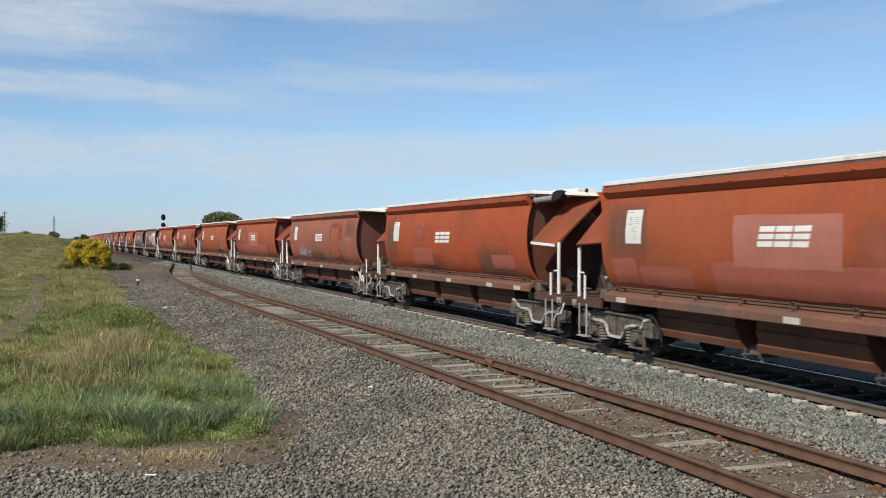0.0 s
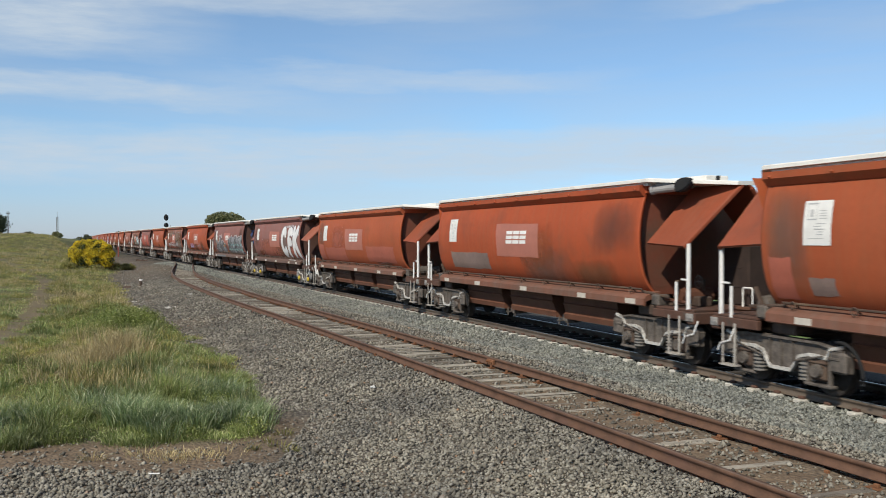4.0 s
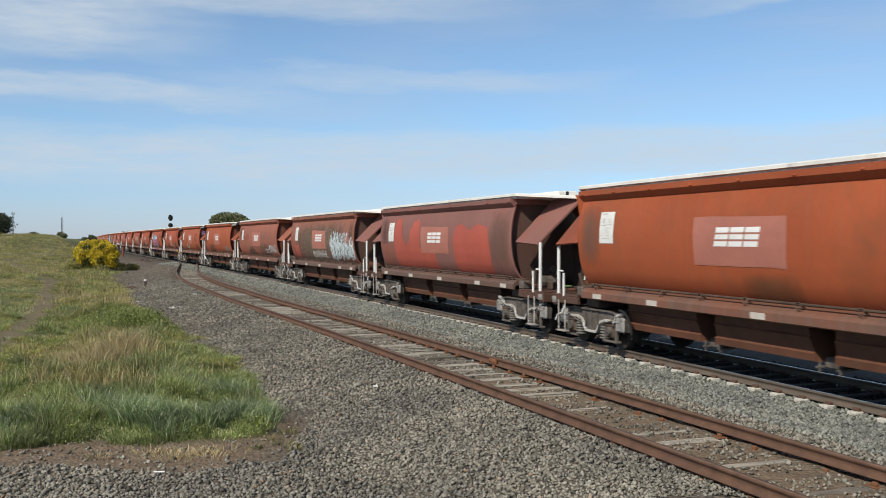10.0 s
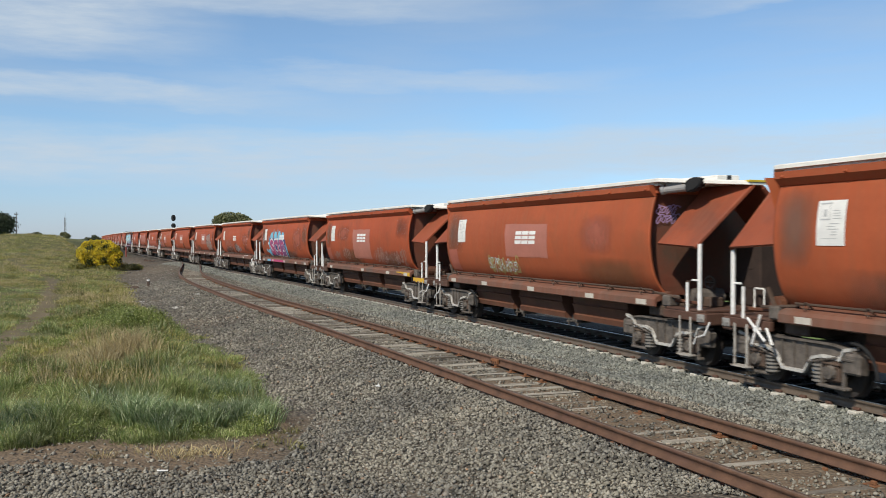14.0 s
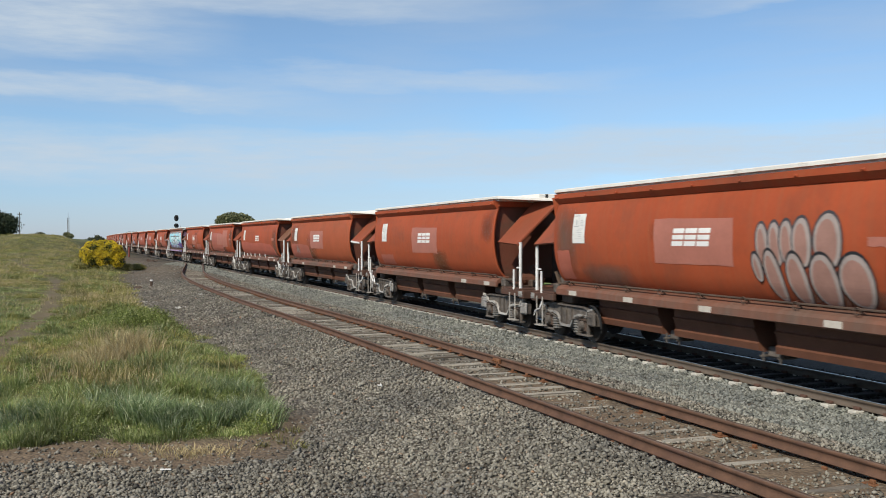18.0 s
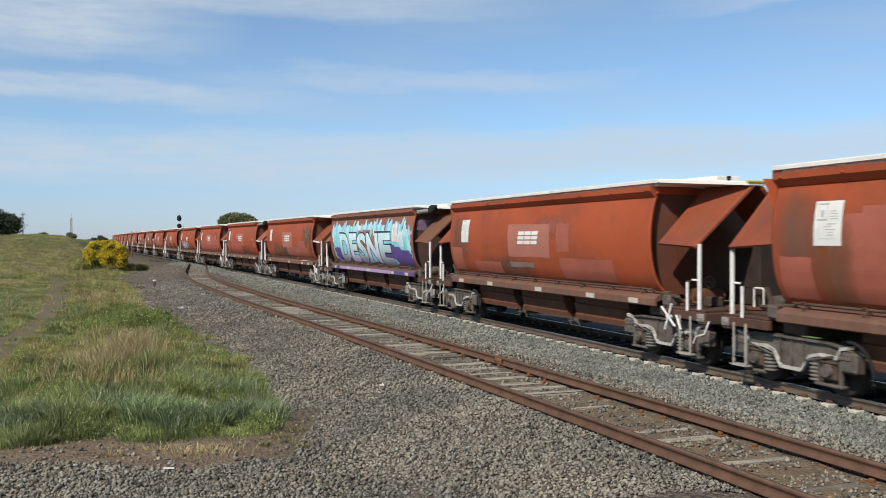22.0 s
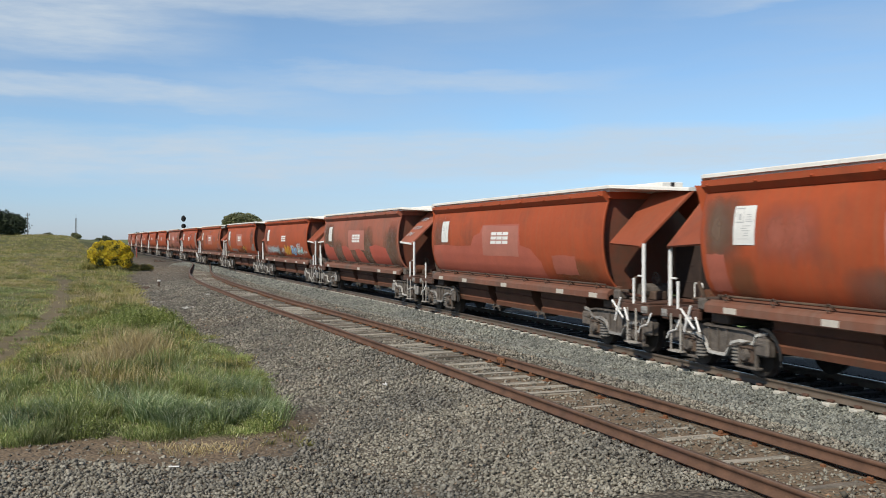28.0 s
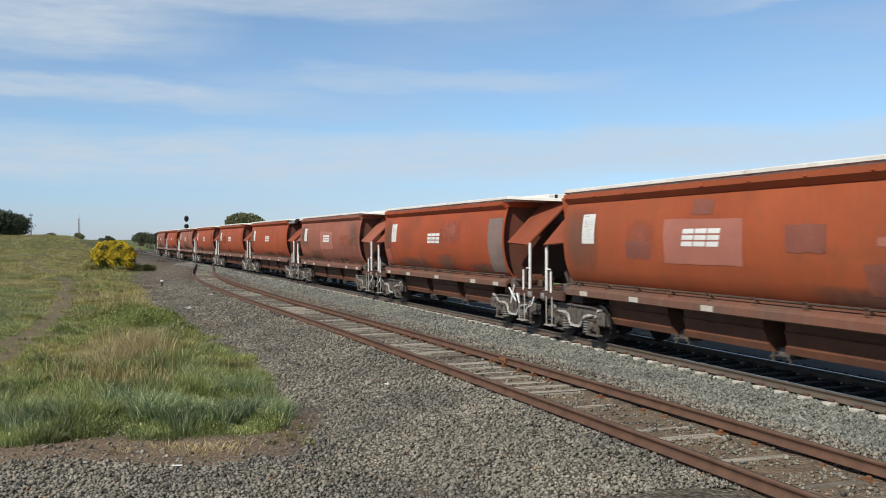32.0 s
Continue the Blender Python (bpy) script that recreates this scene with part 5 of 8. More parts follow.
def soft_paint(name, colour, cover=0.8):
    """Thin worn paint or dust that lets the coat below show through; the mesh gives how much of it is left."""
    m = material(name, colour, 0.7, vary=0.15, scale=1.5, fine=14, bump=0.02, random_shift=1.0)
    n, k = m.node_tree.nodes, m.node_tree.links
    left = n.new("ShaderNodeVertexColor")
    left.layer_name = "left"
    tc, ns = n.new("ShaderNodeTexCoord"), n.new("ShaderNodeTexNoise")
    mp = n.new("ShaderNodeMapping")
    mp.inputs["Scale"].default_value = (1.6, 1.0, 0.8)
    ns.inputs["Scale"].default_value, ns.inputs["Detail"].default_value, ns.inputs["Roughness"].default_value = 1.7, 7.0, 0.62
    k.new(tc.outputs["Object"], mp.inputs["Vector"])
    k.new(mp.outputs["Vector"], ns.inputs["Vector"])
    add = n.new("ShaderNodeMath")
    add.operation = "ADD"
    k.new(left.outputs["Color"], add.inputs[0])
    k.new(ns.outputs["Fac"], add.inputs[1])
    r = n.new("ShaderNodeMapRange")
    r.inputs["From Min"].default_value, r.inputs["From Max"].default_value, r.inputs["To Max"].default_value = 0.62, 1.5, cover
    k.new(add.outputs[0], r.inputs["Value"])
    clear, ms = n.new("ShaderNodeBsdfTransparent"), n.new("ShaderNodeMixShader")
    k.new(r.outputs["Result"], ms.inputs["Fac"])
    k.new(clear.outputs["BSDF"], ms.inputs[1])
    k.new(n["Principled BSDF"].outputs["BSDF"], ms.inputs[2])
    k.new(ms.outputs["Shader"], n["Material Output"].inputs["Surface"])
    return m


def soft(w, name, mat, label, lift, *rects):
    """Blurred-edged stains on the side sheet."""
    for q, (x0, x1, z0, z1) in enumerate(rects):
        nx, nz = max(6, int((x1 - x0) / 0.25)), max(6, int((z1 - z0) / 0.07))
        bm = bmesh.new()
        lay = bm.verts.layers.float_color.new("left")
        rows = []
        for j in range(nz + 1):
            z = z0 + (z1 - z0) * j / nz
            row = []
            for i in range(nx + 1):
                x = x0 + (min(x1, FRONT + 0.03) - x0) * i / nx
                v = bm.verts.new((x, -(float(bulge(z)) + lift + 0.0002 * q), z))
                u, t = abs(2 * i / nx - 1), abs(2 * j / nz - 1)
                if z0 < 1.52:
                    t = max(0, 2 * j / nz - 1)
                a = max(0.0, 1 - u ** 2.2) * max(0.0, 1 - t ** 2)
                v[lay] = (a, a, a, 1)
                row.append(v)
            rows.append(row)
        for a, b in zip(rows, rows[1:]):
            for i in range(nx):
                bm.faces.new((a[i], a[i + 1], b[i + 1], b[i]))
        part(name, bm, mat, w, label, True)


def poly(w, name, mat, label, lift, *shapes):
    """Flat painted fields with given outlines."""
    for q, pts in enumerate(shapes):
        bm = bmesh.new()
        decal(bm, pts, lift=lift + 0.0006 * q)
        part(name, bm, mat, w, label)


def oval(x, z, rx, rz, tilt=0.0, grow=0.0):
    c, s = math.cos(radians(tilt)), math.sin(radians(tilt))
    out = []
    for i in range(20):
        a = i * math.pi / 10
        p, q = (rx + grow) * math.cos(a), (rz + grow) * math.sin(a)
        out.append((x + p * c - q * s, min(3.52, max(1.47, z + p * s + q * c))))
    return out


def ledge_paint(w, x0, x1, mat, label):
    bm = bmesh.new()
    box(bm, x0, x1, -1.406, -1.400, 1.195, 1.33)
    part("painted_ledge", bm, mat, w, label)


def fields(w, mat, label, seed, *rects):
    for i, (a, b, c, d) in enumerate(rects):
        bm = bmesh.new()
        decal(bm, rough_rect(a, b, c, d, seed + i, 0.018, 6), lift=0.0062 + 0.0005 * i)
        part("paint_patch", bm, mat, w, label)


W = WAGONS
# fat white letters over a brown wagon
blob(W[37], "sprayed_shade", S_DUST, "smoky shading round the letters", [(1.5, 3.3, 1.5, 3.3)], 3, 0.0055)
CFK = {
    "C": [[(2.45 + 0.50 * math.cos(radians(a)) + 0.05 * (a < 90), 2.43 + 0.66 * math.sin(radians(a))) for a in range(48, 316, 12)]],
    "F": [[(3.74, 3.0), (3.66, 2.75), (3.57, 2.4), (3.52, 2.05), (3.52, 1.72)], [(3.66, 2.97), (3.9, 3.04), (4.15, 3.04), (4.36, 2.98)], [(3.58, 2.40), (3.85, 2.44), (4.12, 2.42)]],
    "K": [[(4.92, 3.12), (4.84, 2.7), (4.76, 2.2), (4.74, 1.72)], [(5.72, 3.12), (5.4, 2.85), (5.05, 2.5), (4.9, 2.38)], [(4.95, 2.55), (5.2, 2.3), (5.5, 1.98), (5.72, 1.66)]],
}
for i, (letter, lines) in enumerate(CFK.items()):
    fat_strokes(W[37], lines, 0.545, S_DUSK, "thin dark edge of the letters", 0.0075 + i * 0.0008)
    fat_strokes(W[37], lines, 0.49, S_WHITE, "fat white sprayed letter", 0.0110 + i * 0.0008)
scribble(W[37], 2.7, 4.6, 3.2, 3.42, S_WHITE, "thin white scribble", 5, 0.022, 0.25)
scribble(W[37], 5.75, 6.0, 2.75, 2.95, S_WHITE, "small white scribble", 6, 0.02, 0.12)
W[37]["label"] = "faded brown grain hopper wagon with fat white sprayed letters"
# blue and purple piece
S_PALECYAN = spray("pale_cyan_spray", (0.42, 0.72, 0.78))
S_LIGHTBLUE = spray("light_blue_spray", (0.24, 0.52, 0.80))


def faded_spray(name, top, foot, z0, z1):
    """Spray that the painter blended from one colour into another up the sheet."""
    m = spray(name, top)
    n, k = m.node_tree.nodes, m.node_tree.links
    bsdf = n["Principled BSDF"]
    tc, sep, ns = n.new("ShaderNodeTexCoord"), n.new("ShaderNodeSeparateXYZ"), n.new("ShaderNodeTexNoise")
    ns.inputs["Scale"].default_value, ns.inputs["Detail"].default_value = 2.5, 5.0
    k.new(tc.outputs["Object"], sep.inputs[0])
    k.new(tc.outputs["Object"], ns.inputs["Vector"])
    add = n.new("ShaderNodeMath")
    add.operation = "MULTIPLY_ADD"
    add.inputs[1].default_value = 0.7
    k.new(ns.outputs["Fac"], add.inputs[0])
    k.new(sep.outputs["Z"], add.inputs[2])
    rng = n.new("ShaderNodeMapRange")
    rng.inputs["From Min"].default_value, rng.inputs["From Max"].default_value = z0 + 0.35, z1 + 0.35
    k.new(add.outputs[0], rng.inputs["Value"])
    mx = n.new("ShaderNodeMixRGB")
    mx.inputs["Color1"].default_value = (*foot, 1)
    k.new(bsdf.inputs["Base Color"].links[0].from_socket, mx.inputs["Color2"])
    k.new(rng.outputs["Result"], mx.inputs["Fac"])
    k.new(mx.outputs["Color"], bsdf.inputs["Base Color"])
    return m


S_ICEFADE = faded_spray("ice_to_lilac_spray", (0.66, 0.84, 0.86), (0.52, 0.44, 0.62), 1.75, 2.45)
S_GREYFADE = faded_spray("ice_to_grey_lilac_spray", (0.58, 0.80, 0.82), (0.30, 0.29, 0.40), 1.7, 2.5)
blob(W[18], "sprayed_cloud", S_PALECYAN, "pale cyan sprayed plumes", [(-6.0, -4.2, 1.9, 3.42), (-4.4, -2.6, 2.1, 3.45), (-2.9, -0.9, 2.1, 3.48), (-1.2, 0.9, 2.2, 3.46), (0.6, 2.6, 2.2, 3.48), (2.4, 4.4, 2.0, 3.45), (3.9, 6.0, 1.6, 3.35)], 20, 0.005, 16, 0.2)
blob(W[18], "sprayed_cloud", S_CYAN, "turquoise sprayed cloud", [(-6.0, -2.8, 1.5, 3.05), (-3.4, 2.6, 1.5, 3.15), (2.0, 6.0, 1.5, 3.0)], 30, 0.0065, 12, 0.14)
blob(W[18], "sprayed_shade", S_PURPLE, "deep purple sprayed shadow", [(-5.6, -3.9, 1.47, 2.4), (3.6, 6.2, 1.47, 2.35), (2.2, 4.4, 1.7, 2.6)], 40, 0.008, 10, 0.2)
for i in range(26):
    x = -5.9 + i * 0.46 + 0.12 * math.sin(i * 2.3)
    z = 3.05 + 0.18 * math.sin(i * 1.7)
    poly(W[18], "sprayed_plume", (S_PALECYAN, S_LIGHTBLUE, S_CYAN)[i % 3], "pointed sprayed plume", 0.0072 + 0.0002 * (i % 4), [(min(5.95, px), pz) for px, pz in oval(x, z, 0.13, 0.36, 28 * math.sin(i * 1.3))])
for i, (txt, a, b) in enumerate((("D", -4.5, -2.85), ("E", -2.75, -1.5), ("S", -1.45, -0.05), ("N", 0.05, 1.75), ("E", 1.85, 3.5))):
    z0 = 1.53 + 0.03 * (i % 2)
    lettering(W[18], txt, a, b, z0, 2.92, S_BLACK, "black outline of the letters", 0.0095 + i * 0.0012, 0.07, -0.22, 0.055)
    lettering(W[18], txt, a, b, z0 + 0.02, 2.90, S_ICEFADE if i % 2 else S_GREYFADE, "pale sprayed letter blended to lilac at its foot", 0.0135 + i * 0.0012, 0.045, -0.22)
blob(W[18], "sprayed_fade", S_LILAC, "lilac foot between the letters", [(-4.4, -2.9, 1.47, 1.62), (-1.5, 0.2, 1.47, 1.6), (1.4, 3.3, 1.47, 1.64)], 50, 0.0085, 8, 0.25)
ledge_paint(W[18], -4.6, 3.3, S_LILAC, "lilac spray along the ledge")
ledge_paint(W[18], 3.32, 6.15, S_PURPLE, "purple spray along the ledge")
ledge_paint(W[18], -5.9, -4.62, S_PURPLE, "purple spray along the ledge")
blob(W[18], "sprayed_bubble", S_ICE, "small ice-blue bubbles", [(4.0, 4.6, 2.45, 2.85), (4.5, 5.1, 2.3, 2.65)], 60, 0.011, 6, 0.12)
blob(W[18], "sprayed_cloud", S_WHITE, "white mist in the plumes", [(-4.6, -4.0, 2.6, 3.1), (-1.6, -0.9, 3.0, 3.3), (4.3, 5.0, 2.5, 3.0)], 64, 0.0085, 7, 0.2)
scribble(W[18], 5.55, 6.1, 2.75, 3.0, S_WHITE, "small white scribble", 67, 0.022, 0.14)
W[18]["label"] = "brown grain hopper wagon covered by turquoise and purple spray letters"
# silver pieces


def shard(x0, x1, z0, z1, seed, lean=0.2):
    """A tall pointed shape with uneven barbs."""
    r = random.Random(seed)
    w, h = x1 - x0, z1 - z0
    left = [(x0 + w * (0.05 + 0.28 * (i % 2) * r.uniform(0.5, 1.2)), z0 + h * i / 6) for i in range(7)]
    right = [(x1 - w * (0.05 + 0.28 * ((i + 1) % 2) * r.uniform(0.5, 1.2)), z0 + h * i / 6) for i in range(7)]
    top = [(x0 + w * 0.35, z1 - h * 0.10), (x0 + w * r.uniform(0.5, 0.7), z1)]
    pts = right + top[::-1] + left[::-1]
    return [(x + lean * (z - z0), min(3.5, max(1.46, z))) for x, z in pts]


def grown(pts, d):
    cx, cz = sum(p[0] for p in pts) / len(pts), sum(p[1] for p in pts) / len(pts)
    return [(x + d * (1 if x > cx else -1), min(3.52, max(1.455, z + d * (1 if z > cz else -1)))) for x, z in pts]


for i in range(11):
    near = i < 5
    a = -5.45 + i * 0.86 if near else 0.0 + (i - 5) * 0.92
    wide = 1.15 if near else 1.3
    z = (2.75, 2.35, 2.85, 2.45, 2.2)[i] if near else (2.62, 2.78, 2.7, 2.85, 2.75, 2.8)[i - 5]
    sh = shard(a, a + wide, 1.46, z, 70 + i, 0.12 if near else 0.05)
    h = 0.0085 + i * 0.0022
    poly(W[36], "sprayed_letter_shape", S_WHITE, "white edge of sprayed shapes", h, grown(sh, 0.075))
    poly(W[36], "sprayed_letter_shape", S_BLACK, "black outline of sprayed shapes", h + 0.0007, grown(sh, 0.025))
    poly(W[36], "sprayed_letter_shape", (S_SILVER, S_ASH, S_DUSKY)[i % 3], "grey sprayed shape", h + 0.0014, grown(sh, -0.03))
    if not near:
        poly(W[36], "sprayed_spot", S_AQUA, "aqua strokes", h + 0.002, [(a + 0.5, 1.75), (a + 0.9, 1.72), (a + 0.95, 1.85), (a + 0.52, 1.9)], [(a + 0.45, 2.1), (a + 0.8, 2.08), (a + 0.85, 2.2), (a + 0.5, 2.24)])
scribble(W[36], 0.2, 5.8, 1.6, 2.8, S_BLACK, "black strokes over the grey shapes", 121, 0.05, 0.7, 0.036)
scribble(W[36], -5.1, -0.9, 1.6, 2.4, S_BLACK, "black strokes over the grey shapes", 122, 0.045, 0.6, 0.036)
blob(W[36], "sprayed_spot", S_ORANGE, "orange dabs", [(-4.2, -3.9, 2.3, 2.55), (-1.6, -1.2, 1.95, 2.15), (-5.2, -4.95, 2.1, 2.35), (-2.9, -2.5, 1.47, 1.66), (-0.7, -0.3, 1.5, 1.7)], 124, 0.0375, 5, 0.15)
ledge_paint(W[36], -4.6, -0.8, S_DUSKY, "grey spray along the ledge")
W[36]["label"] = "plum-brown grain hopper wagon with silver-grey sprayed shapes along it"
# magenta piece
S_POOL = spray("pool_blue_spray", (0.17, 0.47, 0.64))
poly(W[26], "sprayed_cloud", S_POOL, "sky-blue sprayed bubbles", 0.0060, oval(-3.05, 2.72, 0.45, 0.34), oval(-1.95, 2.74, 0.48, 0.36), oval(-0.9, 2.76, 0.45, 0.36), oval(0.05, 2.70, 0.40, 0.34), oval(-3.85, 2.62, 0.09, 0.26, 12),
     oval(-2.5, 3.10, 0.06, 0.15, -20), oval(-1.4, 3.12, 0.06, 0.14, 15), oval(-4.75, 1.86, 0.22, 0.11, -20), oval(-4.0, 1.72, 0.50, 0.26), oval(0.55, 1.95, 0.45, 0.48), oval(-3.75, 2.2, 0.22, 0.36))
poly(W[26], "sprayed_shade", S_NAVY, "navy shadow behind the letters", 0.0130, rough_rect(-3.75, 0.75, 1.5, 2.62, 140, 0.07, 8))
for i, (txt, a, b) in enumerate((("S", -3.55, -2.5), ("C", -2.55, -1.5), ("U", -1.55, -0.5), ("B", -0.55, 0.5))):
    lettering(W[26], txt, a, b, 1.54, 2.62, S_WHITE, "white outline of the letters", 0.0155 + i * 0.0008, 0.10, -0.15, 0.05)
    lettering(W[26], txt, a, b, 1.58, 2.58, S_MAGENTA if i % 2 == 0 else S_VIOLET, "magenta sprayed letter", 0.0195 + i * 0.0008, 0.05, -0.15)
    poly(W[26], "sprayed_fade", S_VIOLET if i % 2 == 0 else S_MAGENTA, "violet fade in the letter", 0.0235, [(a + 0.12, 2.28), (b - 0.2, 2.30), (b - 0.22, 2.42), (a + 0.15, 2.40)])
ledge_paint(W[26], -3.5, 0.5, S_MAGENTA, "magenta spray along the ledge")
ledge_paint(W[26], -4.5, -3.52, S_POOL, "blue spray along the ledge")
scribble(W[26], -5.95, -5.65, 2.1, 3.0, S_ASH, "thin white scribble", 144, 0.02, 0.16)
blob(W[26], "sprayed_spot", S_WHITE, "small white dabs", [(-4.3, -3.95, 2.2, 2.45)], 145, 0.0125, 6, 0.2)
W[26]["label"] = "red-oxide grain hopper wagon with a magenta and blue sprayed word"
# tags
SOFT_FILM2 = soft_paint("olive_grey_film", (0.217, 0.147, 0.105), 0.75)
S_BLUSHED = spray("faded_pink_grey_spray", (0.33, 0.20, 0.17))


def flat_scribble(w, at, u, v, n, count, mat, label, seed, width=0.03):
    """A loose stroke on a flat sheet: corner, two side vectors, way out."""
    r = random.Random(seed)
    at, u, v, n = Vector(at), Vector(u), Vector(v), Vector(n)
    turns, count = count / 2.2, count * 5
    amp = [r.uniform(0.35, 0.5) for _ in range(count + 1)]
    pts = []
    for i in range(count + 1):
        q = i / count
        a = 2 * math.pi * turns * q
        pts.append(at + u * (q + 0.17 * math.sin(a + 0.6)) + v * (0.5 + 0.45 * math.cos(a) * (0.75 + 0.25 * math.sin(2.3 * a + seed))))
    bm = bmesh.new()
    rows = []
    for i, p in enumerate(pts):
        d = (pts[min(i + 1, count)] - pts[max(i - 1, 0)]).normalized()
        side = d.cross(n).normalized() * width / 2
        rows.append((bm.verts.new(p + side + n * 0.008), bm.verts.new(p - side + n * 0.008)))
    for a, b in zip(rows, rows[1:]):
        bm.faces.new((a[0], a[1], b[1], b[0]))
    part("sprayed_tag", bm, mat, w, label)


_hn = (0.0, -0.712, 0.702)
for _i, (_o, _s) in enumerate((((6.62, -0.62, 3.352), 0.7), ((6.55, -0.95, 3.017), 0.8), ((6.5, -1.2, 2.763), 0.6))):
    flat_scribble(W[11], _o, (_s, 0, 0), (0, 0.16, 0.162), _hn, 11, S_ASH, "thin white scribble on the hood", 60 + _i, 0.025)
for _i, (_y, _z) in enumerate(((-0.85, 2.75), (-0.75, 2.25))):
    flat_scribble(W[36], (5.985, _y, _z), (0.04, 0.75, 0), (0, 0, 0.5), (1, 0, 0), 6, S_NAVYBLUE, "blue scribble on the end sheet", 70 + _i, 0.06)
for _k in (18, 28):
    for _i in range(2):
        flat_scribble(W[_k], (5.965, -1.18, 2.95 + 0.2 * _i), (0.05, 0.5, 0), (0, 0, 0.26), (1, 0, 0), 9, S_LILAC, "small pale scribble on the end sheet", 80 + _i + _k, 0.025)
scribble(W[25], -4.3, -1.6, 1.95, 2.55, S_BLUSHED, "thin faded looping strokes", 41, 0.03, 0.6)
scribble(W[25], 0.1, 1.9, 1.62, 2.1, S_ASH, "pale blue-grey scribble", 42, 0.035, 0.26)
scribble(W[25], 3.5, 4.9, 1.66, 2.1, S_BLACK, "thin dark scribble", 43, 0.022, 0.24)
scribble(W[34], -5.0, 2.8, 1.66, 2.24, S_ASH, "long pale looping scribble", 1, 0.035, 0.52)
scribble(W[34], -4.8, 2.6, 1.74, 2.30, S_ICE, "long pale looping scribble", 31, 0.026, 0.62, 0.0105)
scribble(W[34], 2.7, 5.9, 1.68, 2.2, S_BLUSHED, "fading pinkish scribble", 2, 0.03, 0.5)
soft(W[34], "stain", SOFT_FILM2, "olive-grey film over the side", 0.0056, (-1.0, 6.26, 1.9, 3.55), (1.5, 6.26, 1.5, 2.8), (-6.2, 1.0, 2.7, 3.55))
scribble(W[31], -1.6, 1.2, 1.66, 2.05, S_WHITE, "small white scribble", 3, 0.04, 0.3)
scribble(W[31], 2.2, 5.8, 1.6, 2.5, S_ICE, "smeared white strokes", 53, 0.05, 0.26, 0.011)
scribble(W[31], 2.0, 5.9, 1.62, 2.7, S_WHITE, "smeared white strokes", 4, 0.055, 0.36)
scribble(W[31], 2.1, 4.9, 2.1, 3.05, S_ICE, "smeared white strokes", 14, 0.045, 0.3)
scribble(W[31], -4.4, -2.7, 1.75, 2.1, S_DUST, "faint dark scribble", 5, 0.03, 0.3)
scribble(W[30], 2.5, 3.5, 1.72, 2.0, S_WHITE, "small white scribble", 6, 0.03, 0.3)
scribble(W[30], 3.7, 5.6, 1.72, 2.25, S_ICE, "pale white-blue scribble", 7, 0.05, 0.45)
scribble(W[28], -2.9, -0.9, 1.58, 2.15, S_KHAKI, "khaki scribble", 8, 0.06, 0.28)
scribble(W[28], -2.9, -1.0, 1.65, 2.1, S_ICE, "thin pale scribble", 18, 0.02, 0.4, 0.011)
S_BLUSH = spray("pinkish_silver_spray", (0.34, 0.185, 0.145))
S_SILVERPINK = spray("worn_silver_spray", (0.37, 0.31, 0.28))
for i, (x, z, rx, rz, tl) in enumerate(((2.37, 2.50, 0.23, 0.42, 8), (2.85, 2.54, 0.23, 0.40, 8), (3.27, 2.56, 0.24, 0.40, 6), (3.79, 2.58, 0.30, 0.42, 4), (4.64, 2.60, 0.42, 0.46, 0), (2.12, 2.12, 0.16, 0.26, 12),
                                        (2.72, 1.98, 0.27, 0.47, 14), (3.55, 1.94, 0.32, 0.46, 10), (4.45, 1.93, 0.42, 0.46, 8), (5.45, 1.96, 0.48, 0.44, 6))):
    h = 0.0085 + i * 0.0027
    x, rx = 2.05 + (x - 2.37) * 0.71, rx * 0.74
    poly(W[24], "sprayed_letter_shape", S_DUSK if i < 5 else S_BLACK, "dark edge of bubble shapes", h, oval(x, z + 0.02, rx, rz, tl, 0.035))
    poly(W[24], "sprayed_letter_shape", S_SILVERPINK, "silver bubble shape", h + 0.0009, oval(x, z, rx, rz, tl, 0.0))
    poly(W[24], "sprayed_letter_shape", S_BLUSH, "pinkish worn middle of the bubble", h + 0.0018, oval(x - 0.02, z - 0.02, rx, rz, tl, -0.07))
fields(W[27], M_PINK, "faded pink repainted panel", 261, (-1.5, 1.1, 1.75, 3.05))
for _i, (_a, _b, _c, _d) in enumerate(((-4.9, -4.1, 1.62, 2.1), (-3.4, -2.3, 1.7, 2.25), (1.55, 3.2, 1.62, 2.3), (4.2, 5.5, 1.55, 2.25))):
    scribble(W[27], _a, _b, _c, _d, S_BLUSH, "faded pale scribble", 262 + _i, 0.045, 0.3, 0.0108)
# yellow overspray on the sill, the ledge and the platform of the next wagon
for _y, _pts in ((-1.402, [(4.55, 1.30), (4.62, 1.335), (6.15, 1.335), (6.15, 1.19), (5.9, 1.205), (5.7, 1.19), (5.55, 1.26), (5.1, 1.285)]),
                 (-1.358, [(6.45, 1.17), (7.62, 1.17), (7.62, 1.03), (7.45, 0.985), (7.3, 1.05), (7.12, 0.99), (6.95, 1.05), (6.8, 1.0), (6.6, 1.06), (6.45, 1.02)])):
    _bm = bmesh.new()
    extrude_xz(_bm, _pts, _y - 0.005, _y + 0.02)
    part("yellow_overspray", _bm, S_AMBER, W[27], "yellow spray paint with a ragged lower edge")
scribble(W[42], -4.3, -2.9, 1.72, 2.3, S_PERI, "pale blue scribble", 9, 0.03, 0.42)
scribble(W[42], -4.4, -2.4, 1.72, 2.05, S_ICE, "thin pale scribble", 10, 0.02, 0.5, 0.0105)
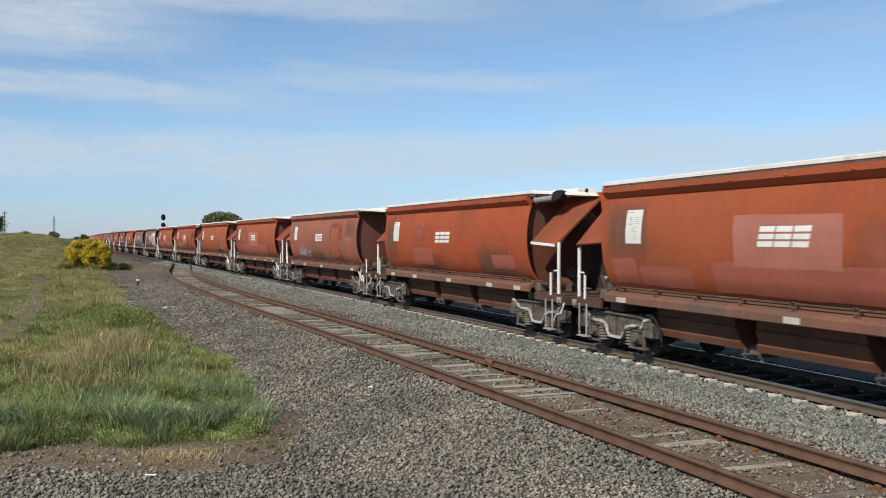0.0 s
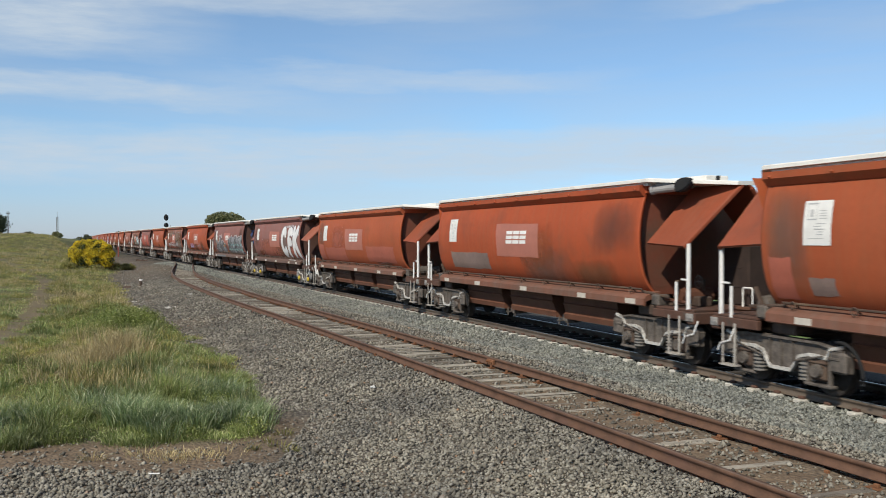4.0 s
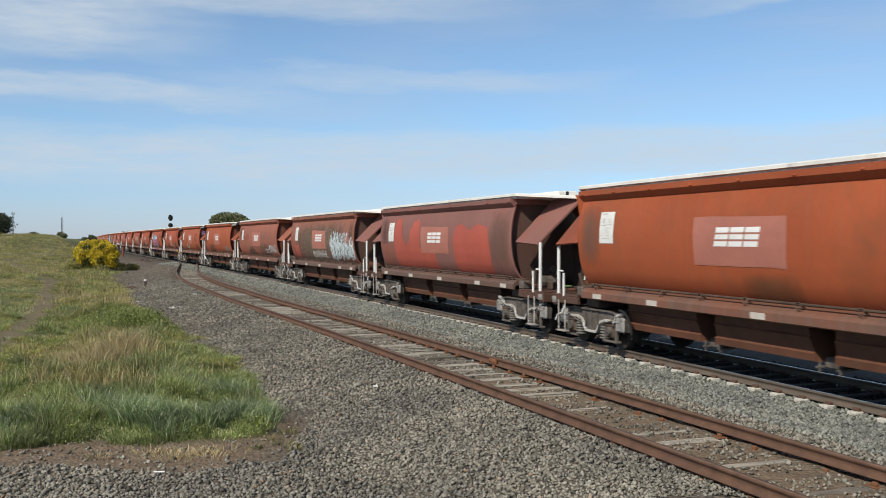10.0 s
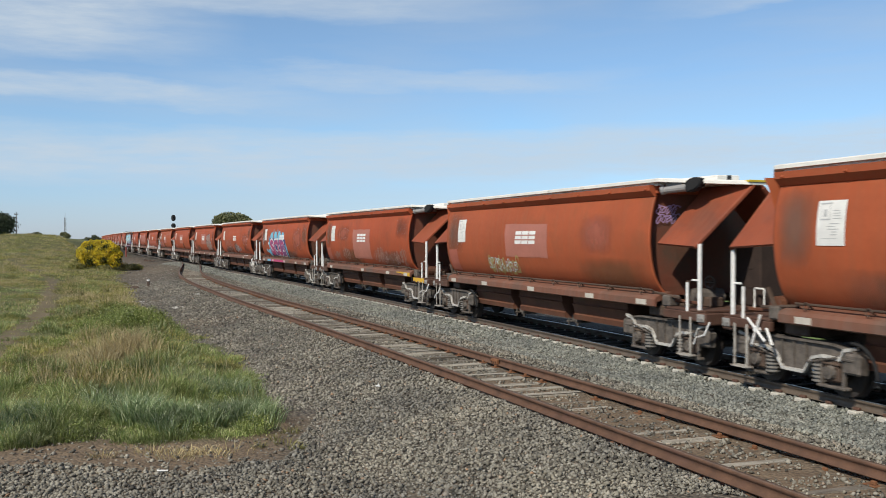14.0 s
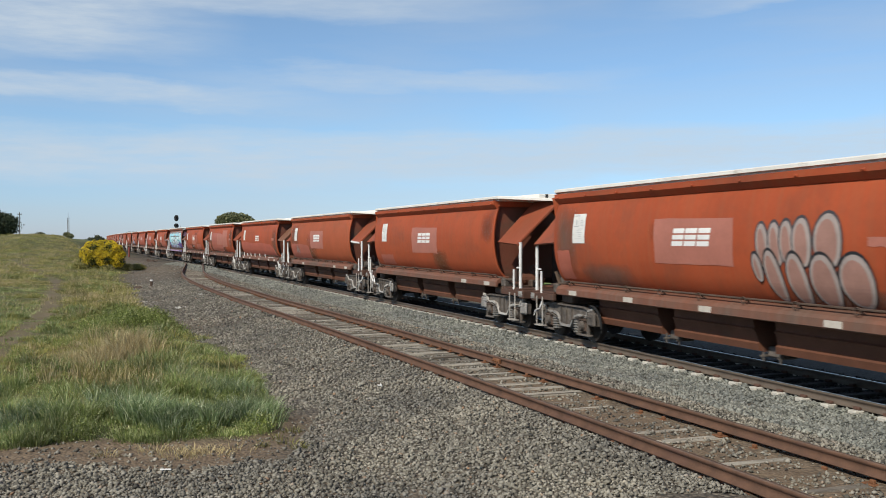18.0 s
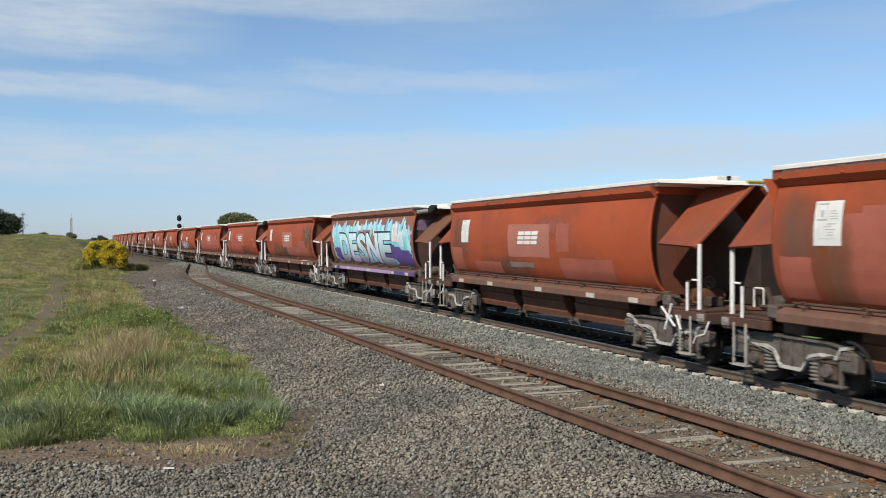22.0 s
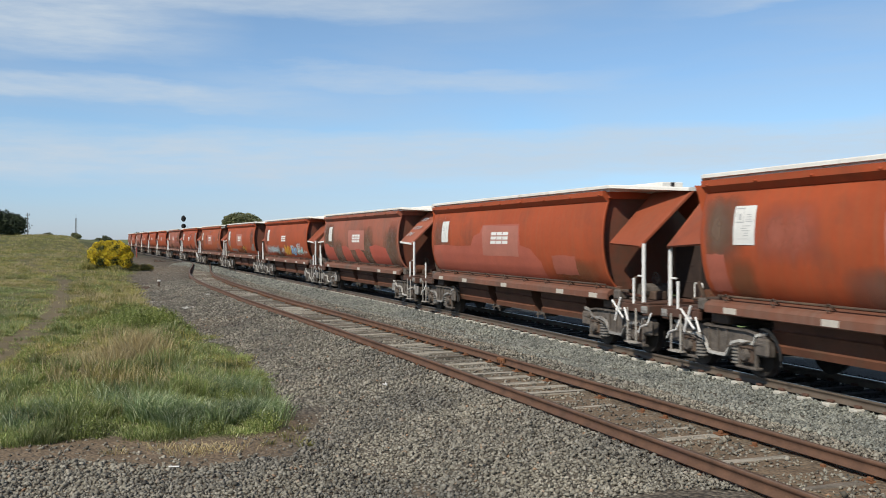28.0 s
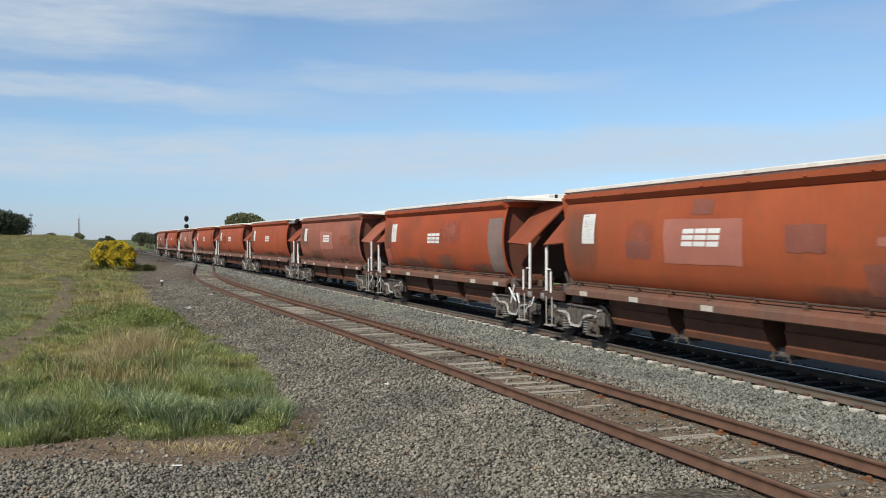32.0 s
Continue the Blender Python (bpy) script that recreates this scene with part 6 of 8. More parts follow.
blob(W[35], "sprayed_shade", S_PERI, "smeared periwinkle spray", [(-4.0, -3.3, 1.62, 2.05), (-2.75, -2.15, 1.62, 2.05)], 77, 0.0078, 9, 0.3)
fields(W[42], M_RUSTPATCH, "orange repainted panel", 3, (2.1, 3.3, 1.75, 3.1))
scribble(W[10], -5.7, -1.7, 1.7, 2.25, S_ASH, "pale grey scribbles", 10, 0.045, 0.24)
scribble(W[10], -5.5, -1.9, 1.75, 2.15, S_ICE, "pale grey scribbles", 50, 0.03, 0.2, 0.0105)
scribble(W[10], -0.9, 0.0, 1.75, 2.15, S_WHITE, "small white scribble", 11, 0.028, 0.3)
scribble(W[10], -0.1, 1.5, 1.68, 2.22, S_AMBER, "thick amber sprayed shapes", 211, 0.17, 0.5)
scribble(W[10], -0.1, 1.5, 1.7, 2.25, S_ORANGE, "thin orange strokes over the amber", 212, 0.035, 0.45, 0.0105)
scribble(W[10], 1.8, 2.9, 1.72, 2.25, S_SKY, "thick blue sprayed shapes", 214, 0.13, 0.5)
scribble(W[10], 1.8, 2.9, 1.75, 2.28, S_WHITE, "white strokes over the blue", 215, 0.03, 0.4, 0.0105)
scribble(W[10], 3.4, 4.8, 1.7, 2.5, S_ICE, "pale spiky scribble", 216, 0.05, 0.4, 0.0105)
scribble(W[10], 3.3, 4.7, 1.7, 2.2, S_AQUA, "aqua scribble", 12, 0.055, 0.35)
scribble(W[10], 5.0, 5.8, 1.75, 2.05, S_WHITE, "small pale scribble", 13, 0.025, 0.3)
blob(W[9], "sprayed_shade", M_GREYPATCH, "grey spray round the placard", [(-5.75, -4.3, 1.95, 3.45)], 220, 0.004, 8, 0.12)
fields(W[9], M_GREYPATCH, "grey repainted spots", 5, (-4.3, -1.6, 1.62, 1.85), (4.6, 6.0, 1.75, 2.05), (5.2, 6.0, 2.0, 2.3))
scribble(W[9], 1.0, 2.6, 1.75, 2.15, S_AMBER, "yellow scribble", 15, 0.03, 0.45)
scribble(W[9], -5.3, -4.6, 1.75, 2.05, S_AMBER, "yellow scribble", 16, 0.03, 0.3)
blob(W[14], "sprayed_letter_shape", S_SKY, "blue sprayed shapes", [(-4.2, -3.2, 1.5, 2.3), (-3.2, -2.0, 1.5, 2.4), (-1.9, -0.8, 1.5, 2.3)], 230, 0.006, 8, 0.25)
scribble(W[14], -4.4, 0.6, 1.5, 2.5, S_WHITE, "white strokes over the blue", 17, 0.05, 0.5, 0.01)
scribble(W[35], -3.9, -2.6, 1.75, 2.2, S_LILAC, "lilac-blue scribble", 19, 0.05, 0.4)
scribble(W[35], -2.5, -2.0, 1.75, 2.1, S_LILAC, "lilac-blue scribble", 20, 0.05, 0.3)
scribble(W[35], 0.6, 2.0, 1.72, 2.2, S_ASH, "thin white scribble", 22, 0.03, 0.34)
scribble(W[25], -0.4, 1.2, 1.75, 2.3, S_ASH, "thin grey scribble", 21, 0.022, 0.4)
# repainted fields on the sides
M_ROSY = material("rosy_red_touch_up_paint", (0.415, 0.104, 0.063), 0.6, vary=0.14, scale=0.8, fine=12, bump=0.02)
fields(W[44], M_ROSE, "rosy repainted fields", 7, (-5.9, -4.9, 1.65, 2.2), (-4.8, -2.9, 1.62, 2.05), (-2.2, 2.6, 1.6, 2.2), (3.4, 5.6, 1.6, 2.3))
fields(W[43], M_ROSE, "rosy repainted fields", 17, (-3.2, -1.2, 1.7, 2.3), (3.7, 5.2, 1.75, 2.15))
fields(W[41], M_ROSE, "rosy repainted fields", 27, (-3.8, 3.8, 1.55, 2.25), (-1.8, 1.2, 2.1, 3.0))
fields(W[40], M_GREYPATCH, "grey repainted spots", 37, (3.3, 4.8, 1.8, 2.3), (-5.2, -4.6, 1.7, 2.0))
fields(W[39], M_GREYPATCH, "grey repainted spots", 47, (-5.2, -2.2, 1.7, 2.2))
fields(W[38], M_ROSE, "rosy repainted fields", 57, (-5.0, -1.6, 1.6, 2.2), (1.6, 5.2, 1.65, 2.3))
M_SCARLET = material("bright_red_touch_up_paint", (0.427, 0.088, 0.055), 0.6, vary=0.12, scale=0.8, fine=12, bump=0.02)
poly(W[32], "paint_patch", M_SCARLET, "bright red repainted field with a stepped ragged top", 0.0062,
     [(-4.55, 1.50), (-4.56, 2.95), (-4.40, 3.40), (-3.75, 3.42), (-3.60, 2.95), (-3.45, 2.62), (-3.15, 2.36), (-2.92, 2.52), (-2.72, 2.60), (-2.70, 3.0), (-2.45, 3.08), (-2.36, 3.30), (-2.12, 3.25), (-1.98, 3.38),
      (-1.66, 3.24), (-1.62, 2.3), (-0.15, 2.2), (-0.10, 1.50)],
     [(1.62, 1.50), (1.66, 2.70), (1.85, 3.05), (2.4, 3.12), (3.0, 2.9), (3.6, 3.1), (4.4, 3.0), (4.6, 2.3), (4.5, 1.52)])
fields(W[32], M_DARKPATCH, "dull red repainted patch", 67, (-6.15, -4.8, 1.55, 2.42))
fields(W[31], M_SCARLET, "bright red repainted square", 73, (-5.6, -4.5, 1.62, 2.3))
fields(W[29], M_GREYPATCH, "faded grey fields", 77, (3.4, 5.4, 1.6, 2.0))
fields(W[23], M_ROSE, "rosy repainted fields", 87, (-5.6, -4.0, 1.6, 2.0))
fields(W[20], M_ROSE, "broad rosy repainted field", 97, (-4.9, 1.4, 1.6, 3.05), (-4.2, 0.6, 1.7, 3.15))
fields(W[20], M_PINK, "pale pink panel", 107, (1.3, 3.6, 1.95, 3.35))
fields(W[19], M_GREYPATCH, "dull grey touch-up below the mark", 117, (-1.5, 0.1, 1.82, 1.98))
fields(W[19], M_ROSE, "rosy repainted fields", 127, (1.6, 2.3, 2.3, 3.05), (1.7, 4.4, 1.6, 2.15), (-4.3, -2.2, 1.6, 1.95))
fields(W[17], M_ROSE, "rosy repainted fields", 137, (-0.4, 4.9, 1.65, 2.15), (2.6, 4.4, 2.1, 2.5))
poly(W[15], "paint_patch", M_ROSY, "rosy red repainted field with a stepped top", 0.0062,
     [(-5.6, 1.5), (-5.6, 2.6), (-4.6, 2.75), (-3.9, 2.5), (-2.6, 2.6), (-2.2, 2.95), (-1.0, 2.9), (-0.9, 2.55), (1.4, 2.5), (1.5, 2.9), (2.2, 2.92), (2.3, 2.7), (3.1, 2.72), (3.2, 2.95), (4.1, 2.92), (4.2, 2.6), (5.2, 2.6), (5.4, 1.9), (4.0, 1.75), (3.8, 1.5)])
poly(W[16], "paint_patch", M_SCARLET, "red repainted field with a stepped top", 0.0062,
     [(-4.4, 1.5), (-4.35, 2.9), (-4.1, 3.28), (-3.35, 3.32), (-3.25, 2.78), (-2.8, 2.58), (-1.7, 2.52), (-0.5, 2.36), (0.1, 2.1), (0.5, 1.6), (-0.6, 1.5)])
poly(W[16], "paint_patch", M_PINK, "pale pink repainted panel with a cut corner", 0.0072,
     [(-1.95, 2.66), (-1.95, 3.06), (1.2, 3.06), (1.25, 2.14), (0.35, 2.14), (0.15, 2.40), (-0.6, 2.54), (-1.2, 2.62)])
fields(W[16], M_ROSE, "rosy repainted square", 145, (-6.15, -5.5, 1.6, 2.3), (4.9, 5.8, 2.05, 2.3))
poly(W[12], "paint_patch", M_ROSY, "broad rosy repainted field with a wavy top", 0.0062,
     [(-6.1, 1.5), (-6.1, 2.42), (-5.0, 2.45), (-3.8, 2.40), (-2.5, 2.43), (-2.2, 2.74), (-1.7, 2.84), (-1.5, 3.09), (1.25, 3.09), (1.35, 2.46), (2.0, 2.36), (2.6, 2.0), (2.7, 1.5)])
fields(W[12], M_ROSE, "rosy repainted field", 157, (3.3, 4.6, 1.7, 2.2))
poly(W[21], "paint_patch", M_ROSY, "rosy repainted lower half of the side", 0.0062,
     [(-6.1, 1.5), (-6.0, 2.40), (-4.4, 2.43), (-3.0, 2.37), (-1.5, 2.32), (0.4, 2.38), (2.0, 2.34), (4.0, 2.28), (5.0, 2.02), (5.5, 1.5)])
poly(W[22], "paint_patch", M_ROSE, "dull pink repainted foot of the side", 0.0060, [(-6.1, 1.5), (-6.1, 2.34), (-4.0, 2.36), (-2.0, 2.26), (-1.8, 1.9), (-1.9, 1.5)])
for _x in (-5.2, -3.9, -2.6, -1.1, 0.6, 2.4):
    part("hook", shared("hook", make_hook, M_POST), None, W[21], "small white hook over the pipe", at=pose(_x, 0, 0))
SOFT_GREY = soft_paint("grey_brown_road_film", (0.189, 0.122, 0.083), 0.68)
SOFT_OLIVE = soft_paint("olive_dust_film", (0.18, 0.092, 0.042), 0.5)
SOFT_DARK = soft_paint("dark_soot_film", (0.111, 0.058, 0.042), 0.5)
SOFT_FILM = soft_paint("thin_grey_film", (0.183, 0.107, 0.076), 0.6)
SOFT_ASH = soft_paint("pale_ash_spray_mist", (0.40, 0.27, 0.24), 0.6)
SOFT_ROSE = soft_paint("rosy_faded_film", (0.403, 0.122, 0.076), 0.75)
SOFT_ORANGE = soft_paint("orange_worn_film", (0.33, 0.085, 0.03), 0.75)
poly(W[11], "paint_patch", M_SCARLET, "bright red repainted patches along the foot", 0.0068,
     [(-6.1, 1.5), (-6.15, 2.35), (-5.6, 2.42), (-5.1, 2.25), (-4.4, 2.22), (-4.2, 1.75), (-4.25, 1.5)], [(-2.6, 1.5), (-2.75, 2.3), (-2.0, 2.32), (-1.3, 2.18), (-1.0, 1.7), (-1.1, 1.5)],
     [(-0.1, 1.55), (-0.4, 2.15), (0.3, 2.2), (0.9, 2.0), (1.3, 1.5), (0.4, 1.48)], [(2.3, 1.5), (2.0, 2.3), (2.9, 2.4), (4.4, 2.25), (4.7, 1.8), (4.6, 1.5)])
soft(W[11], "stain", SOFT_GREY, "grey-brown road film", 0.0045, (-6.25, -4.0, 1.47, 3.5), (-4.6, -2.2, 1.47, 2.7), (-2.0, 1.4, 1.47, 2.5), (0.6, 2.8, 1.47, 3.3), (4.0, 6.2, 1.47, 3.2))
# weather on every wagon
for k, w in sorted(W.items()):
    r = random.Random(900 + k)
    light = SPEC[k][0] in ("bright", "oxide", "dusty")
    if r.random() < 0.75:
        soft(w, "stain", SOFT_FILM if light else SOFT_DARK, "grey weathered rear corner", 0.0030, (-6.26, -5.0 + r.uniform(-0.3, 0.8), r.uniform(1.6, 2.2), 3.55))
    if r.random() < (0.25 if SPEC[k][0] == "bright" else 0.55):
        soft(w, "stain", SOFT_DARK if r.random() < 0.4 else SOFT_FILM, "dark weathered front corner", 0.0034, (4.6 + r.uniform(-0.8, 0.8), 6.26, r.uniform(1.5, 2.6), 3.55))
    for i in range(1 if SPEC[k][0] == "bright" else r.choice((1, 2, 2, 3))):
        x = r.uniform(-5.5, 3.0)
        soft(w, "stain", r.choice((SOFT_OLIVE, SOFT_FILM, SOFT_FILM)), "dusty film along the foot of the side", 0.0038 + i * 0.0003, (x, min(6.2, x + r.uniform(1.5, 4.5)), 1.47, r.uniform(1.8, 2.5)))
    if r.random() < 0.6 and light:
        x = r.uniform(-5.0, 3.0)
        soft(w, "stain", SOFT_ORANGE if r.random() < 0.5 else SOFT_ROSE, "faded brighter paint", 0.0050, (x, x + r.uniform(1.2, 3.0), r.uniform(1.7, 2.6), r.uniform(2.9, 3.5)))
    if k in (7, 10, 12, 16, 19, 20, 22, 24, 27, 28, 30, 31, 34, 35, 38, 40, 42):
        poly(w, "paint_patch", M_ROSE if light else M_DARKPATCH, "faded square repainted at the rear", 0.0092, rough_rect(-6.15, -5.45 + r.uniform(-0.15, 0.3), 1.6, 2.3 + r.uniform(-0.1, 0.1), 700 + k, 0.018, 6))
soft(W[20], "stain", SOFT_OLIVE, "olive stain", 0.0085, (-5.4, -4.3, 1.5, 3.1))
soft(W[22], "stain", SOFT_ASH, "ochre-grey stain", 0.0066, (-5.2, -4.0, 1.7, 2.3))
soft(W[37], "stain", SOFT_ROSE, "redder worn middle of the side", 0.0052, (-5.2, 2.2, 1.47, 2.7), (3.0, 6.2, 1.47, 2.3))
soft(W[34], "stain", SOFT_ROSE, "redder worn foot of the side", 0.0052, (-5.8, 2.5, 1.47, 2.9))
soft(W[31], "stain", SOFT_FILM2, "olive-brown film over the side", 0.0052, (-6.2, 6.2, 1.5, 3.55), (-5.0, 5.0, 1.7, 3.3))
soft(W[17], "stain", SOFT_GREY, "grey weathered front corner", 0.0056, (3.6, 6.26, 2.1, 3.55))
soft(W[30], "stain", SOFT_DARK, "dark rear top corner", 0.0056, (-6.26, -4.2, 2.5, 3.55))
soft(W[13], "stain", SOFT_GREY, "grey weathered rear corner", 0.0054, (-6.26, -5.2, 2.2, 3.5))
fields(W[13], M_ROSE, "rosy repainted square", 333, (-6.15, -5.55, 1.6, 2.35))
soft(W[13], "stain", SOFT_OLIVE, "olive stain", 0.0058, (-5.6, -4.6, 1.5, 2.4))
fields(W[8], M_DARKPATCH, "dull maroon repainted squares", 177, (-3.1, -2.1, 2.2, 2.6), (2.4, 3.4, 2.4, 2.9), (4.2, 5.6, 1.75, 2.25), (-0.5, 0.2, 3.15, 3.45))
fields(W[7], M_GREYPATCH, "dull repainted field", 187, (4.9, 6.0, 1.6, 3.3))
fields(W[6], M_DARKPATCH, "dull repainted field", 197, (2.0, 5.8, 1.7, 2.3))
# numbers painted over
for k in (42, 40, 31, 25, 24, 20, 16, 8, 21):
    fields(W[k], M_PINK, "small repainted strip over the number", 300 + k, (4.5, 5.3, 2.52, 2.68))

# ---- plants, stones and the distance ----


def island_material(name, stops, rough=0.8, translucent=0.0, patch=0.5, lo=0.72, hi=1.12):
    """Colours picked per small piece."""
    m = bpy.data.materials.new(name)
    m.use_nodes = True
    n, k = m.node_tree.nodes, m.node_tree.links
    bsdf = n["Principled BSDF"]
    bsdf.inputs["Roughness"].default_value = rough
    geo = n.new("ShaderNodeNewGeometry")
    r = n.new("ShaderNodeValToRGB")
    while len(r.color_ramp.elements) < len(stops):
        r.color_ramp.elements.new(0.5)
    for e, (p, c) in zip(r.color_ramp.elements, stops):
        e.position, e.color = p, (*c, 1)
    k.new(geo.outputs["Random Per Island"], r.inputs["Fac"])
    tc = n.new("ShaderNodeTexCoord")
    ns = n.new("ShaderNodeTexNoise")
    ns.inputs["Scale"].default_value, ns.inputs["Detail"].default_value = patch, 4.0
    k.new(tc.outputs["Object"], ns.inputs["Vector"])
    rr = n.new("ShaderNodeValToRGB")
    rr.color_ramp.elements[0].position, rr.color_ramp.elements[0].color = 0.34, (lo, lo, lo, 1)
    rr.color_ramp.elements[1].position, rr.color_ramp.elements[1].color = 0.66, (hi, hi * 0.98, hi * 0.92, 1)
    k.new(ns.outputs["Fac"], rr.inputs["Fac"])
    mx = n.new("ShaderNodeMixRGB")
    mx.blend_type = "MULTIPLY"
    mx.inputs["Fac"].default_value = 1.0
    k.new(r.outputs["Color"], mx.inputs["Color1"])
    k.new(rr.outputs["Color"], mx.inputs["Color2"])
    k.new(mx.outputs["Color"], bsdf.inputs["Base Color"])
    if translucent:
        tr = n.new("ShaderNodeBsdfTranslucent")
        k.new(mx.outputs["Color"], tr.inputs["Color"])
        ms = n.new("ShaderNodeMixShader")
        ms.inputs["Fac"].default_value = translucent
        out = n["Material Output"]
        k.new(bsdf.outputs["BSDF"], ms.inputs[1])
        k.new(tr.outputs["BSDF"], ms.inputs[2])
        k.new(ms.outputs["Shader"], out.inputs["Surface"])
    return m


# palest stop of the next two greens: glints painted on single blades
M_LUSH = island_material("lush_grass", [(0, (0.13, 0.18, 0.055)), (0.45, (0.25, 0.325, 0.105)), (0.8, (0.41, 0.46, 0.18)), (1, (0.74, 0.74, 0.46))], 0.5, 0.3, 0.8, 0.5, 1.22)
M_BLUEGRASS = island_material("blue_green_tussock", [(0, (0.10, 0.155, 0.065)), (0.45, (0.20, 0.285, 0.125)), (0.8, (0.34, 0.42, 0.22)), (1, (0.72, 0.76, 0.56))], 0.5, 0.3, 1.1, 0.6, 1.2)
M_MEADOW = island_material("meadow_grass", [(0, (0.17, 0.185, 0.05)), (0.4, (0.31, 0.31, 0.085)), (0.75, (0.46, 0.42, 0.14)), (1, (0.66, 0.58, 0.28))], 0.7, 0.3, 0.5, 0.42, 1.18)
M_STRAW = island_material("dry_grass", [(0, (0.33, 0.265, 0.13)), (0.5, (0.50, 0.41, 0.22)), (1, (0.64, 0.55, 0.34))], 0.8, 0.25, 0.9, 0.75, 1.12)
# the lowest stop is extra dark, so some stones pass for shaded pits
M_STONE = island_material("crushed_basalt", [(0, (0.055, 0.051, 0.043)), (0.25, (0.172, 0.160, 0.134)), (0.75, (0.265, 0.249, 0.210)), (0.985, (0.36, 0.34, 0.295)), (1, (0.34, 0.21, 0.13))], 0.9, 0.0, 0.55, 0.68, 1.1)
M_STONE_BLUE = island_material("blue_grey_ballast", [(0, (0.088, 0.092, 0.083)), (0.35, (0.180, 0.189, 0.170)), (0.7, (0.245, 0.255, 0.23)), (1, (0.32, 0.325, 0.295))], 0.9)

rs = np.random.RandomState(7)


def blades(x, y, h, w, lean, rng, way):
    """Five-cornered blades of grass, rooted at x, y."""
    n = len(x)
    z = ground_z(x, y) - 0.02
    a = rng.uniform(0, 2 * np.pi, n)
    b = way
    dx, dy = np.cos(a) * w / 2, np.sin(a) * w / 2
    lx, ly = np.cos(b) * lean * h, np.sin(b) * lean * h
    v = np.zeros((n, 5, 3))
    v[:, 0] = np.stack([x - dx, y - dy, z], 1)
    v[:, 1] = np.stack([x + dx, y + dy, z], 1)
    mx, my, mz = x + lx * 0.35, y + ly * 0.35, z + h * 0.6
    v[:, 2] = np.stack([mx - dx * 0.8, my - dy * 0.8, mz], 1)
    v[:, 3] = np.stack([mx + dx * 0.8, my + dy * 0.8, mz], 1)
    v[:, 4] = np.stack([x + lx, y + ly, z + h * (1 - 0.25 * lean)], 1)
    i = np.arange(n)[:, None] * 5
    f = np.stack([i + [0, 1, 2], i + [1, 3, 2], i + [2, 3, 4]], 1).reshape(-1, 3)
    return v.reshape(-1, 3), f


def scatter_grass(name, mat, zones, pick, lean, label, seed):
    """Tussocks: blades that fan out from many roots; zones of (y0, y1, tussocks, blades in each, height, blade width, spread)."""
    rng = np.random.RandomState(seed)
    V, F, base = [], [], 0
    for y0, y1, n, m, hh, ww, sp in zones:
        y = y0 + (y1 - y0) * rng.uniform(0, 1, n) ** 0.85
        ex, ey = np.array(EDGE).T
        right = np.where(y < 13.9, -2.5, np.interp(y, ey[5:], ex[5:])) + 0.25
        left = -0.54 * y - 1.5
        x = left + (right - left) * rng.uniform(0, 1, n)
        g = in_grass(x, y) + 0.35 * fbm(x, y, 1.9)
        keep = (g > 0.02) & pick(x, y, rng)
        r = np.abs(x - rut_x(y)) + 0.2 * fbm(x, y, 2.1)
        keep &= (r > 0.5) | (rng.uniform(0, 1, n) < 0.04) | (y < 17)
        x, y, g = x[keep], y[keep], g[keep]
        n = len(x)
        tall = np.clip(0.62 + 0.7 * fbm(x, y, 1.5, 3.0) + 0.55 * fbm(x, y, 3.6, 1.0), 0.15, 1.7) * (0.5 + 0.5 * smoothstep(0, 0.7, g)) * rng.lognormal(0, 0.28, n)
        tall *= 0.55 + 0.45 * np.where(y < 62, hollow_free(x, y), 1.0)
        a = rng.uniform(0, 2 * np.pi, (n, m))
        d = rng.uniform(0, 1, (n, m)) ** 0.6
        rad = sp * rng.uniform(0.6, 1.5, n)[:, None] * d
        bx, by = (x[:, None] + np.cos(a) * rad).ravel(), (y[:, None] + np.sin(a) * rad).ravel()
        h = (hh * tall[:, None] * (1 - 0.35 * d) * rng.uniform(0.6, 1.15, (n, m))).ravel()
        out = (lean * (0.25 + 0.9 * d) * rng.uniform(0.4, 1.3, (n, m))).ravel()
        v, f = blades(bx, by, h, ww * rng.uniform(0.6, 1.3, n * m), out, rng, a.ravel() + rng.normal(0, 0.5, n * m))
        V.append(v)
        F.append(f + base)
        base += len(v)
    me = arrays_mesh(name, np.concatenate(V), np.concatenate(F), mat)
    return tagged(new(name, me), label, "grass", kind="stuff")


def dry(x, y):
    """How far the grass is dried: green along the front and in the mown hollow, straw between."""
    hollow = smoothstep(0.2, 0.7, rut_x(y) - x) * smoothstep(19, 23, y) * (1 - smoothstep(48, 56, y))
    front = 1 - smoothstep(15.3, 17.0, y + 0.5 * fbm(x, y, 1.1))
    dark = 1.6 * np.exp(-((x + 10.2) ** 2 / 4.5 + (y - 30.0) ** 2 / 12.0))
    return 0.8 * fbm(x, y, 0.42, 1.0) + 0.65 * fbm(x, y, 1.6, 4.0) + 0.32 * smoothstep(16, 24, y) - 0.7 * front - 0.9 * hollow - 0.8 * dark - 0.85 * (1 - smoothstep(0.6, 3.0, in_grass(x, y))) * (1 - smoothstep(30, 42, y)) + 0.15


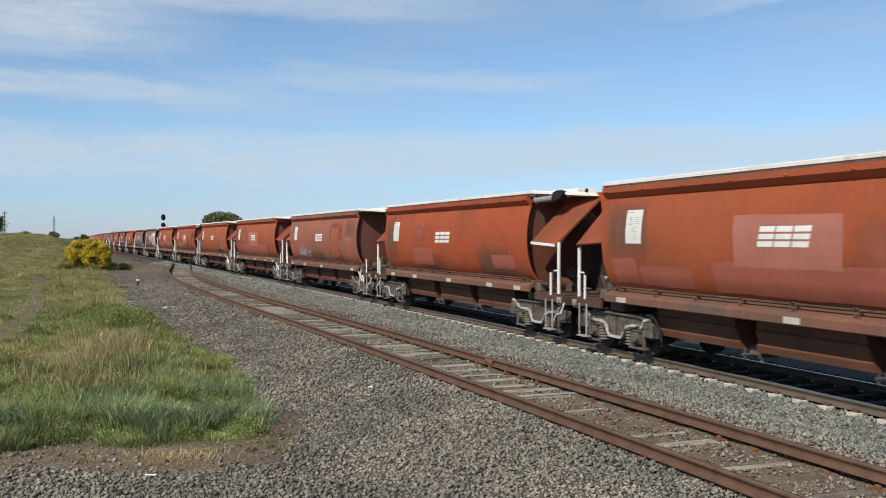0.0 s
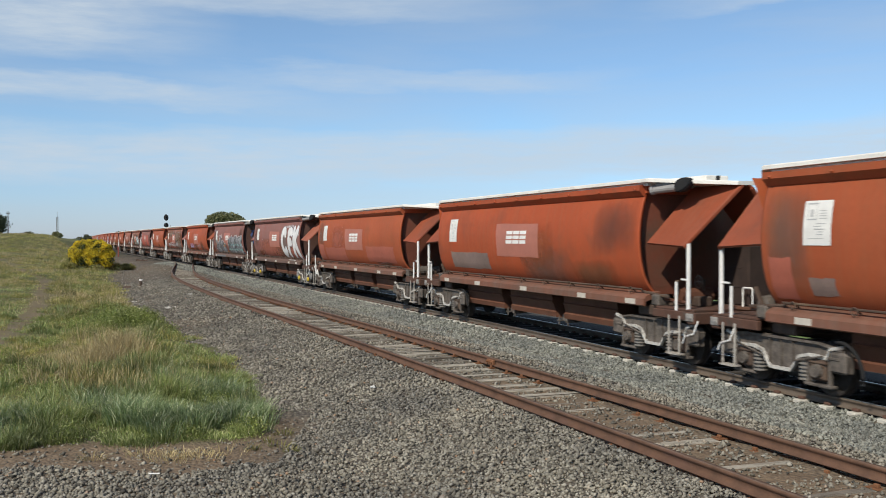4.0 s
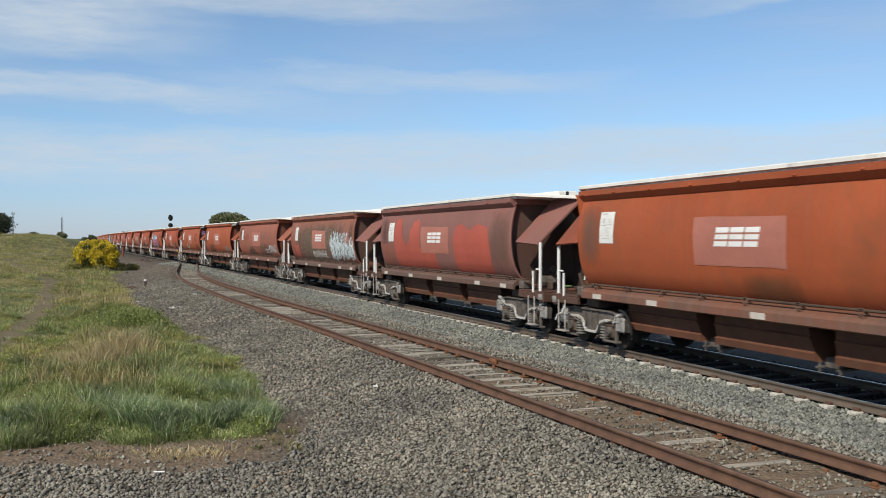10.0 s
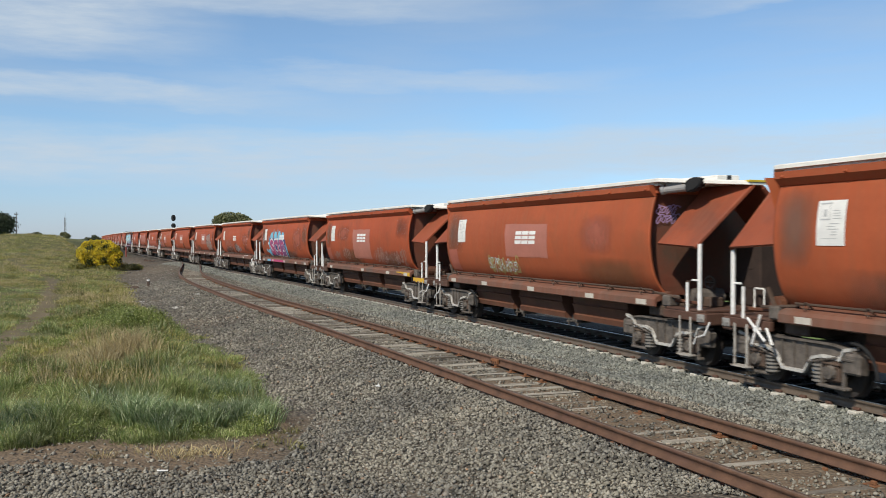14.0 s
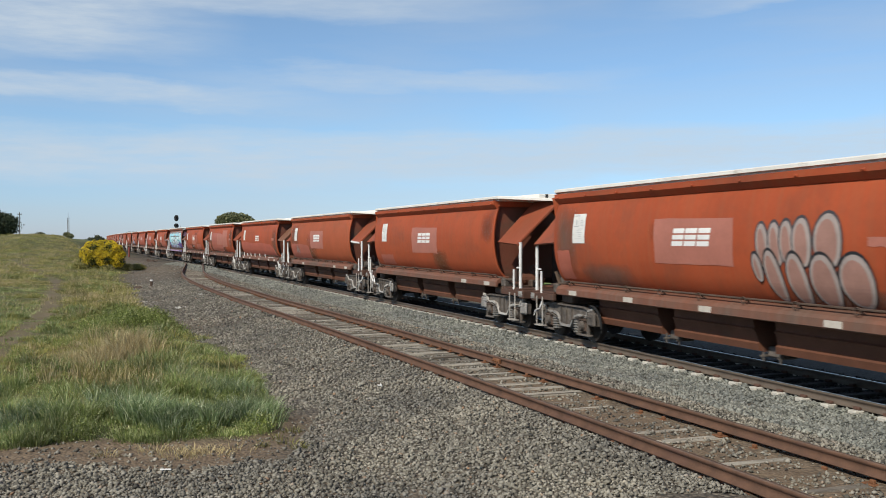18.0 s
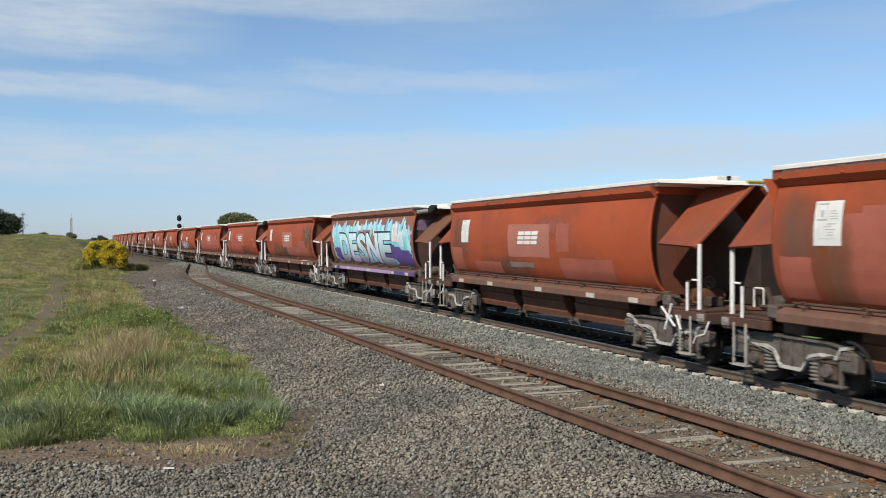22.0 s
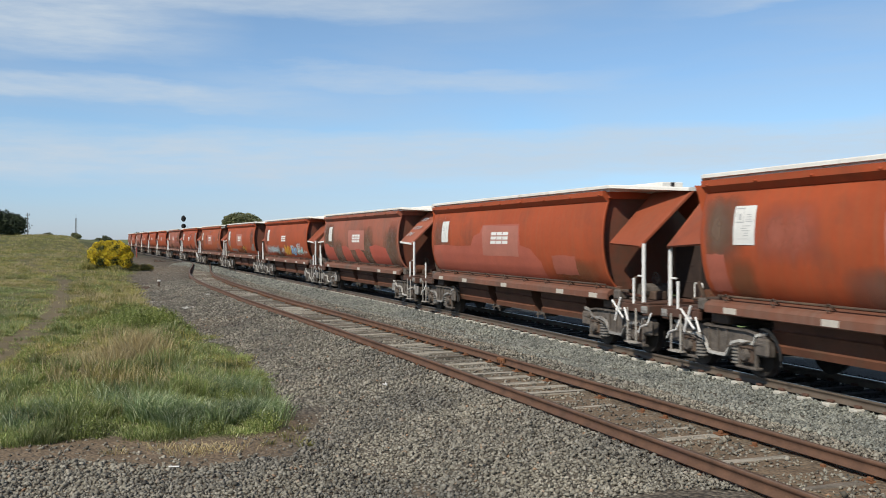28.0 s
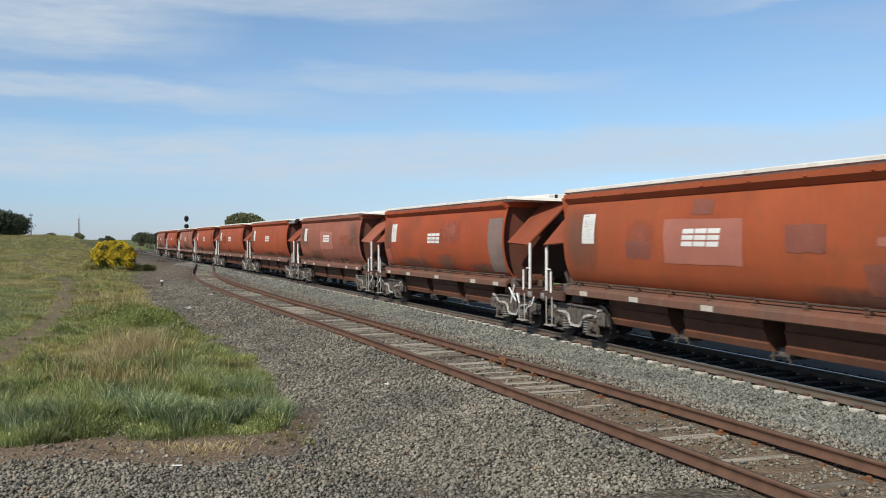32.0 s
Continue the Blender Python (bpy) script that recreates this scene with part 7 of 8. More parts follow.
scatter_grass("grass", M_LUSH, [(12.5, 20, 3300, 72, 0.34, 0.010, 0.16), (12.5, 20, 2600, 16, 0.17, 0.010, 0.14), (20, 34, 2600, 60, 0.34, 0.014, 0.22), (20, 34, 3200, 14, 0.17, 0.013, 0.2),
                                (34, 62, 2400, 34, 0.30, 0.018, 0.36), (62, 120, 1700, 16, 0.32, 0.030, 0.55)],
              lambda x, y, r: dry(x, y) + r.normal(0, 0.20, len(x)) < 0.10, 0.95, "lush green verge grass in uneven leafy tufts", 21)
scatter_grass("grass", M_MEADOW, [(12.8, 20, 700, 60, 0.32, 0.010, 0.18), (12.8, 20, 1300, 14, 0.16, 0.010, 0.14), (20, 34, 2200, 46, 0.36, 0.013, 0.22), (20, 34, 3400, 14, 0.17, 0.013, 0.2),
                                  (34, 62, 4400, 22, 0.32, 0.020, 0.34), (62, 130, 5600, 13, 0.30, 0.030, 0.6), (130, 240, 3600, 10, 0.36, 0.055, 1.0)],
              lambda x, y, r: np.abs(dry(x, y) + r.normal(0, 0.28, len(x)) - 0.3) < 0.65, 1.1, "yellow-green meadow grass on the rise", 22)
scatter_grass("grass", M_STRAW, [(12.7, 20, 260, 40, 0.44, 0.007, 0.16), (20, 34, 900, 48, 0.52, 0.010, 0.20), (34, 62, 1500, 24, 0.42, 0.016, 0.30), (62, 130, 2200, 14, 0.36, 0.026, 0.5), (130, 240, 1500, 10, 0.4, 0.055, 0.9)],
              lambda x, y, r: dry(x, y) + 0.9 * np.exp(-((x + 7.4) ** 2 / 0.9 + (y - 21.8) ** 2 / 2.0)) + r.normal(0, 0.2, len(x)) > 0.5, 0.8, "pale dry grass in tussocks", 23)


scatter_grass("grass", M_STRAW, [(13.2, 20, 800, 5, 0.58, 0.006, 0.16), (20, 34, 1500, 5, 0.55, 0.008, 0.22), (34, 62, 2200, 6, 0.5, 0.014, 0.3)],
              lambda x, y, r: (in_grass(x, y) > 0.25) & (fbm(x, y, 0.9, 6.0) + r.normal(0, 0.5, len(x)) > -0.1), 0.45, "thin pale seed stalks above the green grass", 24)


def tufts(name, mat, roots, m, hh, ww, sp, lean, label, seed):
    """Single tussocks at given roots."""
    rng = np.random.RandomState(seed)
    x, y = np.array(roots, float).T
    n = len(x)
    a = rng.uniform(0, 2 * np.pi, (n, m))
    d = rng.uniform(0, 1, (n, m)) ** 0.6
    rad = sp * rng.uniform(0.6, 1.4, n)[:, None] * d
    v, f = blades((x[:, None] + np.cos(a) * rad).ravel(), (y[:, None] + np.sin(a) * rad * 0.7).ravel(), (hh * rng.uniform(0.5, 1.2, (n, m))).ravel(), ww * rng.uniform(0.6, 1.3, n * m),
                  (lean * rng.uniform(0.4, 1.4, (n, m))).ravel(), rng, a.ravel())
    tagged(new(name, arrays_mesh(name, v, f, mat)), label, "grass", kind="stuff")


tufts("grass", M_STRAW, [(-3.9, 12.75), (-3.6, 12.6), (-3.3, 12.7), (-3.05, 12.55), (-3.45, 12.4), (-4.5, 12.5), (-2.85, 12.85)], 60, 0.16, 0.009, 0.28, 1.2, "dead brown grass lying on worn earth", 61)
tufts("grass", M_STRAW, [(-7.4 + 0.45 * math.sin(i * 2.4) * (i % 5) / 2.2, 21.6 + 0.6 * math.cos(i * 2.4) * (i % 7) / 2.5) for i in range(34)], 56, 0.68, 0.012, 0.20, 0.6, "pale straw tussock in the green grass", 63)
tufts("grass", M_STRAW, [(-7.4 + 0.17 * i, 16.9 + 0.35 * math.sin(i * 1.9)) for i in range(16)], 26, 0.42, 0.009, 0.22, 0.7, "pinkish dry stalks in the green grass", 64)
_mr = random.Random(17)
for _i, (_cx, _cy, _rx, _ry, _n) in enumerate(((-6.9, 14.1, 1.0, 0.5, 46), (-4.1, 14.2, 0.75, 0.5, 40), (-3.1, 14.9, 0.5, 0.6, 26), (-5.3, 15.4, 0.7, 0.4, 22), (-4.4, 17.6, 0.8, 0.5, 26))):
    tufts("grass", M_BLUEGRASS, [(_cx + _rx * _mr.gauss(0, 0.55), _cy + _ry * _mr.gauss(0, 0.55)) for _ in range(_n)], 64, 0.40, 0.011, 0.17, 0.75, "blue-green tussocks in the verge grass", 90 + _i)
tufts("grass", M_MEADOW, [(-2.15, 13.3), (-2.35, 13.6), (-1.95, 13.0), (-2.2, 14.1), (-2.5, 13.1)], 40, 0.13, 0.011, 0.16, 1.0, "low green tufts at the edge of the gravel", 62)


def stones(n, y0, y1, size, keep_fn, seed, strip=None):
    """Loose stones: over the view between two distances, or in a strip along the line (distance along it, side)."""
    rng = np.random.RandomState(seed)
    y = rng.uniform(y0, y1, n)
    left, right = -0.54 * y - 0.5, np.minimum(0.52 * y + 1.5, 14)
    x = left + (right - left) * rng.uniform(0, 1, n)
    if strip:
        x, y = line(y, rng.uniform(strip[0], strip[1], n))
    s, l = side_of(x, y)
    keep = keep_fn(x, y, s, l, rng)
    x, y, s, l = x[keep], y[keep], s[keep], l[keep]
    n = len(x)
    sd = siding(s)
    rail = np.minimum(np.abs(np.abs(l) - 0.835), np.abs(np.abs(l - sd) - 0.835))
    ok = rail > 0.06
    near = np.abs(s[:, None] - np.array(SIDE_SLEEPERS)[None, :]).min(1) if n else np.zeros(0)
    bare = smoothstep(-0.75, 0.25, fbm(x, y, 2.3, 5.0) + 0.6 * fbm(x, y, 5.1, 1.0) + 0.25 * np.clip((s - 15.0) / 6.0, -4, 1.0))
    clear = (near < 0.125) & (np.abs(l - sd) < 0.80) & (rng.uniform(0, 1, n) < bare)
    ok &= ~clear
    ok &= ~((np.abs(l - sd) < 0.76) & (s < 17.5) & (rng.uniform(0, 1, n) < 0.78))
    x, y = x[ok], y[ok]
    n = len(x)
    z = ground_z(x, y)
    r = size * np.clip(rng.lognormal(-0.03, 0.25, n), 0.5, 1.7)
    unit = np.array([(1, 0, 0), (0, 1, 0), (-1, 0, 0), (0, -1, 0), (0, 0, 0.75), (0, 0, -0.75)], float)
    v = unit[None] * rng.uniform(0.6, 1.25, (n, 6, 1)) + rng.normal(0, 0.17, (n, 6, 3))
    a, b = rng.uniform(0, 2 * np.pi, n), rng.uniform(-0.7, 0.7, n)
    ca, sa, cb, sb = np.cos(a), np.sin(a), np.cos(b), np.sin(b)
    X = v[..., 0] * ca[:, None] - v[..., 1] * sa[:, None]
    Y = v[..., 0] * sa[:, None] + v[..., 1] * ca[:, None]
    Z = v[..., 2]
    Y, Z = Y * cb[:, None] - Z * sb[:, None], Y * sb[:, None] + Z * cb[:, None]
    P = np.stack([X * r[:, None] + x[:, None], Y * r[:, None] + y[:, None], Z * r[:, None] + z[:, None] + rng.uniform(-0.35, 0.75, n)[:, None] * r[:, None]], 2)
    f = np.array([(0, 1, 4), (1, 2, 4), (2, 3, 4), (3, 0, 4), (1, 0, 5), (2, 1, 5), (3, 2, 5), (0, 3, 5)])
    F = (np.arange(n)[:, None, None] * 6 + f[None]).reshape(-1, 3)
    return P.reshape(-1, 3), F


def join(chunks):
    V, F, b = [], [], 0
    for v, f in chunks:
        V.append(v)
        F.append(f + b)
        b += len(v)
    return np.concatenate(V), np.concatenate(F)


def yard(x, y, s, l, rng):
    g = in_grass(x, y) + 0.3 * fbm(x, y, 1.7)
    worn = (g > -1.45 - 0.35 * fbm(x, y, 1.2)) & (y < 16) & (x < -2.0)
    return (g < 0.1) & (l > 3.4) & (~worn | (rng.uniform(0, 1, len(x)) < 0.08))


# oiled stones, blackened further to hold the train's shade
M_STONE_OIL_SHADE = island_material("oil_shade_dark_ballast", [(0, (0.012, 0.011, 0.010)), (0.5, (0.027, 0.024, 0.021)), (1, (0.06, 0.053, 0.045))], 0.85)


def four_foot(x, y, s, l, rng):
    return (l < 0.78) & (l > -2.5)


def cess(x, y, s, l, rng):
    return (l > 0.78) & (l <= 3.4) & ~((l > 0.86) & (l < 1.20) & (np.abs(((s - 11.66) / 0.6292 + 0.5) % 1 - 0.5) < 0.215))


v, f = join([stones(84000, 9.6, 17, 0.0275, yard, 1), stones(100000, 17, 30, 0.031, yard, 2), stones(90000, 30, 60, 0.037, yard, 3), stones(30000, 60, 125, 0.042, yard, 6)])
tagged(new("gravel", arrays_mesh("gravel", v, f, M_STONE)), "loose grey crushed stone beside the siding", "gravel", kind="stuff")
CESS, FOUR = (0.78, 3.4), (-2.5, 0.78)
v, f = join([stones(58000, 5, 24, 0.031, cess, 4, CESS), stones(30000, 24, 50, 0.037, cess, 5, CESS), stones(22000, 50, 110, 0.058, cess, 7, CESS)])
tagged(new("ballast", arrays_mesh("ballast", *join([stones(14000, 5, 24, 0.034, four_foot, 14, FOUR), stones(9000, 24, 50, 0.042, four_foot, 15, FOUR)]), M_STONE_OIL_SHADE)),
       "oil-darkened ballast stones between the running rails", "ballast", kind="stuff")
tagged(new("ballast", arrays_mesh("ballast", v, f, M_STONE_BLUE)), "blue-grey ballast stones between the two tracks", "ballast", kind="stuff")


def leaves(lumps, n, size, rng, shell=0.75, flat=0.0):
    """Small pointed leaves spread through the outer part of several lumps (x, y, z, rx, ry, rz)."""
    L = np.array(lumps, float)
    vol = L[:, 3] * L[:, 4] * L[:, 5]
    which = rng.choice(len(L), n, p=vol / vol.sum())
    d = rng.normal(0, 1, (n, 3))
    d /= np.linalg.norm(d, axis=1)[:, None]
    rad = shell + (1 - shell) * rng.uniform(0, 1, n) ** 0.7
    rad *= 1 + 0.13 * np.sin(d[:, 0] * 7 + which) * np.sin(d[:, 2] * 6 + which * 2)
    p = L[which, :3] + d * L[which, 3:6] * rad[:, None]
    u = rng.normal(0, 1, (n, 3))
    u /= np.linalg.norm(u, axis=1)[:, None]
    w = np.cross(u, rng.normal(0, 1, (n, 3)))
    w /= np.linalg.norm(w, axis=1)[:, None] + 1e-9
    s = size * rng.uniform(0.6, 1.4, n)[:, None]
    v = np.stack([p - u * s, p + w * s * 0.55, p + u * s, p - w * s * 0.55], 1).reshape(-1, 3)
    return v, np.arange(4 * n).reshape(-1, 4)


def trunk(bm, base, top, r, limbs, rng):
    base, top = Vector(base), Vector(top)
    mid = base.lerp(top, 0.5) + Vector((rng.uniform(-0.2, 0.2), rng.uniform(-0.2, 0.2), 0))
    rod(bm, base, mid, r, 8, r * 0.75)
    rod(bm, mid, top, r * 0.75, 8, r * 0.3)
    for e in limbs:
        rod(bm, base.lerp(top, rng.uniform(0.3, 0.8)), e, r * 0.4, 6, r * 0.12)


M_BARK = material("grey_brown_bark", (0.11, 0.08, 0.06), 0.9, vary=0.35, scale=5, fine=40, bump=0.5)
M_GORSE = island_material("dark_gorse_leaf", [(0, (0.05, 0.07, 0.02)), (0.6, (0.09, 0.11, 0.03)), (1, (0.16, 0.16, 0.05))], 0.7, 0.2)
M_BLOOM = island_material("yellow_blossom", [(0, (0.66, 0.48, 0.02)), (0.5, (0.86, 0.66, 0.03)), (1, (0.92, 0.76, 0.06))], 0.7, 0.2)
M_PINE = island_material("dark_pine_needles", [(0, (0.018, 0.030, 0.014)), (0.6, (0.035, 0.052, 0.024)), (1, (0.06, 0.08, 0.035))], 0.8, 0.1)
M_GUM = island_material("olive_tree_leaf", [(0, (0.10, 0.115, 0.05)), (0.6, (0.17, 0.18, 0.085)), (1, (0.24, 0.24, 0.125))], 0.8, 0.15)
M_FAR = island_material("far_scrub_leaf", [(0, (0.05, 0.062, 0.036)), (0.6, (0.085, 0.098, 0.058)), (1, (0.13, 0.135, 0.085))], 0.9, 0.1)


def plant(name, at, lumps, n, size, mat, label, category, trunk_h, trunk_r, seed, shell=0.6, group="", bloom=None):
    rng = np.random.RandomState(seed)
    r2 = random.Random(seed)
    root = new(name)
    z = float(ground_z(np.array([at[0]]), np.array([at[1]]))[0])
    root.matrix_basis = pose(at[0], at[1], z)
    bm = bmesh.new()
    limbs = [Vector(l[:3]) for l in lumps]
    trunk(bm, (0, 0, -0.2), (0, 0, trunk_h), trunk_r, limbs, r2)
    part("trunk", bm, M_BARK, root)
    v, f = leaves(lumps, n, size, rng, shell)
    part("crown", arrays_mesh("crown", v, f, mat), None, root)
    if bloom:
        m, k, bs, cut = bloom
        v, f = leaves(lumps, k, bs, rng, 0.93)
        c = v.reshape(-1, 4, 3).mean(1)
        keep = (c[:, 2] > cut + 0.5 * np.sin(c[:, 0] * 3.1) * np.cos(c[:, 1] * 2.3)) & (np.sin(c[:, 0] * 4.7 + 1) + np.sin(c[:, 2] * 5.3) + rng.normal(0, 0.7, len(c)) > -0.6)
        v = v.reshape(-1, 4, 3)[keep].reshape(-1, 3)
        part("blossom", arrays_mesh("blossom", v, np.arange(len(v)).reshape(-1, 4), m), None, root, "bright yellow blossom")
    return tagged(root, label, category, group)


M_WEED = island_material("leafy_weed", [(0, (0.09, 0.125, 0.026)), (0.45, (0.20, 0.255, 0.058)), (0.85, (0.34, 0.40, 0.11)), (1, (0.58, 0.60, 0.30))], 0.55, 0.3, 1.2, 0.6, 1.2)


def weed_bed(n, y0, y1, x_of, size, leaf, count, seed, label):
    """Low leafy clumps of many small leaves."""
    rng = np.random.RandomState(seed)
    y = rng.uniform(y0, y1, n)
    x = x_of(y, rng)
    keep = in_grass(x, y) > 0.1
    x, y = x[keep], y[keep]
    z = ground_z(x, y)
    r = size * rng.lognormal(0, 0.35, len(x))
    lumps = np.stack([x, y, z + 0.30 * r, r, r, r * rng.uniform(0.55, 1.0, len(x))], 1)
    v, f = leaves(lumps, count, leaf, rng, 0.35)
    tagged(new("weeds", arrays_mesh("weeds", v, f, M_WEED)), label, "weeds", kind="stuff")


def front_x(y, rng):
    ex, ey = np.array(EDGE).T
    right = np.where(y < 13.9, -2.5, np.interp(y, ey[5:], ex[5:]))
    return right - np.abs(rng.normal(0, 2.2, len(y))) - 0.1


weed_bed(60, 17.5, 26.0, lambda y, g: -0.36 * y - 1.0 + g.normal(0, 1.6, len(y)), 0.19, 0.017, 22000, 73, "leafy dark weeds scattered in the grass")
weed_bed(90, 13.0, 17.5, front_x, 0.16, 0.014, 20000, 71, "leafy green weeds along the front of the grass")
weed_bed(120, 27.5, 33.0, lambda y, g: -10.0 + g.normal(0, 0.9, len(y)) - 0.4 * (y - 30), 0.32, 0.024, 44000, 72, "leafy dark green weeds beside the gravel")


_r = random.Random(9)
plant("flowering_bush", (-31.3, 86), [(-0.9, 0, 1.45, 1.15, 1.2, 1.15), (0.7, 0.2, 1.45, 1.25, 1.2, 1.15), (0.0, 0.3, 1.85, 1.15, 1.1, 0.95), (-1.35, 0, 0.9, 0.7, 0.8, 0.75), (1.4, 0, 0.9, 0.75, 0.8, 0.75),
      (-0.2, -0.5, 1.0, 1.3, 0.8, 0.85), (-0.6, -0.2, 2.3, 0.55, 0.5, 0.45), (0.9, 0.1, 2.2, 0.5, 0.5, 0.4)], 11000, 0.07, M_GORSE, "round gorse bush covered in bright yellow blossom", "bush", 1.4, 0.09, 31, 0.5,
      bloom=(M_BLOOM, 36000, 0.052, 0.45))
# low weeds at the foot of the bush
for _i, (_x, _y, _s) in enumerate(((-29.6, 86.5, 0.75), (-34.3, 89, 0.8), (-32.9, 84.5, 0.6), (-28.9, 88.5, 0.6), (-30.4, 84.3, 0.45))):
    plant("weed_shrub", (_x, _y), [(0, 0, _s * 0.5, _s, _s, _s * 0.6), (_s * 0.8, 0.1, _s * 0.4, _s * 0.7, _s * 0.7, _s * 0.5)], 1400, 0.06, M_MEADOW, "low green roadside weed shrub", "shrub",
          _s * 0.5, 0.03, 40 + _i, 0.3, "weeds beside the gravel")


def dome_lumps(w, h, base, n, seed):
    r = random.Random(seed)
    out = []
    for _ in range(n):
        a, d = r.uniform(0, 2 * math.pi), r.uniform(0, 1) ** 0.5
        x, y = math.cos(a) * d * w * 0.36, math.sin(a) * d * w * 0.36
        top = base + (h - base) * (1 - 0.35 * d * d)
        q = r.uniform(0.14, 0.22) * w
        out.append((x, y, top - q * 0.75, q, q, q * 0.75))
    return out


plant("tree", (-55.5, 252), dome_lumps(12.0, 11.4, 4.5, 26, 2), 14000, 0.24, M_GUM, "broad olive-green tree with a domed crown", "tree", 7.0, 0.35, 51)
plant("pine_tree", (-97.6, 196), dome_lumps(17.0, 6.1, 0.2, 34, 3), 18000, 0.24, M_PINE, "dark green pine with a ragged spreading crown", "tree", 5.0, 0.4, 52)
plant("tree", (-142, 352), dome_lumps(6.5, 2.2, 0.2, 7, 4), 2500, 0.2, M_GUM, "small rounded far tree on the rise", "tree", 1.5, 0.15, 53)
# scrub along the far side of the line where the train comes into view
for _i in range(16):
    _s0 = 262 + _i * 6.5
    _w = _r.uniform(5, 9)
    _px, _py = line(_s0, -(4.5 + 0.9 * (15 - _i) * 0.6 + _r.uniform(0, 4)))
    plant("scrub_tree", (float(_px), float(_py)), dome_lumps(_w, _r.uniform(4.6, 6.0) + 0.05 * _i, 0.3, 9, 70 + _i), 1600, 0.22, M_FAR, "grey-green scrub tree beside the far line", "tree", 2.0, 0.15, 80 + _i,
          0.5, "scrub along the line")
for _i in range(18):
    _x = -360 + _i * 17 + _r.uniform(-6, 6)
    plant("scrub_tree", (_x, 560 + _r.uniform(-60, 60)), dome_lumps(_r.uniform(7, 15), _r.uniform(2.5, 5.5), 0.2, 7, 170 + _i), 700, 0.5, M_FAR, "grey-green scrub tree on the horizon", "tree", 2.0, 0.2, 190 + _i,
          0.5, "scrub on the horizon")

# ---- line-side things ----
M_GALV = material("galvanised_steel", (0.32, 0.33, 0.34), 0.5, metal=0.4, vary=0.15, scale=5, fine=30, bump=0.05)
M_REDPOST = material("faded_red_post_paint", (0.24, 0.06, 0.045), 0.7, vary=0.25, scale=5, fine=30, bump=0.1)


def build_signal():
    x, y = -32.9, 116.0
    root = new("railway_signal")
    root.matrix_basis = pose(x, y, -0.6, 0, 0, 0)
    bm = bmesh.new()
    rod(bm, (0.12, 0.15, 0), (0.12, 0.15, 5.1), 0.07, 10)
    part("mast", bm, M_GALV, root, "grey steel mast")
    for z, nm in ((5.85, "upper"), (4.9, "lower")):
        bm = bmesh.new()
        extr = [(0.29 * math.cos(a), 0.40 * math.sin(a) * (1 if z > 5 else 0.72) + z) for a in [i * math.pi / 10 for i in range(20)]]
        extrude_xz(bm, extr, -0.03, 0.03)
        t = part("signal_head", bm, M_BLACK, root, "black target board")
        for dz in (-0.17, 0.17):
            bm = bmesh.new()
            rod(bm, (0, -0.02, z + dz), (0, -0.3, z + dz), 0.11, 12)
            part("lamp_hood", bm, M_BLACK, t)
    bm = bmesh.new()
    for dz in range(12):
        rod(bm, (0.25, 0.15, 0.6 + dz * 0.36), (0.5, 0.15, 0.6 + dz * 0.36), 0.015, 5)
    rod(bm, (0.25, 0.15, 0.3), (0.25, 0.15, 4.9), 0.02, 5)
    rod(bm, (0.5, 0.15, 0.3), (0.5, 0.15, 4.9), 0.02, 5)
    part("ladder", bm, M_GALV, root)
    tagged(root, "black colour-light railway signal on a grey mast", "signal")


build_signal()


def simple_thing(name, at, label, category, group=""):
    root = new(name)
    z = float(ground_z(np.array([at[0]]), np.array([at[1]]))[0])
    root.matrix_basis = pose(at[0], at[1], z)
    tagged(root, label, category, group)
    return root


def build_lattice_mast(x, y, h):
    root = simple_thing("lattice_mast", (x, y), "thin grey lattice radio mast on the horizon", "mast")
    bm = bmesh.new()
    for sx in (-1, 1):
        for sy in (-1, 1):
            rod(bm, (sx * 0.42, sy * 0.42, 0), (sx * 0.34, sy * 0.34, h), 0.07, 5)
    n = 12
    for i in range(n):
        z0, z1 = h * i / n, h * (i + 1) / n
        w0, w1 = 0.42 - 0.08 * i / n, 0.42 - 0.08 * (i + 1) / n
        for sx in (-1, 1):
            rod(bm, (sx * w0, -w0, z0), (-sx * w1, -w1, z1), 0.06, 4)
            rod(bm, (-w0, sx * w0, z0), (-w1, -sx * w1, z1), 0.06, 4)
    part("lattice", bm, M_GALV, root)
    bm = bmesh.new()
    rod(bm, (0, 0, h), (0, 0, h + 2.5), 0.07, 5)
    part("antenna", bm, M_GALV, root)


build_lattice_mast(-200.5, 500, 12.5)


M_POLE = material("dark_grey_pole", (0.10, 0.098, 0.095), 0.7, vary=0.2, scale=3, fine=30, bump=0.1)


def build_pole(x, y, h):
    root = simple_thing("power_pole", (x, y), "slim dark grey power pole with a short crossarm", "pole")
    bm = bmesh.new()
    rod(bm, (0, 0, 0), (0, 0, h), 0.12, 8, 0.08)
    part("pole", bm, M_POLE, root)
    bm = bmesh.new()
    box(bm, -0.42, 0.42, -0.05, 0.05, h - 0.55, h - 0.42)
    part("crossarm", bm, M_POLE, root)
    for dx in (-0.35, 0.0, 0.35):
        bm = bmesh.new()
        rod(bm, (dx, 0, h - 0.42), (dx, 0, h - 0.15), 0.04, 6)
        part("insulator", bm, M_POLE, root)


build_pole(-86.2, 190, 4.7)
build_pole(-165.0, 330, 6.5)


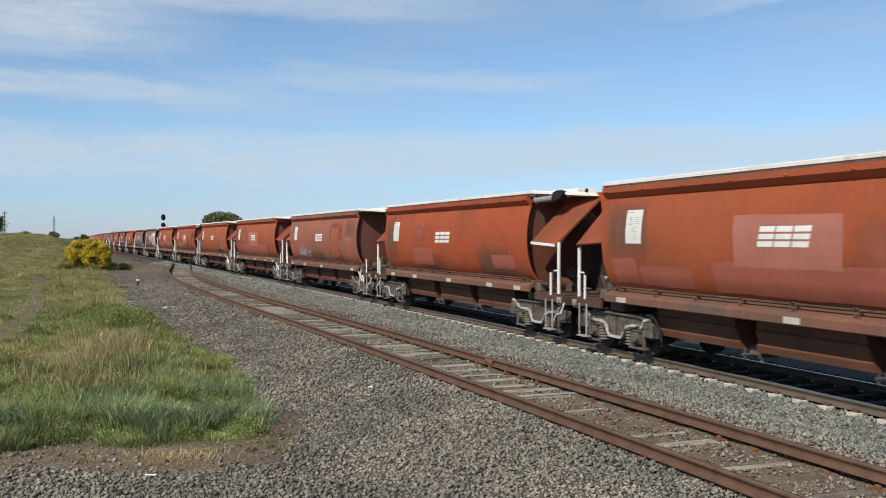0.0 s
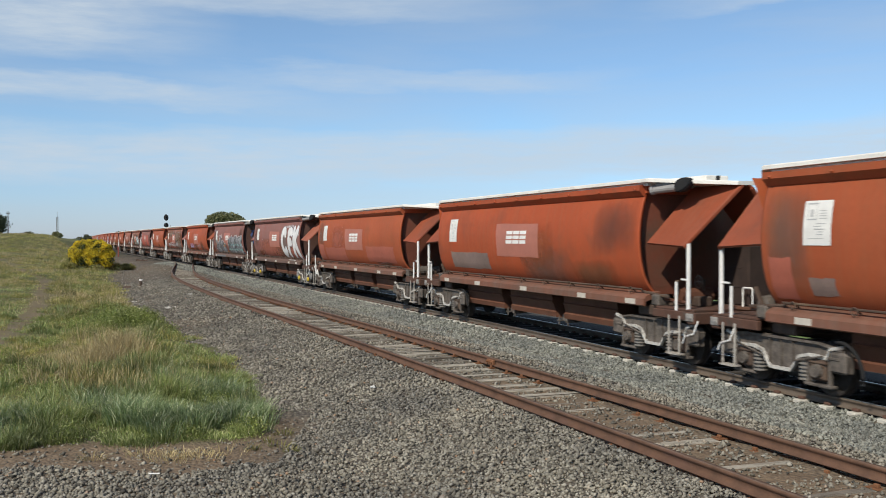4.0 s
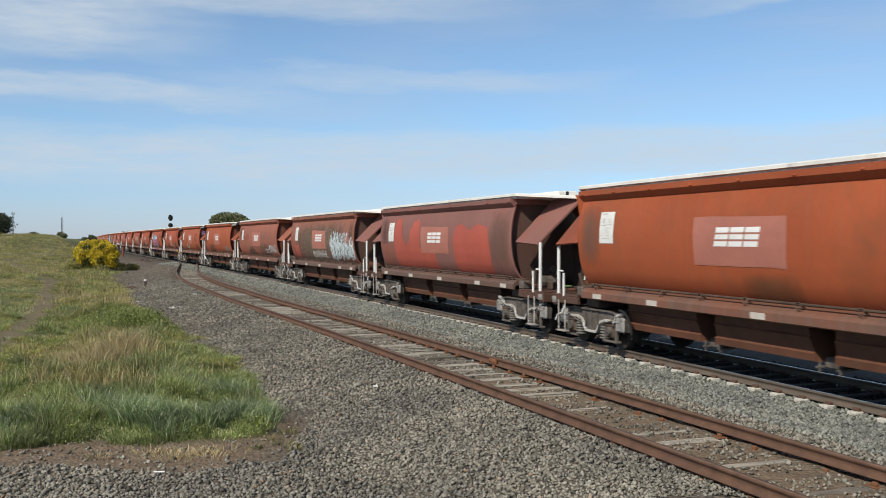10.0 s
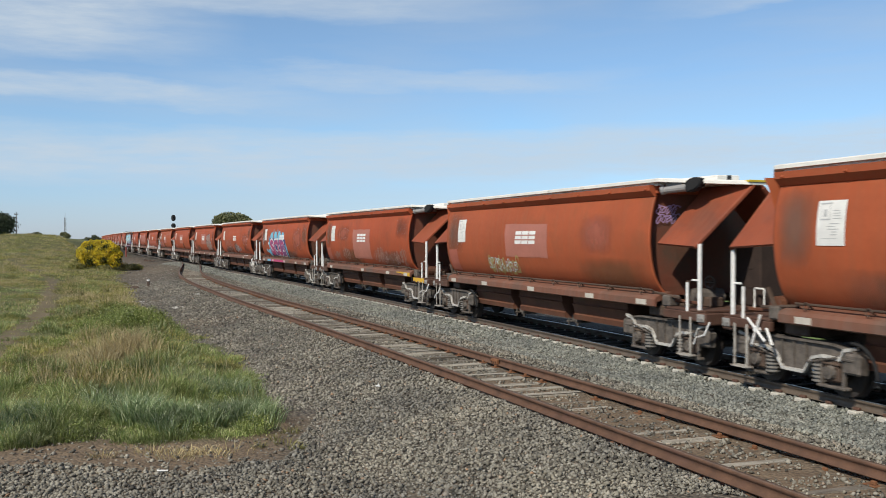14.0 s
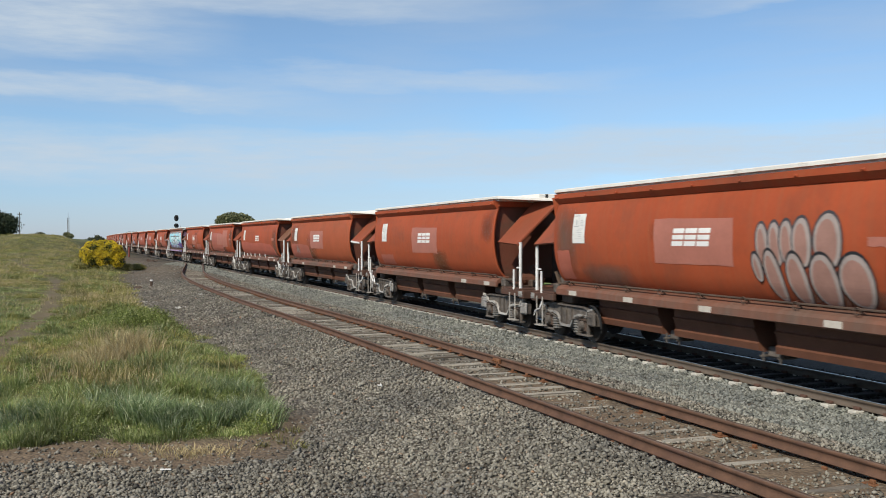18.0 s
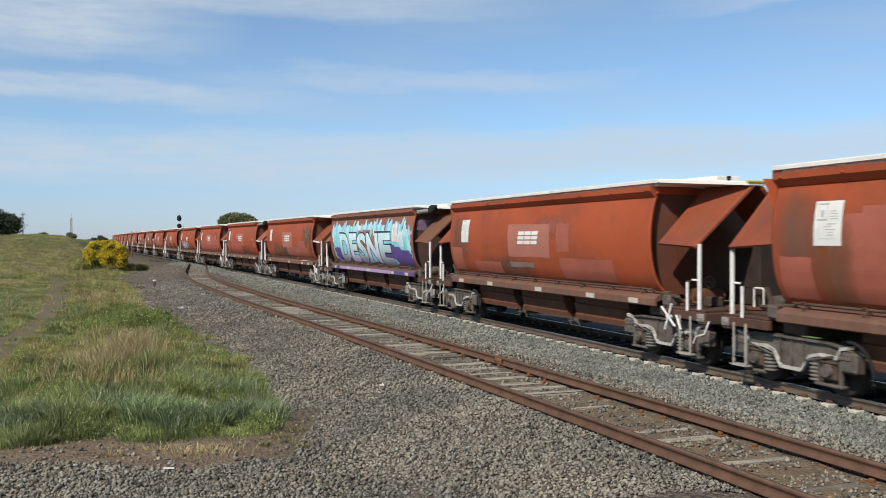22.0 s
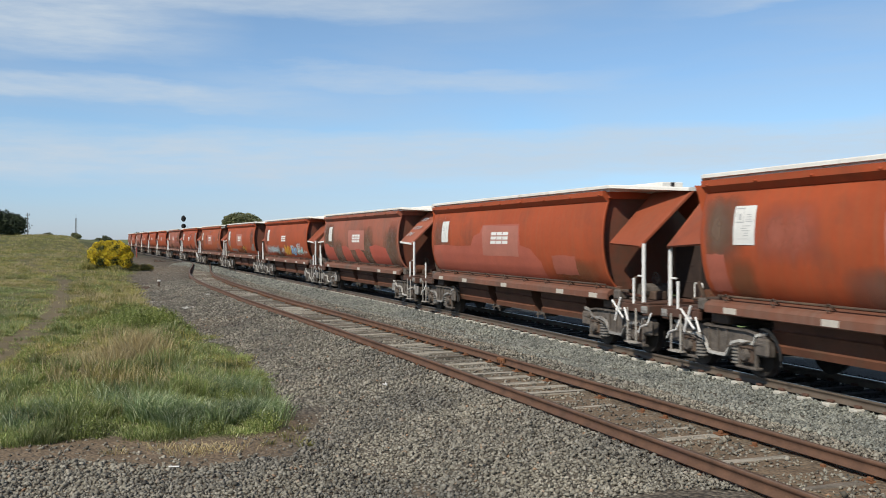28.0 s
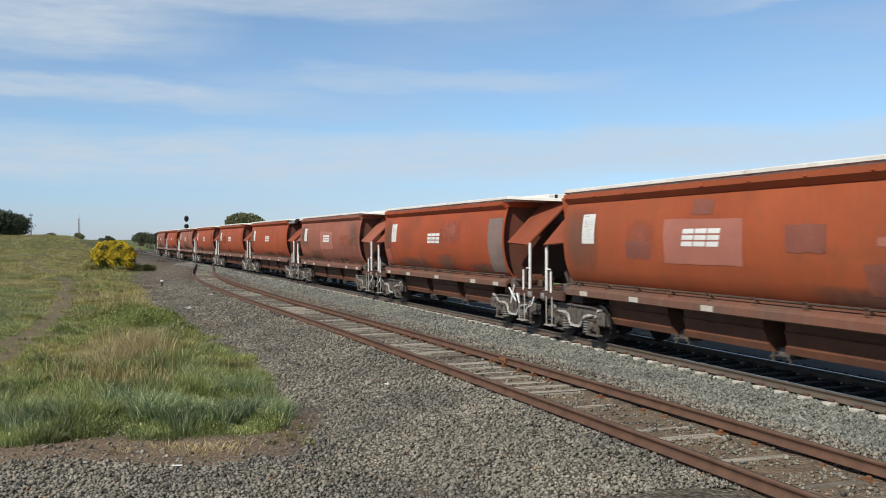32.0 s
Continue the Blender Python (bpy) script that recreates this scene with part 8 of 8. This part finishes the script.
def build_marker(x, y, h, w, mat, label, cap=None):
    root = simple_thing("marker_post", (x, y), label, "post")
    bm = bmesh.new()
    box(bm, -w / 2, w / 2, -w / 2, w / 2, -0.1, h, w * 0.1)
    part("post", bm, mat, root)
    bm = bmesh.new()
    box(bm, -w * 0.6, w * 0.6, -w * 0.6, w * 0.6, h - h * 0.25, h - h * 0.02, w * 0.08)
    part("cap", bm, cap or mat, root)


build_marker(-49.6, 148, 1.75, 0.2, M_REDPOST, "faded red marker post beside the gravel")
build_marker(-17.4, 56, 0.42, 0.13, M_UNDER, "short dark peg with a white top", M_WHITE)
for _x, _y in ((-63.5, 203), (-69.5, 221), (-57.0, 196), (-76.5, 240)):
    root = simple_thing("fence_post", (_x, _y), "grey timber fence post beside the line", "post", "fence posts")
    bm = bmesh.new()
    rod(bm, (0, 0, -0.1), (0, 0, 1.5), 0.11, 7, 0.09)
    part("post", bm, M_TIMBER, root)


def crumpled(name, x, y, w, h, mat, label, category, seed, turn=0.0):
    r = random.Random(seed)
    bm = bmesh.new()
    bmesh.ops.create_grid(bm, x_segments=5, y_segments=4, size=0.5)
    for v in bm.verts:
        v.co = Vector((v.co.x * w + r.uniform(-0.04, 0.04) * w, v.co.y * w * 0.45, abs(r.gauss(0.4, 0.35)) * h))
    bmesh.ops.solidify(bm, geom=bm.faces[:], thickness=0.004)
    ob = new(name, mesh_of(name, bm, mat))
    z = float(ground_z(np.array([x]), np.array([y]))[0])
    ob.matrix_basis = pose(x, y, z + 0.02, 0, 0, turn)
    tagged(ob, label, category)


M_PAPER = material("grubby_paper", (0.48, 0.46, 0.42), 0.8, vary=0.2, scale=9, fine=60, bump=0.1)
crumpled("paper_litter", -10.6, 38.0, 0.42, 0.10, M_PAPER, "crumpled white paper lying on the gravel", "litter", 1)
crumpled("paper_litter", -13.5, 42.5, 0.22, 0.07, M_PAPER, "torn scrap of white paper on the gravel", "litter", 2)
crumpled("paper_litter", -11.2, 43.5, 0.18, 0.10, M_PAPER, "small white paper scrap on the stones", "litter", 3)
crumpled("paper_litter", -1.05, 17.0, 0.09, 0.05, M_WHITE, "small white scrap among the grey stones", "litter", 4)
crumpled("dirt_clod", -17.9, 54.5, 0.8, 0.12, M_UNDER, "dark clod of earth on the gravel", "clod", 5)
crumpled("scrap_sheet", -37.5, 121.0, 1.4, 0.35, M_UNDER, "dark scrap lying beside the line", "scrap", 6)
_bm = bmesh.new()
rod(_bm, (-0.07, 0, 0.02), (0.07, 0.03, 0.025), 0.01, 6)
_ob = new("white_stick", mesh_of("white_stick", _bm, M_WHITE))
_ob.matrix_basis = pose(-3.42, 11.6, float(ground_z(np.array([-3.42]), np.array([11.6]))[0]) + 0.02, 0, 0, -20)
tagged(_ob, "small white stick lying on the gravel", "stick")
# orange joint bar on the siding
_bm = bmesh.new()
box(_bm, -0.16, 0.16, -0.03, 0.03, -0.14, -0.03, 0.01)
for _x in (-0.11, 0.0, 0.11):
    rod(_bm, (_x, -0.03, -0.08), (_x, 0.06, -0.08), 0.018, 6)
_sj = 18.5
part("joint_bar", _bm, M_ORANGE, side_bed, "orange rusted joint bar", at=on_line(_sj, float(siding(_sj)) - 0.835 + 0.05, SIDING_Z))


def motions():
    """The train runs past, and its wheels turn while they pass close by."""
    times = [i * 0.5 for i in range(65)]
    for k, w in WAGONS.items():
        walk(w, [(t, wagon_pose(k, t)) for t in times])
        # the seconds during which the wagon is within 70 m
        near = [i / 30 for i in range(961) if -30 < GAP_END - (k - 8) * PITCH + run(32.0) - run(i / 30) < 70]
        if not near:
            continue
        for c in w.children:
            if c.name.startswith("wheelset"):
                x = c.matrix_basis.translation.x
                ts = sorted({0.0, 32.0, *near})
                rows = [(t, pose(x, 0, 0.46, 0, math.degrees(run(min(max(t, near[0]), near[-1])) / 0.46) % 360, 0)) for t in ts]
                walk(c, rows)


motions()
